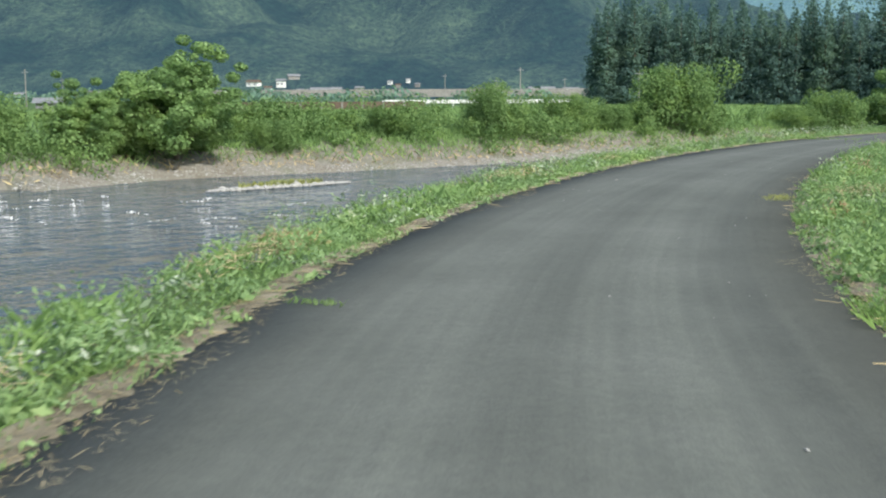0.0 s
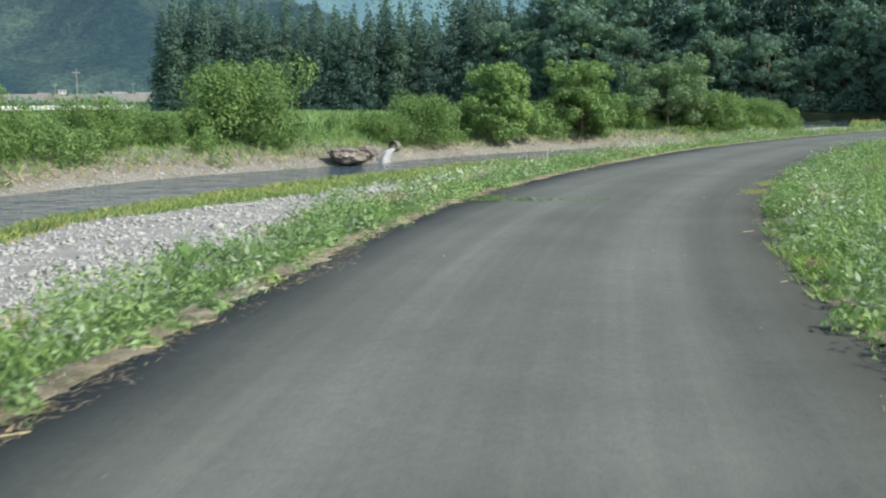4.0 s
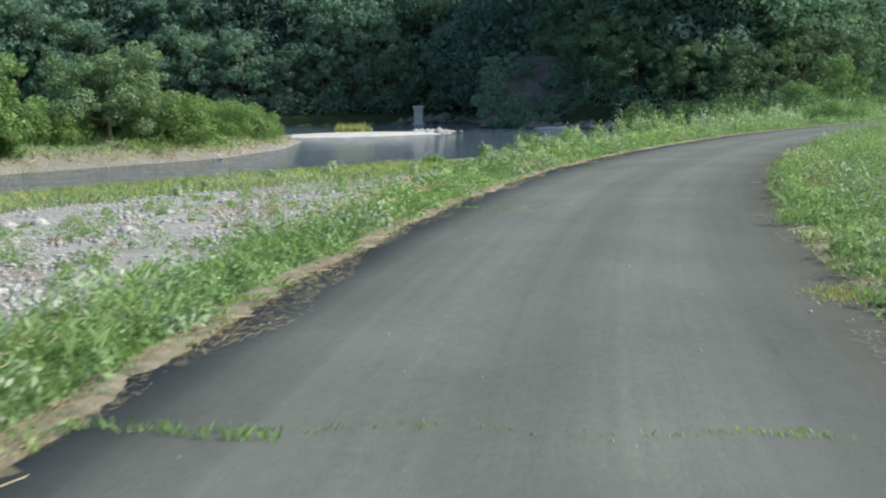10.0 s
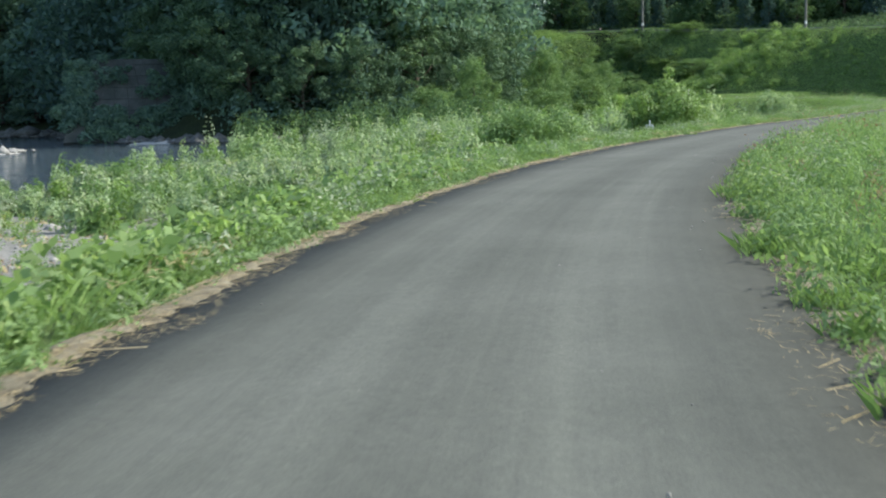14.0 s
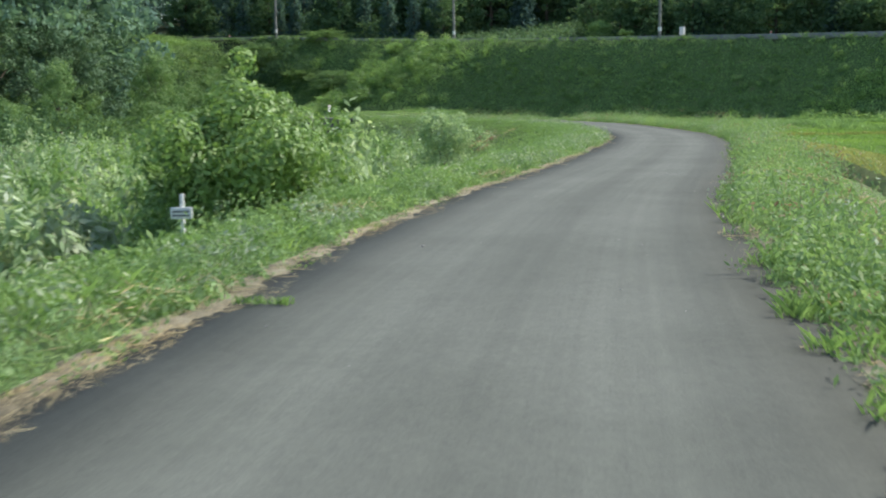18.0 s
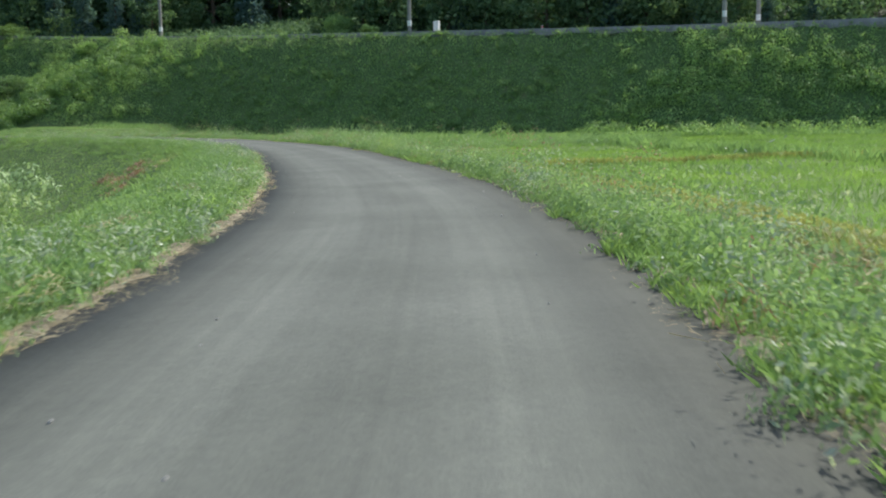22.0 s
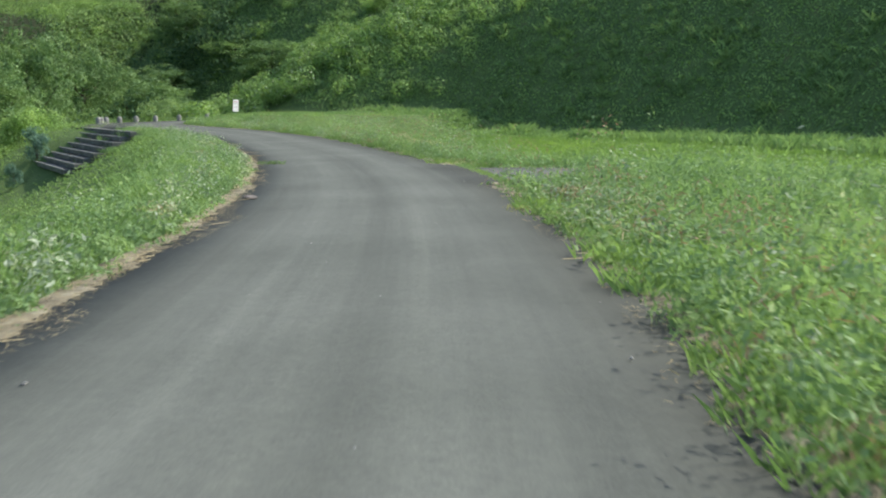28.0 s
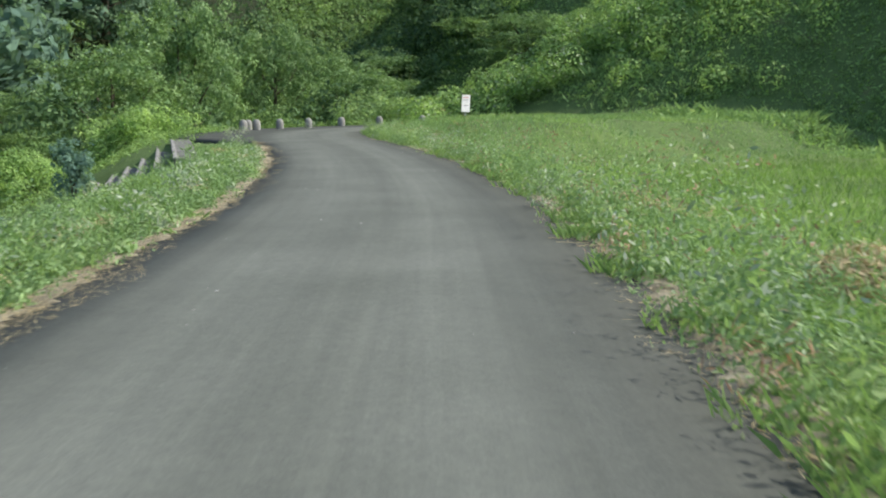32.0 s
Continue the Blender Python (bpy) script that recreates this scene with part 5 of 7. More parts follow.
def bank_trees():
    big = broad_tree("bank_tree", 6.7, 7.6, M_LOCUST, 0.12, 46000, "spreading broad-leaved tree on the far river bank", 31)
    plant(big, -16.4, 72.4, 40, 1.05, 0.86, -2.5)
    plant(big, -20.6, 70.4, 150, 0.6, 1.05, -2.0)
    mid = broad_tree("bank_tree", 7.4, 6.9, M_LOCUST, 0.13, 24000, "leafy green tree on the far river bank", 32)
    plant(mid, 47.3, 120.8, 10, 1.0, 1.0, -2.6)
    plant(mid, 58.8, 126.2, 120, 1.06, 1.02, -2.7)
    grey = broad_tree("bank_tree", 7.4, 8.8, M_GREYTREE, 0.13, 25000, "grey-green bushy tree on the far river bank", 33)
    plant(grey, 71.4, 131.0, 70, 1.0, 1.0, -2.0)
    low = bush_shape("bank_bush", 4.4, 9.5, M_BUSH, 0.14, 17000, "wide green bush on the far river bank", 34)
    for x, y, turn, size, tall in ((21.5, 108.0, 0, 1.15, 1.0), (3.8, 91.5, 60, 0.55, 1.35), (10.6, 100.5, 140, 0.5, 1.1), (-11.0, 77.5, 200, 0.4, 0.9), (-26.5, 66.0, 20, 0.5, 1.0),
                                   (38.5, 116.0, 80, 0.72, 1.0), (35.0, 114.0, 10, 0.45, 0.9), (53.0, 128.0, 45, 0.4, 0.8), (65.0, 130.5, 15, 0.55, 0.9), (77.5, 131.5, 190, 0.75, 0.95), (87.5, 138.5, 90, 0.6, 0.9),
                                   (93.0, 142.5, 30, 0.6, 0.85), (-31.0, 72.0, 33, 0.6, 0.9), (-38.0, 64.0, 90, 0.6, 0.9), (15.0, 104.0, 12, 0.42, 0.9), (-4.0, 86.5, 12, 0.42, 0.9)):
        plant(low, x, y, turn, size, tall)
    sprout = broad_tree("young_tree", 5.0, 2.0, M_GREYTREE, 0.15, 1800, "slender pale young tree behind the bank bush", 35)
    plant(sprout, 25.5, 117.0, 0)


bank_trees()


def blob(name, size, mat, label, category, seed, bumps=0.25, cuts=2):
    """A rock: a faceted lump with uneven sides."""
    bm = bmesh.new()
    bmesh.ops.create_icosphere(bm, subdivisions=cuts + 1, radius=1.0)
    for v in bm.verts:
        k = 1 + bumps * noise.noise(v.co * 1.7 + Vector((seed, 0, 0))) + 0.5 * bumps * noise.noise(v.co * 4.1 + Vector((0, seed, 0)))
        v.co = Vector((v.co.x * size[0], v.co.y * size[1], v.co.z * size[2])) * k
    me = bpy.data.meshes.new(name)
    bm.to_mesh(me)
    bm.free()
    return put(name, me, mat, None, label, category)


rock = blob("boulder", (1.75, 1.2, 0.62), M_ROCK, "grey-brown rock outcrop at the river's edge", "rock", 3, 0.28, 3)
rock.matrix_basis = pose(28.6, 104.6, -2.8, 0, 8, 35)
rock2 = blob("boulder", (0.8, 0.7, 0.5), M_ROCK, "smaller dark rock beside the outcrop", "rock", 8, 0.5, 2)
rock2.matrix_basis = pose(30.9, 107.3, -2.7, 0, 0, 10)


def outfall():
    """A pipe in the bank with white water falling from it."""
    root = empty("outfall", 33.5, 107.9, -2.3, "concrete outfall pipe pouring white water down the bank", "outfall", turn=-52)
    bm = bmesh.new()
    bmesh.ops.create_cone(bm, cap_ends=False, segments=16, radius1=0.42, radius2=0.42, depth=0.5, matrix=pose(0, -0.3, 0, 90, 0, 0))
    bmesh.ops.create_cone(bm, cap_ends=False, segments=16, radius1=0.34, radius2=0.34, depth=0.5, matrix=pose(0, -0.3, 0, 90, 0, 0))
    part("pipe", bm, M_DARKCONC, root)
    bm = bmesh.new()
    cols = []
    for k in range(7):
        t = k / 6
        cols.append([bm.verts.new((x * (0.32 + 0.3 * t), -0.6 - 1.5 * t + 0.05 * math.sin(9 * x + k), -0.1 - 1.25 * t * t - 0.12 * abs(x))) for x in (-1, -0.5, 0, 0.5, 1)])
    for a, b in zip(cols, cols[1:]):
        for j in range(4):
            bm.faces.new((a[j], a[j + 1], b[j + 1], b[j]))
    bmesh.ops.solidify(bm, geom=bm.faces[:], thickness=0.08)
    part("falling_water", bm, M_WHITE, root, "white foaming water")


outfall()


# ---------- river bars, stones, piers ----------
def bars():
    n = 47000
    s = rng.uniform(33, 108, n)
    shore = np.interp(s, LEFT[:, 0], LEFT[:, 5])
    d = 6.8 + (shore - 6.3) * rng.random(n) ** 1.5
    x, y = road_point(s, d)
    keep = (d < 34) & (rng.random(n) < 1 - 0.75 * smooth(88, 108, s))
    p = np.stack([x, y, ground_z(x, y, s, d)], 1)[keep]
    stuff("gravel_stones", [pebbles(p, 0.07)], M_STONE, "pale grey rounded river stones on the gravel bar", "stones")
    # grass along the bar's water edge
    n = 34000
    s = rng.uniform(46, 112, n)
    shore = np.interp(s, LEFT[:, 0], LEFT[:, 5])
    wide = np.interp(s, [42, 54, 66, 80, 112], [0.4, 1.6, 5.0, 9.0, 16.0])
    d = shore + 0.3 - wide * rng.random(n)
    x, y = road_point(s, d)
    thin = wave(x, y, 6.0, 2.0) + 0.5 * rng.normal(size=n) > 0.35 - 0.8 * smooth(52, 66, s)
    p = np.stack([x, y, ground_z(x, y, s, d)], 1)[thin]
    dry = rng.random(len(p)) < 0.3
    stuff("bar_straw", [blades(p[dry], 0.34, 0.016, 0.8)], M_BUND, "dry yellow grass among the green on the gravel bar", "grass")
    stuff("bar_grass", [blades(p[~dry], 0.30, 0.018, 0.7)], M_FIELD, "light green grass on the river edge of the gravel bar", "grass")
    s = rng.uniform(50, 70, 700)
    d = np.interp(s, LEFT[:, 0], LEFT[:, 5]) - 0.5 - rng.random(700) * 1.2
    x, y = road_point(s, d)
    stuff("dry_reeds", [blades(np.stack([x, y, ground_z(x, y, s, d)], 1), 0.32, 0.02, 0.7)], M_BUND, "yellow dry reeds at the water's edge", "reeds")
    # tufts on the gravel
    n = 620
    s = 57 + 50 * rng.random(n) ** 0.65
    d = rng.uniform(7.3, 26, n)
    x, y = road_point(s, d)
    w = rng.uniform(0.16, 0.46, n)
    c = np.stack([x, y, ground_z(x, y, s, d)], 1)
    k = rng.random(n) < 0.9
    sets = [clumps(c[k], w[k], w[k] * 1.25, 120, 0.05, 0.26, -1.2, 0.4)]
    stuff("brown_tufts", [clumps(c[~k], w[~k], w[~k] * 0.9, 90, 0.05, 0.2, -1.0, 0.5)], M_SEED, "withered brown weeds on the gravel bar", "weeds")
    stuff("gravel_tufts", sets, M_GRASS, "small green weeds scattered on the gravel bar", "weeds")
    # islet in the rapids
    a = rng.uniform(0, 6.28, 2200)
    rr = np.sqrt(rng.random(2200))
    p = np.stack([-8.6 + np.cos(a) * rr * 3.4 + np.sin(a) * rr * 0.4, 62.8 + np.cos(a) * rr * 3.1 + np.sin(a) * rr * 1.0, np.full(2200, WATER_Z + 0.02) + 0.12 * (1 - rr)], 1)
    stuff("islet_stones", [pebbles(p, 0.08)], M_STONE, "low stony islet in the river", "stones")
    stuff("islet_grass", [blades(p[rr < 0.6][:420], 0.3, 0.03, 0.7)], M_BUND, "dry yellow grass on the river islet", "grass")


bars()


def river_foam():
    """White crests where the river runs over stones."""
    sets = []
    for k in range(60):
        x, y = (rng.uniform(-30, 4), rng.uniform(42, 57)) if k % 3 else (rng.normal(-21, 4), rng.normal(52, 2))
        n = int(rng.integers(6, 26))
        a = rng.uniform(0, 3.14)
        along_v = rng.normal(0, 0.32, n)
        p = np.stack([x + along_v * math.cos(a) + rng.normal(0, 0.1, n), y + along_v * math.sin(a) + rng.normal(0, 0.1, n), np.full(n, WATER_Z + 0.03) + rng.random(n) * 0.05], 1)
        sets.append(leaves(p, np.tile(UP, (n, 1)), 0.06, 0.45, 0.6))
    stuff("river_foam", sets, M_WHITE, "white foam crests on the rapids", "foam")


river_foam()


def sandbar():
    """The pale bar in the river bend."""
    bm = bmesh.new()
    rings = []
    for k, (grow, z) in enumerate(((1.06, -0.4), (1.0, 0.0), (0.8, 0.22), (0.45, 0.34))):
        rings.append([bm.verts.new((math.cos(a) * 10.5 * grow * (1 + 0.16 * math.sin(3 * a + 1) + 0.05 * math.sin(11 * a)), math.sin(a) * 6.4 * grow * (1 + 0.12 * math.sin(2 * a)), z)) for a in np.linspace(0, 2 * math.pi, 40, endpoint=False)])
    for a, b in zip(rings, rings[1:]):
        for j in range(40):
            bm.faces.new((a[j], a[(j + 1) % 40], b[(j + 1) % 40], b[j]))
    bm.faces.new(rings[-1])
    me = bpy.data.meshes.new("sandbar")
    bm.to_mesh(me)
    bm.free()
    ob = put("sandbar", me, M_SAND, None, "pale stony bar in the river bend", "gravel bar", "", "structure")
    ob.matrix_basis = pose(123.0, 160.5, WATER_Z, 0, 0, -40)
    c = np.stack([127.0 + rng.normal(0, 1.1, 26), 165.5 + rng.normal(0, 0.9, 26), np.full(26, WATER_Z + 0.15)], 1)
    h = rng.uniform(0.5, 1.3, 26)
    stuff("sandbar_grass", [clumps(c, h * 0.7, h, 120, 0.22, 0.16, -1.6, 0.5)], M_BUND, "olive grass clump on the river bar", "grass")
    n = 220
    p = np.stack([131.5 + rng.normal(0, 1.8, n), 156.0 + rng.normal(0, 1.0, n), np.full(n, WATER_Z + 0.12)], 1)
    stuff("sandbar_stones", [pebbles(p, 0.35)], M_STONE, "pale boulders at the end of the river bar", "stones")


sandbar()


def far_gravel_bank():
    """The pale gravel shelf on the inside of the bend, below the weeds."""
    bm = bmesh.new()
    rings = []
    for grow, z in ((1.05, -0.5), (1.0, -0.05), (0.75, 0.14), (0.4, 0.3)):
        rings.append([bm.verts.new((math.cos(a) * 6.0 * grow * (1 + 0.14 * math.sin(3 * a) + 0.04 * math.sin(13 * a)), math.sin(a) * 1.7 * grow * (1 + 0.1 * math.sin(2 * a + 1)), z)) for a in np.linspace(0, 2 * math.pi, 36, endpoint=False)])
    for a, b in zip(rings, rings[1:]):
        for j in range(36):
            bm.faces.new((a[j], a[(j + 1) % 36], b[(j + 1) % 36], b[j]))
    bm.faces.new(rings[-1])
    me = bpy.data.meshes.new("gravel_bank")
    bm.to_mesh(me)
    bm.free()
    put("gravel_bank", me, M_SAND, None, "pale gravel bank at the river bend below the wood", "gravel bank", "", "structure").matrix_basis = pose(155.0, 149.5, WATER_Z + 0.1, 0, 0, -52)


far_gravel_bank()


def pier():
    """An old pier block standing in the water."""
    root = empty("river_pier", 166.0, 193.5, WATER_Z - 0.6, "pale old concrete pier standing in the river", "pier", turn=40)
    for name, size, at in (("shaft", (1.9, 1.5, 3.4), (0, 0, 1.7)), ("cap", (2.5, 1.9, 0.5), (0, 0, 3.6)), ("footing", (2.6, 2.1, 0.8), (0, 0, 0.4))):
        bm = bmesh.new()
        bmesh.ops.create_cube(bm, size=1.0, matrix=Matrix.Translation(at) @ Matrix.Diagonal((*size, 1)))
        bmesh.ops.bevel(bm, geom=bm.edges[:], offset=0.08, segments=2, affect="EDGES")
        part(name, bm, M_SAND, root)


pier()


def box_mesh(bm, size, m, bevel=0.0):
    made = bmesh.ops.create_cube(bm, size=1.0, matrix=m @ Matrix.Diagonal((*size, 1)))
    if bevel:
        edges = list({e for v in made["verts"] for e in v.link_edges})
        bmesh.ops.bevel(bm, geom=edges, offset=bevel, segments=1, affect="EDGES")


def concrete_slope():
    """The revetment that leans on the wooded bank: narrower at the top, with thin ribs."""
    root = empty("slope_revetment", 160.5, 161.2, 0.2, "dim grey concrete revetment on the wooded river bank", "revetment", turn=-41)
    tilt = pose(0, 0, 0, -42, 0, 0)
    high, low, top = 9.4, 8.0, 4.6

    def spot(x, h, out):
        return tilt @ Vector((x, -out, h))

    bm = bmesh.new()
    for x0, x1 in ((-1, 1),):
        pts = [spot(x * w, h, o) for o in (0.0, -0.6) for x, w, h in ((-1, low * 1.2, -4.6), (1, low * 1.2, -4.6), (1, top, high), (-1, top, high))]
        v = [bm.verts.new(q) for q in pts]
        for q in ((0, 1, 2, 3), (7, 6, 5, 4), (0, 4, 5, 1), (1, 5, 6, 2), (2, 6, 7, 3), (3, 7, 4, 0)):
            bm.faces.new([v[i] for i in q])
    part("face", bm, M_REVET, root)

    def strip(name, a, b):
        put(name, mesh_of(name, *tube([a, (a + b) / 2, b], [0.045, 0.045, 0.045], 4)), M_REVET, root)

    for k in range(8):
        t = -1 + 2 * (k + 0.5) / 8
        strip("rib", spot(t * low, -0.8, 0.05), spot(t * top, high, 0.05))
    for k in range(5):
        h = 0.4 + 2.0 * k
        w = low + (top - low) * h / high
        strip("beam", spot(-w, h, 0.03), spot(w, h, 0.03))


concrete_slope()


def revetment_shrubs():
    lobes = []
    for k in range(190):
        a = rng.random()
        side_x = rng.choice([-1, 1])
        h = rng.uniform(-3, 8.5)
        q = pose(160.5, 161.2, 0.2, 0, 0, -41) @ pose(0, 0, 0, -42, 0, 0) @ (Vector((side_x * (8.0 - 0.25 * h) + rng.normal(0, 0.8), -0.2, h)) if k % 2 else Vector((rng.uniform(-8, 8), -0.3, rng.uniform(-4.5, 0.2) if k % 10 else rng.uniform(0.2, 9.6))))
        w = rng.uniform(0.5, 1.4)
        lobes.append((*q, w, w, w * 0.8))
    p, n = lobes_cloud(lobes, 30000, 0.6)
    stuff("revetment_shrubs", [leaves(p, n, 0.22, 0.5, 0.7)], M_DARKLEAF, "dark shrubs and vines round the revetment", "shrubs")


revetment_shrubs()


def riprap():
    line = spline(FAR_SHORE[2:8], 0.4)
    i = rng.integers(0, len(line), 1300)
    p = np.c_[line[i] + rng.normal(0, 0.9, (1300, 2)), np.full(1300, WATER_Z + 0.15)]
    p[:, 2] = np.maximum(p[:, 2], ground_z(p[:, 0], p[:, 1]))
    stuff("riprap", [pebbles(p, 0.55)], M_DARKCONC, "dark riprap stones along the wooded shore", "stones")


riprap()


# ---------- weeds and bushes between road and river ----------
def weed_field():
    """Willow weeds on the river flat: rounded plants with upright pale shoots, open ground towards the bar."""
    n = 1900
    s = 84 + 92 * rng.random(n) ** 0.95
    d = 4.6 + 30 * rng.random(n)
    x, y = road_point(s, d)
    bare = smooth(-60, 60, 16 * (y - 74.6) - 22.4 * (x - 63) + 60 * wave(x, y, 6.0, 1.0)) * (1 - smooth(118, 126, s))
    keep = rng.random(n) < np.clip(0.5 * smooth(86, 92, s) + 0.5 * smooth(96, 106, s) - 0.25 * smooth(150, 172, s), 0.07, 1) * (1 - 0.85 * bare)
    keep &= (s < 124) | (d > 10)
    keep &= ~((s > 98) & (s < 121) & (d < 6.4))
    s, d, x, y, bare = s[keep], d[keep], x[keep], y[keep], bare[keep]
    z = ground_z(x, y, s, d)
    big = smooth(94, 112, s) * (1 - 0.8 * bare)
    h = 0.26 + 0.3 * rng.random(len(s)) + big * (0.35 + 0.8 * rng.random(len(s)) ** 1.3)
    h += 1.7 * smooth(112, 130, s) * rng.random(len(s))
    w = rng.uniform(0.28, 0.62, len(s)) * (0.7 + 0.7 * big)
    c = np.stack([x, y, z], 1)
    pick = wave(x, y, 4.0, 6.0) + 0.7 * rng.normal(size=len(s))
    for name, mat, label, k, leaf in (("river_weeds", M_WILLOW, "tall grey-green willow weeds on the river flat", (pick >= -0.7) & (pick <= 0.3), 0.105),
                                      ("fresh_weeds", M_FIELD, "fresh green weeds among the willows", pick < -0.7, 0.10),
                                      ("pale_willows", M_PALE, "silvery willow weeds on the river flat", pick > 0.6, 0.10),
                                      ("dark_weeds", M_GRASS, "dark green weeds on the river flat", (pick > 0.3) & (pick <= 0.6), 0.105)):
        sets = [clumps(c[k], w[k], h[k], 330, leaf, 0.36, -0.7, 0.3)]
        # upright shoots that stand out of the mound
        m, j = 6, 9
        cc, hh, ww = np.repeat(c[k], m, 0), np.repeat(h[k], m), np.repeat(w[k], m)
        a, q = rng.uniform(0, 6.28, len(cc)), ww * 0.75 * np.sqrt(rng.random(len(cc)))
        foot = cc + np.stack([np.cos(a) * q, np.sin(a) * q, hh * 0.75 * np.sqrt(1 - 0.6 * (q / ww) ** 2)], 1)
        tip = foot + np.stack([np.cos(a) * 0.05, np.sin(a) * 0.05, np.minimum(hh * 0.3, 0.32) * rng.uniform(0.6, 1.2, len(cc))], 1)
        t = np.tile(np.linspace(0.0, 1.0, j), len(cc))[:, None]
        stem = np.repeat(foot, j, 0) * (1 - t) + np.repeat(tip, j, 0) * t + rng.normal(0, 0.03, (len(cc) * j, 3))
        sets.append(leaves(stem, rng.normal(size=stem.shape) * (1, 1, 0.3), 0.085, 0.32, 0.3, -0.6))
        stuff(name, sets, mat, label, "weeds")
        if name in ("pale_willows", "fresh_weeds"):
            continue
        some = rng.random(len(tip)) < 0.45
        tips = np.repeat(tip[some] * 0.6 + foot[some] * 0.4, 9, 0)
        tips = tips + rng.normal(0, 1, tips.shape) * (0.035, 0.035, 0.10)
        stuff("weed_tips", [leaves(tips, rng.normal(size=tips.shape) * (1, 1, 0.3), 0.08, 0.35, 0.3, -0.6)], M_PALE, "pale young shoots on the river weeds", "weeds")
    s, d, p = spread(9000, 88, 180, 5.0, 26)
    keep = (s > 118) | (16 * (p[:, 1] - 74.6) - 22.4 * (p[:, 0] - 63) < 60 * rng.normal(size=len(s)))
    p = p[keep]
    p[:, 2] += rng.random(len(p)) * 0.3
    stuff("low_weeds", [leaves(p, np.tile(UP, (len(p), 1)), 0.085, 0.35, 0.9)], M_FIELD, "low weeds covering the river flat", "weeds")
    s, d, p = spread(9000, 84, 122, 4.6, 24)
    k = wave(p[:, 0], p[:, 1], 3.0, 2.0) < -0.3
    stuff("withered_weeds", [leaves(p[k] + UP * 0.10, np.tile(UP, (int(k.sum()), 1)), 0.10, 0.3, 0.8)], M_STRAW, "withered brown weeds among the green", "weeds")
    # big-leaved plants beside the road
    n = 300
    s = 82 + 21 * rng.random(n)
    d = HALF + 0.75 + 2.6 * rng.random(n)
    keep = wave(s, d, 2.2, 7.0) > -0.1
    s, d = s[keep], d[keep]
    x, y = road_point(s, d)
    c = np.stack([x, y, ground_z(x, y, s, d)], 1)
    r = rng.uniform(0.2, 0.5, len(s)) * (0.5 + 0.5 * smooth(0.6, 1.8, d - HALF))
    k = rng.random(len(s)) < 0.6
    stuff("large_leaved_weeds", [clumps(c[k], r[k], r[k] * 1.25, 60, 0.065, 0.7, -0.3, 0.7)], M_BUTTERBUR, "large-leaved bright green weeds beside the road", "weeds")
    stuff("vine_leaves", [clumps(c[~k], r[~k], r[~k] * 1.1, 80, 0.048, 0.5, -0.5, 0.7)], M_KUDZU, "trailing green vines beside the road", "weeds")


weed_field()


def butterbur():
    n = 760
    s = rng.choice([70.8, 71.8, 76.0, 82.0, 84.5, 88.0], n) + rng.normal(0, 0.8, n)
    d = HALF + 0.75 + np.abs(rng.normal(0, 0.9, n))
    x, y = road_point(s, d)
    p = np.stack([x, y, ground_z(x, y, s, d) + rng.uniform(0.1, 0.32, n)], 1)
    k = 7
    a = np.linspace(0, 2 * np.pi, k, endpoint=False)
    tilt = unit(UP + 0.45 * rng.normal(size=(n, 3)))
    u = unit(np.cross(tilt, rng.normal(size=(n, 3))))
    w = np.cross(tilt, u)
    r = rng.uniform(0.03, 0.07, n)[:, None, None]
    wob = rng.uniform(0.85, 1.15, (n, k, 1))
    v = p[:, None] + r * wob * (np.cos(a)[None, :, None] * u[:, None] + np.sin(a)[None, :, None] * w[:, None]) + UP * 0.02 * np.sin(2 * a)[None, :, None]
    stuff("butterbur", [(v.reshape(-1, 3), np.arange(n * k).reshape(n, k))], M_BUTTERBUR, "broad round butterbur leaves beside the road", "plants")


butterbur()


def road_bushes():
    big = bush_shape("roadside_bush", 2.75, 3.5, M_ROADBUSH, 0.058, 30000, "dense glossy green bush beside the levee road", 41, 0.8)
    x, y = road_point(118.2, 4.9)
    plant(big, float(x), float(y), 20, 1.0, 0.98, -1.05)
    wide = bush_shape("roadside_bush", 1.7, 3.6, M_FRESH, 0.052, 22000, "wide bright green bush below the levee road", 42)
    x, y = road_point(109.8, 6.35)
    plant(wide, float(x), float(y), 60, 1.0, 1.0, -1.0)
    x, y = road_point(103.0, 10.5)
    plant(wide, float(x), float(y), 150, 0.75, 1.0)
    heart = bush_shape("feathery_bush", 2.7, 3.5, M_WILLOW, 0.07, 9000, "feathery grey-green bush at the foot of the levee", 43, 0.6)
    plant(heart, 121.8, 73.6, 0, 1.0, 1.0, -2.0)
    small = bush_shape("dark_bush", 1.5, 1.4, M_DARKLEAF, 0.06, 2200, "small dark round bush on the levee slope", 44)
    plant(small, 187.0, 101.0, 0)
    plant(small, 183.5, 99.8, 80, 0.7)
    yellow = bush_shape("pale_bush", 3.0, 5.0, M_BUTTERBUR, 0.10, 7000, "light yellow-green bush behind the stone bollards", 45)
    plant(yellow, 215.8, 110.2, 0, 1.0, 0.85)


road_bushes()


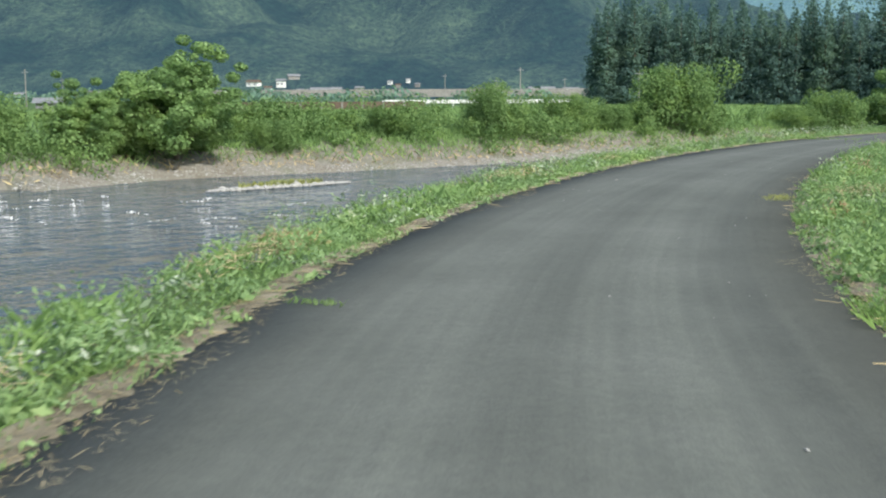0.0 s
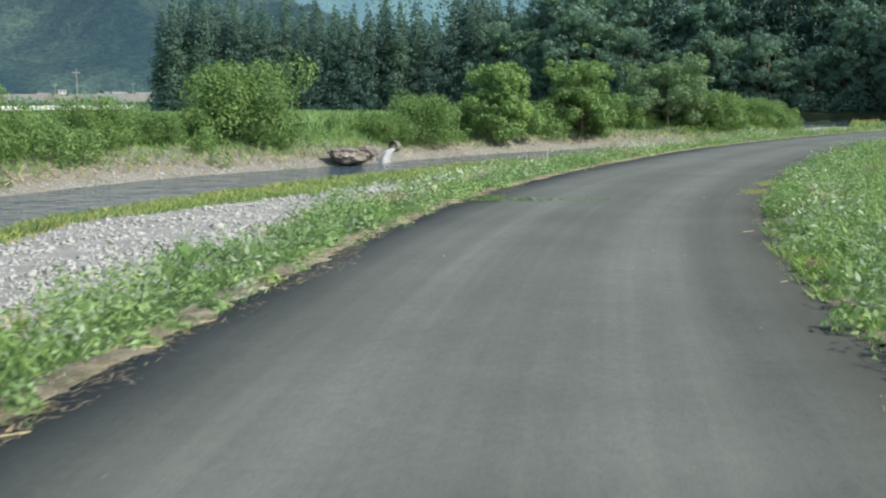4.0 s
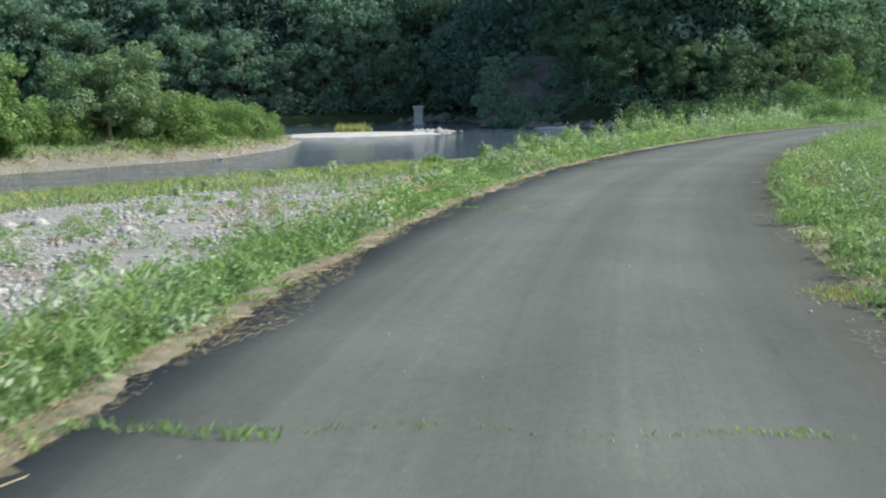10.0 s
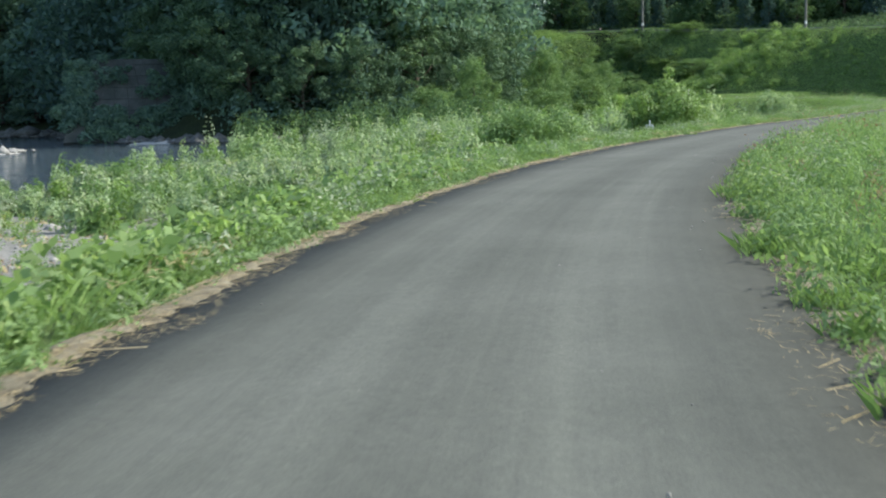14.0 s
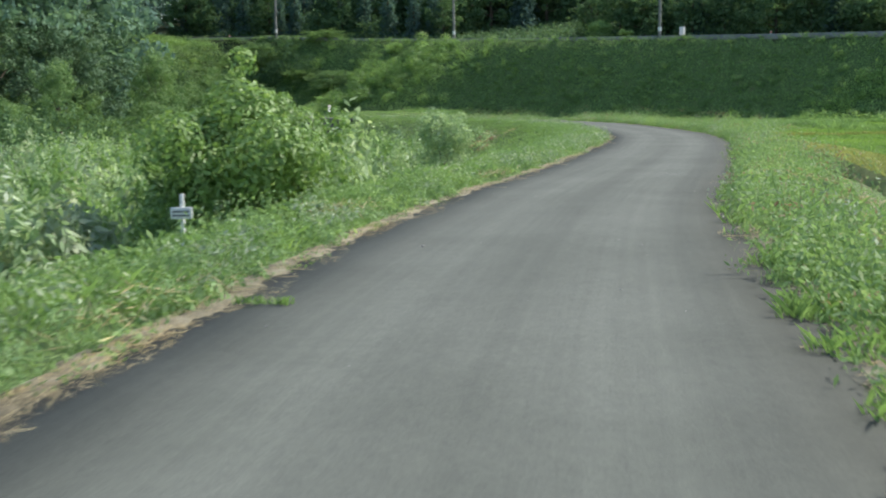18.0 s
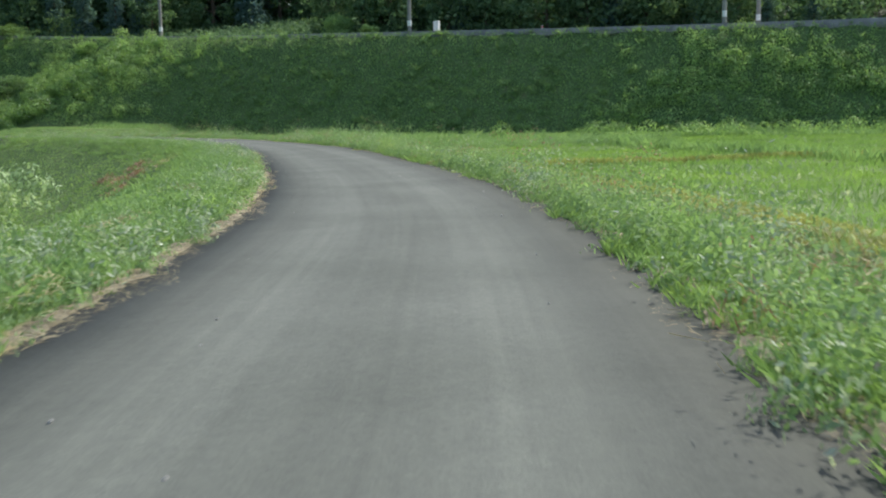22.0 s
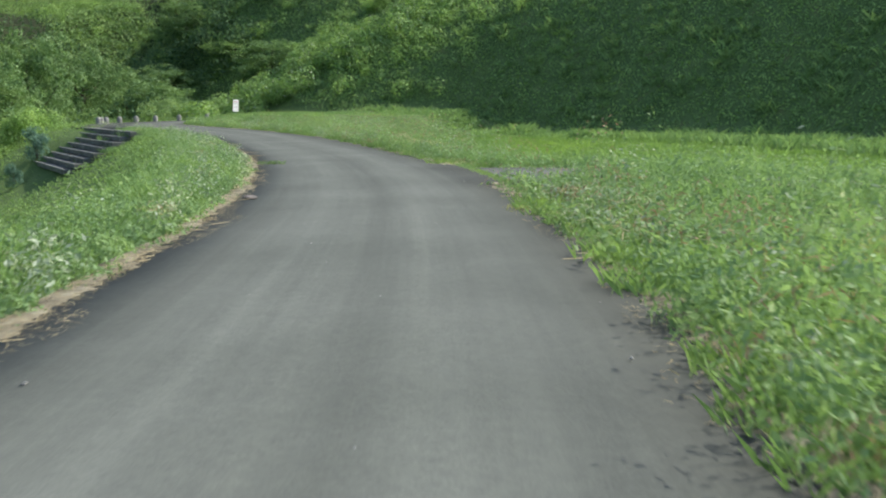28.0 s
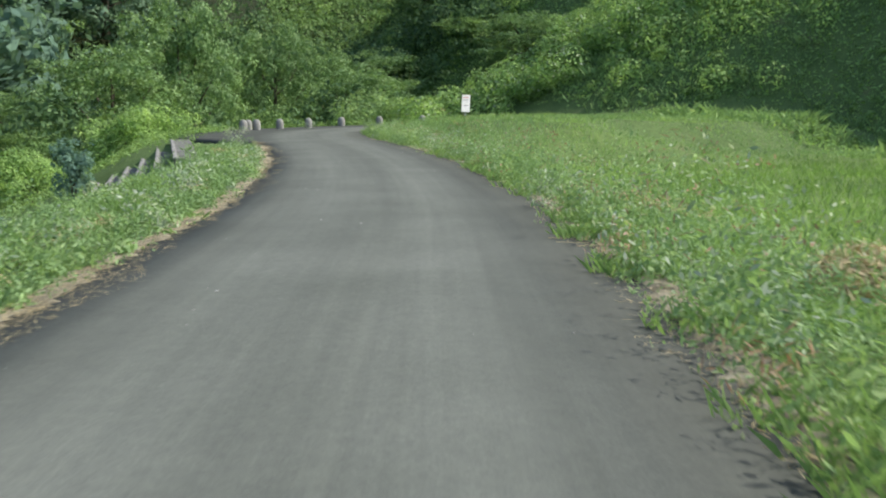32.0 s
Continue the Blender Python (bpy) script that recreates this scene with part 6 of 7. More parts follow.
def thicket():
    """Tall bushes and trees where the road ends below the hill."""
    tall = [broad_tree("thicket_tree", 8.5, 8.0, M_FRESH, 0.115, 15000, "leafy green tree in the thicket below the hill", 51),
            broad_tree("thicket_tree", 7.2, 8.5, M_LOCUST, 0.11, 15000, "fresh green bushy tree in the thicket", 52),
            broad_tree("thicket_tree", 7.6, 7.0, M_FRESH, 0.11, 15000, "round green tree in the thicket", 53)]
    r = np.random.default_rng(8)
    spots = [(222, 113), (216, 117), (209, 117), (203, 116), (197, 116), (190, 117), (184, 115), (178, 117), (172, 119), (166, 121), (227, 118), (213, 124), (205, 124), (196, 124), (187, 124), (178, 126), (232, 124), (222, 126), (228, 108), (235, 114), (226, 120), (232, 119), (237, 127), (220, 120), (241, 121), (243, 112)]
    for k, (x, y) in enumerate(spots):
        plant(tall[k % 3], x + r.uniform(-1, 1), y + r.uniform(-1, 1), r.uniform(0, 360), r.uniform(0.8, 1.05), r.uniform(0.85, 1.1) * (0.55 if x > 214 and y < 118 else (1.3 if y < 122 and x < 214 else 1.0)))
    low = bush_shape("thicket_bush", 3.2, 5.5, M_KUDZU, 0.10, 9000, "low spreading bush at the thicket's edge", 54)
    for x, y, k in ((199, 110.5, 0.8), (193, 109.5, 0.9), (187, 109, 0.8), (181, 110, 0.9), (174, 112, 0.9), (167, 114, 0.9), (205, 111.5, 0.7), (222.5, 108.5, 0.7), (227, 103.5, 0.7), (231, 99.0, 0.7), (160, 113, 0.8), (153, 112, 0.7)):
        plant(low, x, y, r.uniform(0, 360), k, r.uniform(0.7, 0.95))


thicket()


def thicket_undergrowth():
    lobes = []
    for k in range(360):
        x, y = rng.uniform(150, 240), rng.uniform(113, 140)
        w = rng.uniform(0.9, 2.4)
        lobes.append((x, y, at_ground(x, y) + w * rng.uniform(0.3, 1.5), w, w, w))
    for k in range(150):
        x, y = rng.uniform(214, 240), rng.uniform(118, 134)
        w = rng.uniform(1.0, 2.0)
        lobes.append((x, y, at_ground(x, y) + w * rng.uniform(0.2, 1.0), w, w, w))
    p, n = lobes_cloud(lobes, 110000, 0.5)
    q = np.c_[rng.uniform(212, 252, 26000), rng.uniform(116, 138, 26000)]
    p2 = np.c_[q, ground_z(q[:, 0], q[:, 1]) + 0.6 * rng.random(len(q))]
    stuff("hillside_vines", [leaves(p2, np.tile((-0.5, -0.5, 1.0), (len(q), 1)), 0.2, 0.5, 0.6)], M_BUSH, "green vines covering the hillside behind the thicket", "vines")
    stuff("thicket_undergrowth", [leaves(p, n, 0.17, 0.5, 0.6)], M_HILLWOOD, "dense green undergrowth of the thicket", "undergrowth")


thicket_undergrowth()


# ---------- the embankment ----------
def embankment_plants():
    line = spline(TOP_EDGE, 1.0)
    n = 140000
    i = rng.integers(0, len(line) - 1, n)
    t = unit(line[np.minimum(i + 1, len(line) - 1), :2] - line[np.maximum(i - 1, 0), :2])
    o = rng.uniform(-14, 0.5, n)
    q = line[i, :2] + np.c_[-t[:, 1], t[:, 0]] * o[:, None]
    q += rng.normal(0, 0.4, (n, 2))
    z = ground_z(q[:, 0], q[:, 1])
    p = np.c_[q, z + rng.random(n) * 0.3]
    out = np.c_[t[:, 1], -t[:, 0], np.full(n, 2.2)]
    stuff("slope_vines", [leaves(p, unit(out), 0.10, 0.45, 0.6)], M_KUDZU, "green vines and grass covering the embankment", "vines")
    k = rng.random(n) < 0.3
    stuff("slope_grass", [blades(np.c_[q, z][k], 0.42, 0.011, 0.7)], M_FIELD, "tall grass tufts on the embankment", "grass")
    m = 5200
    k = rng.choice(n, m, replace=False)
    k = k[wave(q[k, 0], q[k, 1], 3.0, 4.0) + 0.5 * wave(q[k, 0], q[k, 1], 11.0, 2.0) > 0.05]
    w = rng.uniform(0.2, 0.5, len(k))
    c = np.c_[q, z][k]
    half = rng.random(len(k)) < 0.5
    stuff("slope_tufts", [tufts(c[half], w[half], w[half] * 1.3, 26, 0.016, 0.9)], M_FIELD, "long grass tufts on the embankment face", "grass")
    stuff("slope_herbs", [clumps(c[~half], w[~half], w[~half] * 0.8, 34, 0.10, 0.4, -0.6, 0.5)], M_GRASS, "dark leafy herbs on the embankment face", "weeds")
    lobes = []
    for k in range(900):
        j = int(rng.integers(0, len(line) - 1)) if k % 3 else int(rng.integers(int(len(line) * 0.55), len(line) - 1))
        tt = unit(line[min(j + 1, len(line) - 1), :2] - line[max(j - 1, 0), :2])
        oo = rng.uniform(-13, -2.0)
        c = line[j, :2] + np.array((-tt[1], tt[0])) * oo
        along_y = c[1] + 0.85 * oo
        lit = 0.6 if along_y < 40 or 82 < along_y < 100 else (-0.6 if 46 < along_y < 82 else -0.1)
        if rng.random() > np.clip(0.2 + 0.5 * wave(c[0], c[1], 9.0, 3.0) + lit, 0, 1):
            continue
        if c[0] < 220 and c[1] > 96:
            continue
        for m in range(5):
            w = rng.uniform(0.35, 1.0)
            x, y = c[0] + rng.normal(0, 1.1), c[1] + rng.normal(0, 1.1)
            lobes.append((x, y, at_ground(x, y) + w * rng.uniform(0.1, 0.6), w, w, w))
    p, nn = lobes_cloud(lobes, 240000, 0.35)
    stuff("slope_bushes", [leaves(p, nn, 0.095, 0.5, 0.35)], M_KUDZU, "vine-covered bushes on the embankment", "bushes")


embankment_plants()


def upper_road():
    line = spline(TOP_EDGE, 1.5)
    t = unit(np.gradient(line[:, :2], axis=0))
    nrm = np.c_[-t[:, 1], t[:, 0]]
    cols = []
    for o, z in ((0.5, -0.3), (0.5, 0.42), (0.75, 0.42), (0.76, 0.12), (5.5, 0.14), (5.5, -0.2)):
        cols.append(np.c_[line[:, :2] + nrm * o, line[:, 2] + z])
    n = len(line)
    f = np.vstack([np.stack([k * n + np.arange(n - 1), k * n + np.arange(1, n), (k + 1) * n + np.arange(1, n), (k + 1) * n + np.arange(n - 1)], 1) for k in range(5)])
    put("upper_road", mesh_of("upper_road", np.vstack(cols), f), M_CONCRETE, None, "concrete-edged road along the top of the embankment", "road", "", "structure")
    # wood behind it
    r = np.random.default_rng(12)
    trees = [cedar("hill_cedar", 19, 8, 2400, "dark cedar on the hill behind the upper road", 61), broad_tree("hill_tree", 15, 12, M_HILLWOOD, 0.4, 3400, "dark tree on the hill behind the upper road", 62)]
    for row in range(8):
        for k in np.arange(0, n, 3.0 if row else 2.4):
            j = int(k)
            q = line[j, :2] + nrm[j] * (10.5 + 7.0 * row + r.uniform(-1.5, 1.5)) + t[j] * r.uniform(-1.5, 1.5)
            if row < 5 and 73 - 6.3 * row < q[1] < 94 - 5.6 * row and q[0] < 285:
                continue
            grow = (0.70, 0.92, 1.05, 1.15, 1.2, 1.0, 1.0, 1.0)[row] * r.uniform(0.9, 1.1) * (0.5 if q[1] < 34 else 1.0)
            plant(trees[int(r.random() < 0.5)], q[0], q[1], r.uniform(0, 360), grow, r.uniform(0.95, 1.1))


upper_road()


def foot_shrubs():
    """Kudzu-covered shrubs where the bend meets the hill, some with pale undersides showing."""
    lobes = []
    for k in range(150):
        t = rng.random()
        x, y = 219 + 9 * t + rng.normal(0, 1.6), 110 - 19 * t + rng.normal(0, 1.6)
        w = rng.uniform(0.5, 1.3)
        lobes.append((x, y, at_ground(x, y) + w * rng.uniform(0.2, 1.0), w, w, w * 0.8))
    p, n = lobes_cloud(lobes, 42000, 0.4)
    k = rng.random(len(p)) < 0.08
    stuff("foot_shrubs", [leaves(p[~k], n[~k], 0.10, 0.5, 0.35)], M_KUDZU, "vine-covered shrubs at the foot of the hill", "shrubs")
    stuff("pale_vines", [leaves(p[k], n[k], 0.10, 0.5, 0.35)], M_PALE, "pale leaf undersides among the vines", "vines")


foot_shrubs()


def hill_undergrowth():
    line = spline(TOP_EDGE, 1.5)
    t = unit(np.gradient(line[:, :2], axis=0))
    lobes = []
    for k in range(620):
        j = int(rng.integers(0, len(line)))
        q = line[j, :2] + np.array((-t[j, 1], t[j, 0])) * rng.uniform(8.0, 24)
        if 66 < q[1] < 100 and q[0] < 256:
            continue
        w = rng.uniform(0.9, 2.6)
        lobes.append((q[0], q[1], float(ground_z(q[:1], q[1:])[0]) + w * rng.uniform(0.2, 1.4), w, w, w))
    p, n = lobes_cloud(lobes, 70000, 0.5)
    stuff("hill_undergrowth", [leaves(p, n, 0.26, 0.5, 0.7)], M_HILLWOOD, "dark shrubs under the trees of the hill", "undergrowth")
    q = np.c_[rng.uniform(224, 285, 52000), rng.uniform(64, 150, 52000)]
    k = side(TOP_EDGE, q[:, 0], q[:, 1]) > 6.5
    q = q[k]
    p = np.c_[q, ground_z(q[:, 0], q[:, 1]) + 0.9 * rng.random(len(q)) ** 2]
    stuff("hill_vines", [leaves(p, np.tile((-0.4, -0.2, 1.0), (len(q), 1)), 0.24, 0.5, 0.7)], M_HILLWOOD, "dark green vines on the open hillside above the upper road", "vines")
    light = bush_shape("hill_bush", 2.6, 4.2, M_KUDZU, 0.13, 5000, "light green bush beside the upper road", 71)
    plant(light, 222.0, 70.0, 0, 1.0, 1.0)
    plant(light, 218.2, 66.8, 100, 0.6, 0.9)


hill_undergrowth()


def utility_pole(x, y, z, first=None):
    if first is not None:
        return copy_thing(first, pose(x, y, z))
    root = empty("utility_pole", x, y, z, "grey concrete utility pole beside the upper road", "pole", "poles on the embankment")
    put("shaft", mesh_of("shaft", *tube([(0, 0, -1.0), (0, 0, 5), (0, 0, 11)], [0.2, 0.17, 0.12], 12)), M_CONCRETE, root, flat=False)
    bm = bmesh.new()
    bmesh.ops.create_cone(bm, cap_ends=True, segments=12, radius1=0.205, radius2=0.2, depth=0.5, matrix=pose(0, 0, 1.6))
    part("band", bm, M_WHITE, root, "white reflective band")
    bm = bmesh.new()
    box_mesh(bm, (2.0, 0.1, 0.1), pose(0, 0, 10.2), 0.01)
    part("crossarm", bm, M_STEEL, root, "galvanised crossarm")
    for k in (-0.8, 0.0, 0.8):
        bm = bmesh.new()
        bmesh.ops.create_cone(bm, cap_ends=True, segments=8, radius1=0.05, radius2=0.035, depth=0.2, matrix=pose(k, 0, 10.35))
        part("insulator", bm, M_WHITE, root, "white insulator")
    return root


first_pole = utility_pole(245.6, 120.8, 11.3)
for x, y, z in ((229.6, 90.3, 9.4), (209.1, 62.7, 8.0), (192.0, 37.2, 7.0), (195.3, 33.4, 6.9), (178.0, 9.0, 6.6)):
    utility_pole(x, y, z, first_pole)


def roadside_box():
    root = empty("control_box", 209.9, 60.1, 8.35, "white metal control box on a post by the upper road", "box", turn=58)
    bm = bmesh.new()
    box_mesh(bm, (0.55, 0.4, 0.95), pose(0, 0, 1.0), 0.03)
    part("cabinet", bm, M_WHITE, root)
    bm = bmesh.new()
    box_mesh(bm, (0.12, 0.12, 0.7), pose(0, 0, 0.25), 0.01)
    part("post", bm, M_STEEL, root, "steel post")


roadside_box()


def marker_post(x, y, z):
    root = empty("marker_post", x, y, z, "short white marker post by the upper road", "post")
    bm = bmesh.new()
    bmesh.ops.create_cone(bm, cap_ends=True, segments=10, radius1=0.09, radius2=0.08, depth=0.9, matrix=pose(0, 0, 0.4))
    part("post", bm, M_WHITE, root)
    bm = bmesh.new()
    bmesh.ops.create_cone(bm, cap_ends=True, segments=10, radius1=0.1, radius2=0.1, depth=0.12, matrix=pose(0, 0, 0.72))
    part("reflector", bm, M_RED, root, "red reflector band")


marker_post(203.6, 50.7, 7.9)
marker_post(258.5, 133.0, 12.5)


# ---------- the road's end ----------
def bollards():
    first = None
    for x, y in ((200.6, 106.2), (200.9, 106.2), (201.3, 106.1), (202.8, 106.1), (204.9, 106.2), (207.5, 106.3), (210.3, 106.1), (213.2, 105.5)):
        if first:
            copy_thing(first, pose(x, y, ROAD_Z - 0.14, 0, 0, x * 40))
            continue
        first = empty("stone_bollard", x, y, ROAD_Z - 0.14, "weathered grey stone bollard with a rounded top", "bollard", "bollards at the bend")
        bm = bmesh.new()
        ring = []
        for r, z in ((0.15, -0.15), (0.165, 0.38), (0.15, 0.47), (0.11, 0.54), (0.05, 0.575)):
            ring.append([bm.verts.new((r * math.cos(a), r * math.sin(a), z)) for a in np.linspace(0, 2 * math.pi, 14, endpoint=False)])
        for a, b in zip(ring, ring[1:]):
            for j in range(14):
                bm.faces.new((a[j], a[(j + 1) % 14], b[(j + 1) % 14], b[j]))
        bm.faces.new(ring[-1])
        part("shaft", bm, M_CONCRETE, first)
        bm = bmesh.new()
        bmesh.ops.create_cone(bm, cap_ends=True, segments=14, radius1=0.2, radius2=0.19, depth=0.12, matrix=pose(0, 0, 0.02))
        part("foot", bm, M_DARKCONC, first, "darker mossy foot")


bollards()


def notice_sign():
    root = empty("notice_sign", 215.7, 104.5, ROAD_Z - 0.06, "white notice board on a thin steel post", "sign", turn=-24)
    put("post", mesh_of("post", *tube([(0, 0.03, -0.4), (0.01, 0.03, 0.6), (0.06, 0.03, 1.5)], [0.03, 0.03, 0.03], 10)), M_STEEL, root, "leaning steel post", flat=False)
    bm = bmesh.new()
    box_mesh(bm, (0.52, 0.02, 0.84), pose(0.03, 0, 1.05, 0, 4, 0), 0.006)
    board = part("board", bm, M_WHITE, root)
    for k, (z, w, mat) in enumerate(((1.34, 0.34, M_RED), (1.22, 0.30, M_GREYPRINT), (0.95, 0.3, M_GREYPRINT))):
        bm = bmesh.new()
        box_mesh(bm, (w, 0.006, 0.028), pose(0.03, -0.014, z))
        part("print_bar", bm, mat, board, "printed line")


notice_sign()


def small_plate():
    root = empty("boundary_plate", 80.9, 69.72, -0.66, "small white plate on a short post in the weeds", "sign", turn=-80)
    bm = bmesh.new()
    box_mesh(bm, (0.045, 0.045, 1.0), pose(0, 0.05, 0.4), 0.006)
    part("post", bm, M_WHITE, root)
    bm = bmesh.new()
    box_mesh(bm, (0.25, 0.03, 0.14), pose(0, 0, 0.68), 0.008)
    plate = part("plate", bm, M_WHITE, root)
    for k in range(2):
        bm = bmesh.new()
        box_mesh(bm, (0.19, 0.006, 0.022), pose(0, -0.018, 0.70 - 0.045 * k))
        part("print_bar", bm, M_GREYPRINT, plate, "printed line")


small_plate()


def stepped_wall():
    """Rows of concrete blocks stepping down the levee's river face."""
    root = empty("stepped_revetment", 182.8, 92.9, 0.0, "dark concrete blocks stepping down the levee slope", "retaining wall", turn=43)
    bm = bmesh.new()
    box_mesh(bm, (0.92, 0.55, 0.21), Matrix.Identity(4), 0.025)
    me = bpy.data.meshes.new("block")
    bm.to_mesh(me)
    bm.free()
    me.materials.append(M_DARKCONC)
    bm = bmesh.new()
    box_mesh(bm, (0.94, 0.09, 0.05), Matrix.Identity(4), 0.01)
    lip = bpy.data.meshes.new("ledge")
    bm.to_mesh(lip)
    bm.free()
    lip.materials.append(M_CONCRETE)
    for row in range(8):
        for k in range(12):
            x, y, z = 0.5 + 0.95 * k + 0.3 * (row % 2), 0.15 + 0.40 * row, -0.12 - 0.215 * row
            ob = new("block", me)
            ob.parent = root
            ob.matrix_basis = pose(x, y, z + rng.uniform(-0.015, 0.015), 0, rng.uniform(-1.5, 1.5), rng.uniform(-2, 2))
            ob = new("ledge", lip)
            ob.parent = root
            ob.matrix_basis = pose(x, y + 0.245, z + 0.10, 0, 0, rng.uniform(-2, 2))


stepped_wall()


# ---------- small things on and beside the road ----------
def crack_grass(s0, d0, d1, n, tall):
    d = rng.uniform(d0, d1, n)
    s = s0 + 0.05 * np.sin(d * 5) + rng.normal(0, 0.03, n)
    x, y = road_point(s, d)
    return blades(np.stack([x, y, np.full(n, ROAD_Z + 0.02)], 1), tall, 0.005, 0.9)


sets = [crack_grass(36.6, 0.0, 1.6, 180, 0.05), crack_grass(36.4, 1.3, 1.8, 90, 0.07), crack_grass(57.7, -1.2, 1.2, 220, 0.022), crack_grass(57.6, 0.9, 1.8, 110, 0.045), crack_grass(66.4, 0.4, 1.7, 120, 0.03),
        crack_grass(73.2, 0.1, 1.5, 170, 0.028), crack_grass(73.2, -1.3, -0.9, 40, 0.025), crack_grass(109.6, 1.35, 1.75, 110, 0.05), crack_grass(6.9, 1.3, 1.7, 60, 0.04), crack_grass(196.3, 1.2, 1.75, 90, 0.07)]
stuff("crack_grass", sets, M_GRASS, "short grass growing from cracks across the road", "grass")


def seam_moss():
    """The moss and yellow grass in the seam where the side road joins."""
    n = 1900
    s = rng.uniform(190.3, 195.0, n)
    d = -2.1 + rng.normal(0, 0.06, n)
    x, y = road_point(s, d)
    stuff("seam_grass", [blades(np.stack([x, y, np.full(n, ROAD_Z)], 1), 0.03, 0.003, 0.8)], M_FIELD, "short grass in the seam of the side road", "grass")
    sets = []
    for s0, d0, w in ((15.6, -1.62, 0.5), (38.6, -1.65, 0.5), (61.0, -1.72, 0.4), (75.5, -1.75, 0.5), (170.0, -1.6, 0.5), (186.0, -1.7, 0.5), (40.3, -1.7, 0.5)):
        m = 420
        s, d = s0 + rng.normal(0, w * 0.5, m), d0 + rng.normal(0, 0.1, m)
        x, y = road_point(s, d)
        sets.append(blades(np.stack([x, y, np.full(m, ROAD_Z + 0.01)], 1), 0.022, 0.004, 1.0))
    stuff("moss_patches", sets, M_BUND, "yellow-green moss patches on the road's edge", "moss")


seam_moss()


def road_litter():
    n = 420
    s, d = rng.uniform(2, 245, n), rng.uniform(-1.6, 1.6, n)
    x, y = road_point(s, d)
    p = np.stack([x, y, np.full(n, ROAD_Z + 0.026)], 1)
    stuff("road_chips", [pebbles(p, 0.008)], M_STONE, "pale stone chips on the asphalt", "chips")


road_litter()


def hay_heap(x, y, size, label):
    n = int(3200 * size)
    p, nn = lobes_cloud([(x, y, at_ground(x, y) + 0.30 * size, 0.7 * size, 0.5 * size, 0.3 * size), (x + 0.3, y + 0.2, at_ground(x, y) + 0.1, 0.4 * size, 0.4 * size, 0.22 * size)], n, 0.7)
    put("hay_heap", mesh_of("hay_heap", *leaves(p, nn, 0.11, 0.06, 0.6)), M_STRAW, None, label, "hay", "", "stuff")


x, y = road_point(208.4, -3.5)
hay_heap(float(x), float(y), 0.8, "heap of dry cut grass beside the road")
x, y = road_point(139.0, -3.6)
hay_heap(float(x), float(y), 0.9, "small heap of withered grass on the verge")
x, y = road_point(10.5, 3.0)
hay_heap(float(x), float(y), 0.35, "dry mown grass lying on the river verge")
for s0, d0, size in ((147.0, -3.3, 0.7), (149.5, -3.9, 0.9), (156.0, -3.0, 0.6), (163.5, -3.6, 0.8), (172.0, -3.8, 0.7), (180.5, -3.6, 0.8), (200.5, -3.9, 0.7), (121.5, -3.2, 0.6), (113.0, -3.0, 0.5), (128.0, -2.8, 0.5)):
    x, y = road_point(s0, d0)
    hay_heap(float(x), float(y), size * 0.8, "withered brown heap of cut weeds on the verge")


def dry_streaks():
    sets = []
    for s0, d0 in ((178.0, 5.6), (180.0, 6.2), (182.5, 5.2), (184.0, 6.4), (175.5, 6.3)):
        m = 260
        s, d = s0 + rng.normal(0, 0.6, m), d0 + rng.normal(0, 0.2, m)
        x, y = road_point(s, d)
        sets.append(leaves(np.stack([x, y, ground_z(x, y, s, d) + 0.1 + 0.15 * rng.random(m)], 1), np.tile(UP, (m, 1)), 0.10, 0.14, 0.6))
    stuff("dry_streaks", sets, M_SEED, "dry brown grass streaks on the levee slope", "straw")


dry_streaks()

def straw_patch(s0, d0, long, wide, n, high):
    """Cut grass that has dried where it fell."""
    s, d = s0 + rng.normal(0, long, n), d0 + rng.normal(0, wide, n)
    x, y = road_point(s, d)
    p = np.stack([x, y, ground_z(x, y, s, d) + high * (0.7 + 0.5 * rng.random(n))], 1)
    return leaves(p, np.tile(UP, (n, 1)), 0.10, 0.05, 0.35)


stuff("cut_grass", [straw_patch(18.2, 2.7, 0.6, 0.22, 500, 0.16), straw_patch(20.5, 3.0, 0.5, 0.2, 260, 0.18), straw_patch(15.5, -2.6, 0.4, 0.2, 260, 0.2), straw_patch(77.5, -2.1, 0.5, 0.2, 420, 0.16), straw_patch(66.0, 3.2, 1.2, 0.4, 420, 0.2), straw_patch(78.0, 4.6, 1.6, 0.7, 700, 0.15), straw_patch(74.5, 3.0, 0.6, 0.3, 300, 0.12), straw_patch(205.5, -3.2, 0.8, 0.3, 420, 0.28), straw_patch(202.0, -3.0, 0.5, 0.3, 300, 0.28),
                    straw_patch(36.0, 2.6, 0.6, 0.2, 220, 0.16), straw_patch(48.0, 2.9, 0.5, 0.3, 240, 0.18), straw_patch(181.3, 5.0, 1.0, 0.3, 420, 0.2), straw_patch(176.5, 4.6, 0.7, 0.25, 260, 0.2), straw_patch(186.0, -5.5, 0.7, 0.5, 420, 0.25),
                    straw_patch(139.0, -3.6, 0.6, 0.3, 300, 0.3), straw_patch(196.6, -2.5, 0.6, 0.25, 420, 0.1), straw_patch(214.0, -3.4, 0.9, 0.4, 360, 0.2), straw_patch(185.0, -3.4, 1.0, 0.4, 380, 0.28)],
      M_STRAW, "withered cut grass lying on the verges", "straw")

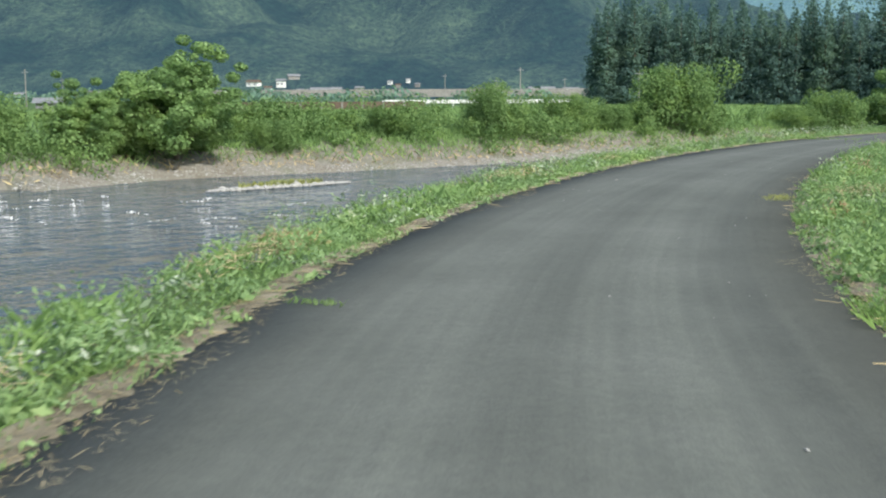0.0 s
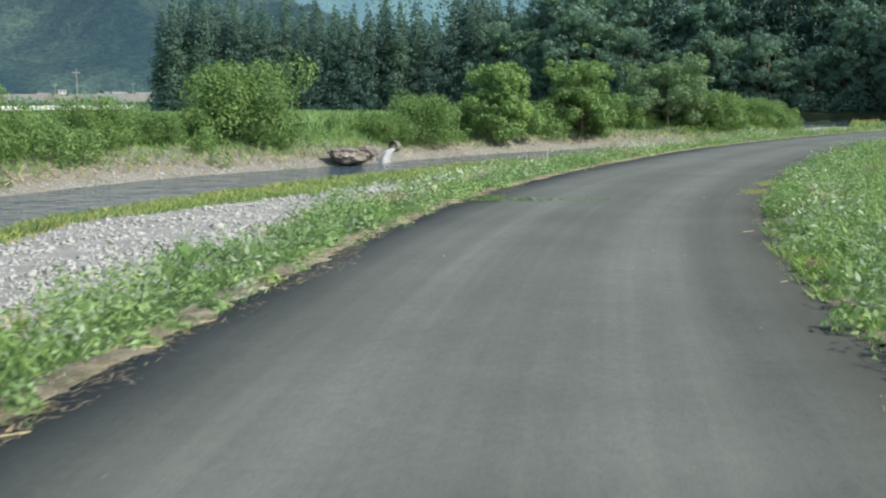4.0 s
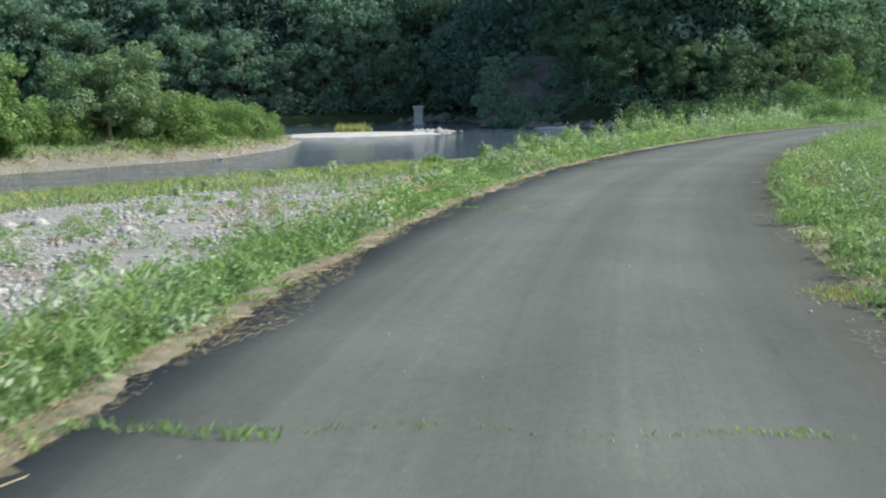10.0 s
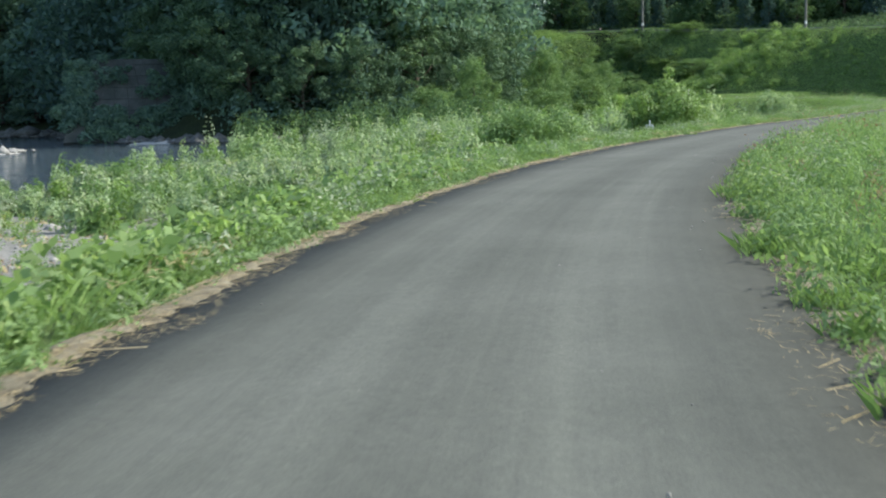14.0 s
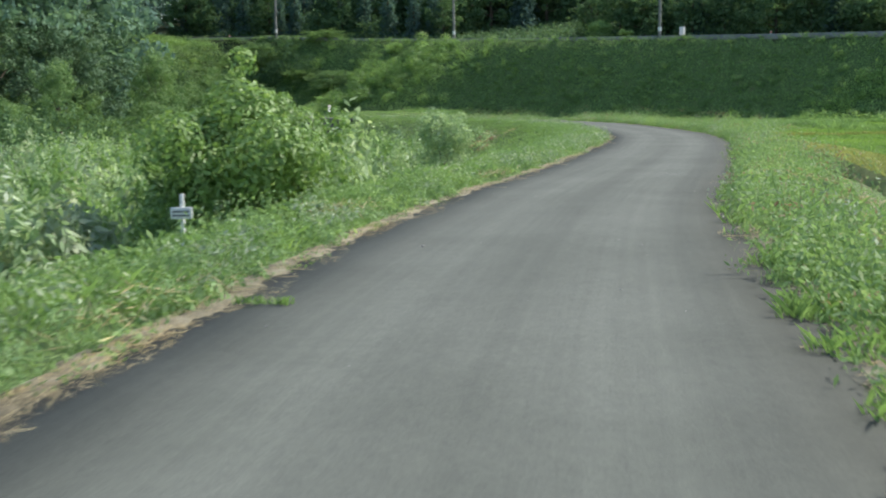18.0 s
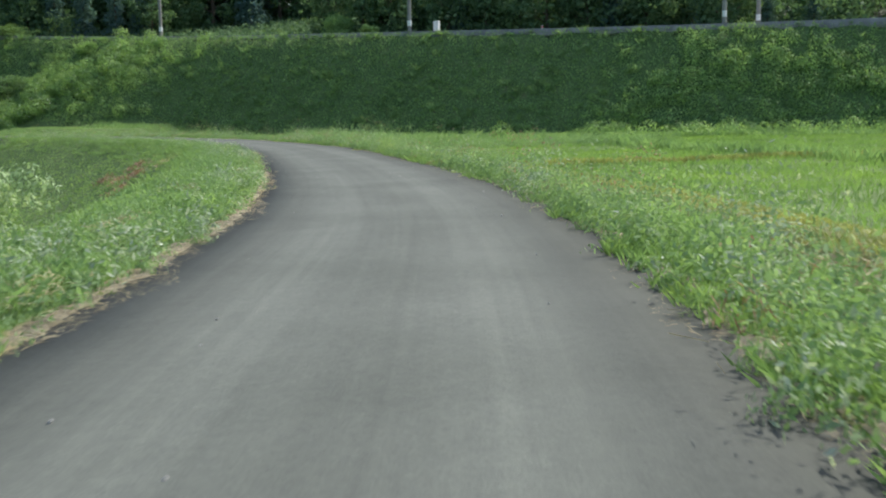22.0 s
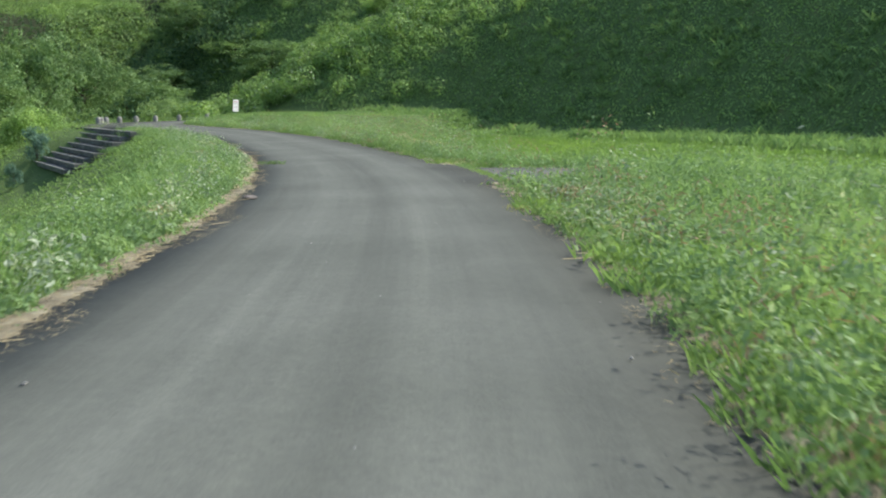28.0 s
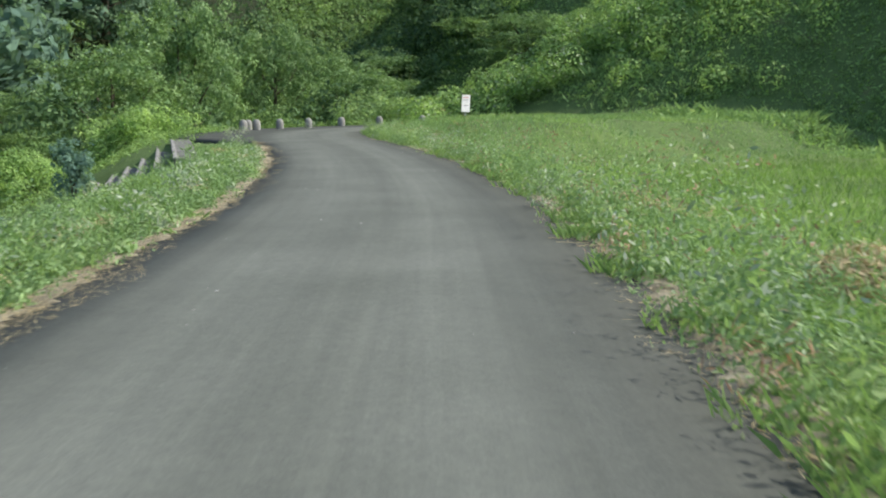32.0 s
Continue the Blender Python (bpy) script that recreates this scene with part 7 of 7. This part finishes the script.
patches = []
for s0 in np.arange(112, 187, 3.1):
    patches.append(straw_patch(s0 + rng.uniform(-1, 1), -rng.uniform(2.3, 3.9), rng.uniform(0.3, 0.8), rng.uniform(0.1, 0.25), 200, 0.2))
for s0 in np.arange(4, 232, 6.3):
    patches.append(straw_patch(s0 + rng.uniform(-2, 2), rng.uniform(2.2, 3.2), rng.uniform(0.3, 0.8), rng.uniform(0.08, 0.2), 130, 0.14))
stuff("withered_patches", patches, M_STRAW, "withered brown patches among the verge weeds", "straw")

x, y = road_point(188.0, 1.62)
clod = blob("earth_clod", (0.19, 0.08, 0.022), M_ROCK, "dark clod of earth on the road's edge", "clod", 5, 0.5, 2)
clod.matrix_basis = pose(float(x), float(y), ROAD_Z + 0.03, 0, 0, 30)


def field_stake():
    root = empty("field_stake", 140.0, 43.6, at_ground(140.0, 43.6), "thin white stake standing in the paddy", "stake")
    put("rod", mesh_of("rod", *tube([(0, 0, -0.3), (0, 0, 0.6), (0.02, 0, 1.2)], [0.03, 0.028, 0.025], 8)), M_WHITE, root, flat=False)
    bm = bmesh.new()
    bmesh.ops.create_cone(bm, cap_ends=True, segments=8, radius1=0.036, radius2=0.036, depth=0.1, matrix=pose(0.02, 0, 1.15))
    part("cap", bm, M_RED, root, "red cap")


field_stake()


def dead_stump():
    put("dead_stump", mesh_of("dead_stump", *joined(tube([(56.9, 77.6, -3.3), (56.95, 77.6, -2.6), (57.1, 77.7, -2.1)], [0.12, 0.09, 0.03], 7), tube([(56.93, 77.6, -2.7), (56.7, 77.5, -2.35)], [0.05, 0.02], 6))), M_BARK, None, "dark dead stump on the gravel bar", "stump", flat=False)


dead_stump()


# ---------- town and hills beyond ----------
def house(x, y, z, w, dpt, h, turn, wall, roof, label):
    root = empty("house", x, y, z, label, "house", "town across the plain", turn)
    bm = bmesh.new()
    box_mesh(bm, (w, dpt, h), pose(0, 0, h / 2))
    part("wall", bm, wall, root)
    bm = bmesh.new()
    o = 0.7
    pts = [(-w / 2 - o, -dpt / 2 - o, h), (w / 2 + o, -dpt / 2 - o, h), (w / 2 + o, dpt / 2 + o, h), (-w / 2 - o, dpt / 2 + o, h), (-w / 2 - o, 0, h + dpt * 0.32), (w / 2 + o, 0, h + dpt * 0.32)]
    v = [bm.verts.new(q) for q in pts]
    for q in ((0, 1, 5, 4), (2, 3, 4, 5), (0, 4, 3), (1, 2, 5), (3, 2, 1, 0)):
        bm.faces.new([v[i] for i in q])
    part("roof", bm, roof, root)
    for k in range(max(2, int(w / 3.5))):
        bm = bmesh.new()
        box_mesh(bm, (1.6, 0.12, 1.3), pose(-w / 2 + (k + 0.5) * w / max(2, int(w / 3.5)), -dpt / 2 - 0.03, h * 0.55))
        part("window", bm, M_GREYPRINT, root, "dark window")


M_ROOF = surface("grey_roof", [(0.3, (0.16, 0.17, 0.18)), (0.7, (0.26, 0.27, 0.28))], 0.5, 4.0, 0.7, 0.3, 0.02)
M_BROWN = surface("brown_fence_paint", [(0.3, (0.11, 0.08, 0.06)), (0.7, (0.16, 0.115, 0.085))], 0.5, 4.0, 0.7, 0.3, 0.02)


def town():
    r = np.random.default_rng(3)

    def spot(px, far):
        a = (px - 784) / 2071
        return a * far, far

    for px, far, z, w, dpt, h, wall, roof, label in ((455, 900, 10, 15, 9, 5, M_WHITE, M_BROWN, "white house with a brown roof across the plain"), (503, 900, 9, 9, 8, 8, M_WHITE, M_ROOF, "white two-storey house across the plain"),
                                                     (525, 960, 16, 14, 9, 4, M_CONCRETE, M_ROOF, "grey house across the plain"), (572, 880, 3, 22, 10, 6, M_WHITE, M_ROOF, "long pale workshop across the plain"),
                                                     (694, 1384, 16, 8, 6, 6.5, M_WHITE, M_ROOF, "white house on the hill's foot"), (708, 1380, 12, 9, 6, 6.2, M_CONCRETE, M_BROWN, "brown-roofed house on the hill's foot"), (726, 1384, 18, 7, 6, 6.5, M_WHITE, M_ROOF, "pale house on the hill's foot"), (742, 1380, 13, 8, 6, 6, M_CONCRETE, M_ROOF, "grey house on the hill's foot"), (600, 1000, 6, 12, 8, 4, M_WHITE, M_ROOF, "white house below the hill"), (640, 1040, 7, 10, 8, 4, M_CONCRETE, M_ROOF, "grey house below the hill"), (480, 950, 7, 8, 6, 4, M_WHITE, M_BROWN, "small white house below the hill"), (880, 1150, 9, 10, 8, 4, M_WHITE, M_ROOF, "white house by the valley road"), (850, 1120, 6, 14, 8, 4, M_CONCRETE, M_ROOF, "grey house by the valley road"), 
                                                     (945, 1100, 5, 14, 9, 6, M_WHITE, M_ROOF, "white house at the valley's end"), (970, 1150, 6, 20, 9, 5, M_CONCRETE, M_ROOF, "grey house at the valley's end"), (1010, 1100, 4, 24, 10, 6, M_WHITE, M_ROOF, "long white building at the valley's end"),
                                                     (540, 870, 3, 12, 8, 5, M_CONCRETE, M_ROOF, "low grey house across the plain"), (45, 600, 1, 7, 5, 4, M_WHITE, M_ROOF, "white house beyond the meadow"), (95, 230, -1.2, 7, 5, 2.6, M_GREYPRINT, M_ROOF, "dark field shed beyond the meadow")):
        x, y = spot(px, far)
        house(x, y, z, w * 0.65, dpt * 0.65, h * 0.65, r.uniform(-25, 25), wall, roof, label)
    # the long white barrier of the highway, in panels
    root = empty("highway_barrier", 0, 0, 0, "long white concrete barrier of a raised highway", "barrier")
    for k in range(46):
        bm = bmesh.new()
        box_mesh(bm, (11.9, 0.5, 4.2), pose(-190 + k * 12.0, 640 + 0.12 * (k - 20) ** 2 * 0.3, 3.6, 0, 0, 0))
        part("panel", bm, M_CONCRETE, root)
    root = empty("farm_fence", 0, 0, 0, "low brown fence across the meadow", "fence")
    for k in range(10):
        bm = bmesh.new()
        box_mesh(bm, (3.0, 0.2, 1.1), pose(-32 + k * 3.1, 176 + 0.1 * k, 0.1))
        part("board", bm, M_BROWN, root)
        bm = bmesh.new()
        box_mesh(bm, (0.25, 0.25, 2.0), pose(-33.5 + k * 3.1, 175.8 + 0.1 * k, -0.4))
        part("post", bm, M_CONCRETE, root, "pale post")
    root = empty("white_guardrail", 0, 0, 0, "white guard rail along a farm road", "guardrail")
    for k in range(8):
        bm = bmesh.new()
        box_mesh(bm, (5.1, 0.2, 0.8), pose(-10 + k * 5.2, 262, 0.3))
        part("rail", bm, M_WHITE, root)
        bm = bmesh.new()
        box_mesh(bm, (0.2, 0.2, 2.0), pose(-13 + k * 5.2, 262.2, -0.4))
        part("post", bm, M_WHITE, root)
    for px, far, h in ((922, 330, 11), (55, 330, 11), (790, 420, 11), (1000, 520, 11), (1130, 285, 9), (880, 480, 10), (120, 420, 10)):
        x, y = spot(px, far)
        root = empty("power_pole", x, y, -1.5, "slim grey power pole on the plain", "pole", "poles on the plain")
        put("shaft", mesh_of("shaft", *tube([(0, 0, 0), (0, 0, h * 0.5), (0, 0, h)], [0.17, 0.15, 0.12], 8)), M_CONCRETE, root, flat=False)
        bm = bmesh.new()
        box_mesh(bm, (1.8, 0.12, 0.12), pose(0, 0, h - 0.8))
        part("crossarm", bm, M_STEEL, root, "steel crossarm")
    # hedges and tree clumps on the plain
    lobes = []
    for k in range(300):
        x, y = r.uniform(-330, 420), r.uniform(420, 1000)
        w = r.uniform(2, 7)
        lobes.append((x, y, -1 + w * 0.4, w * 1.6, w, w * 0.7))
    p, n = lobes_cloud(lobes, 26000, 0.5)
    stuff("plain_trees", [leaves(p, n, 1.0, 0.6, 0.8)], M_DARKLEAF, "scattered trees and hedges on the far plain", "trees")


town()


def backdrop_material(name, low, high, haze_glow):
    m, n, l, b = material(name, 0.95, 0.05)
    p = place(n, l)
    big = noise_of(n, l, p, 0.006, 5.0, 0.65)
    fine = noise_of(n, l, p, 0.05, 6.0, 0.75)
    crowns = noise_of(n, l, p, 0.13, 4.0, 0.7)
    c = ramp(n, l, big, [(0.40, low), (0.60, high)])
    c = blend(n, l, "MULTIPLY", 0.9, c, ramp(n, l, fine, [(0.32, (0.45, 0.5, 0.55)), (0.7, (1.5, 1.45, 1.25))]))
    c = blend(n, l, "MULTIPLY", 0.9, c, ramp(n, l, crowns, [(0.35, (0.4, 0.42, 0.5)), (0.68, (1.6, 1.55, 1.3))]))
    l.new(c, b.inputs["Base Color"])
    # distance haze put in as a faint bluish emission; the slopes are no lamp
    b.inputs["Emission Color"].default_value = (*haze_glow, 1)
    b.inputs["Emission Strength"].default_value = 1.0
    bump(n, l, b, crowns, 1.0, 10.0)
    return m


def hills():
    for name, far, deep, tall, seed, low, high, haze_glow, label in (
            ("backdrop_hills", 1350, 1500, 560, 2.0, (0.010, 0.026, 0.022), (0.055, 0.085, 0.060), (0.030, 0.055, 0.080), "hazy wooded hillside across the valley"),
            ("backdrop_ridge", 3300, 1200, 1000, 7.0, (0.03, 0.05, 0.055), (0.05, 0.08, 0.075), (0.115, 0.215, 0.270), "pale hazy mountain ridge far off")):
        cols, rows = 260, 90
        xs, ys = np.linspace(-2600, 3400, cols), np.linspace(0, 1, rows)
        x, v = np.meshgrid(xs, ys)
        y = far + deep * v + 0.05 * np.abs(x)
        ridge = 0.5 + 0.25 * wave(x, 0 * x, 420, seed) + 0.12 * wave(x, y, 160, seed + 1) + 0.05 * wave(x, y, 60, seed)
        fall = 1 - 0.72 * smooth(150, 620, x) if "hills" in name else 1.0
        z = -3 + tall * (v ** 0.85) * (0.75 + 0.5 * ridge) * fall
        spur = 1 - 2 * np.abs(np.sin((x + 0.55 * y + 60 * wave(x, y, 210, seed)) / 165))
        gully = 1 - 2 * np.abs(np.sin((x - 0.35 * y + 40 * wave(x, y, 130, seed + 4)) / 61))
        z = z + smooth(0, 0.25, v) * (52 * spur + 15 * gully + 12 * wave(x, y, 30, seed + 3))
        i = (np.arange(rows - 1)[:, None] * cols + np.arange(cols - 1)[None]).ravel()
        f = np.stack([i, i + 1, i + cols + 1, i + cols], 1)
        me = mesh_of(name, np.stack([x, y, z], -1).reshape(-1, 3), f)
        put(name, me, backdrop_material(name, low, high, haze_glow), None, label, "hills", "", "structure", flat=False)


hills()
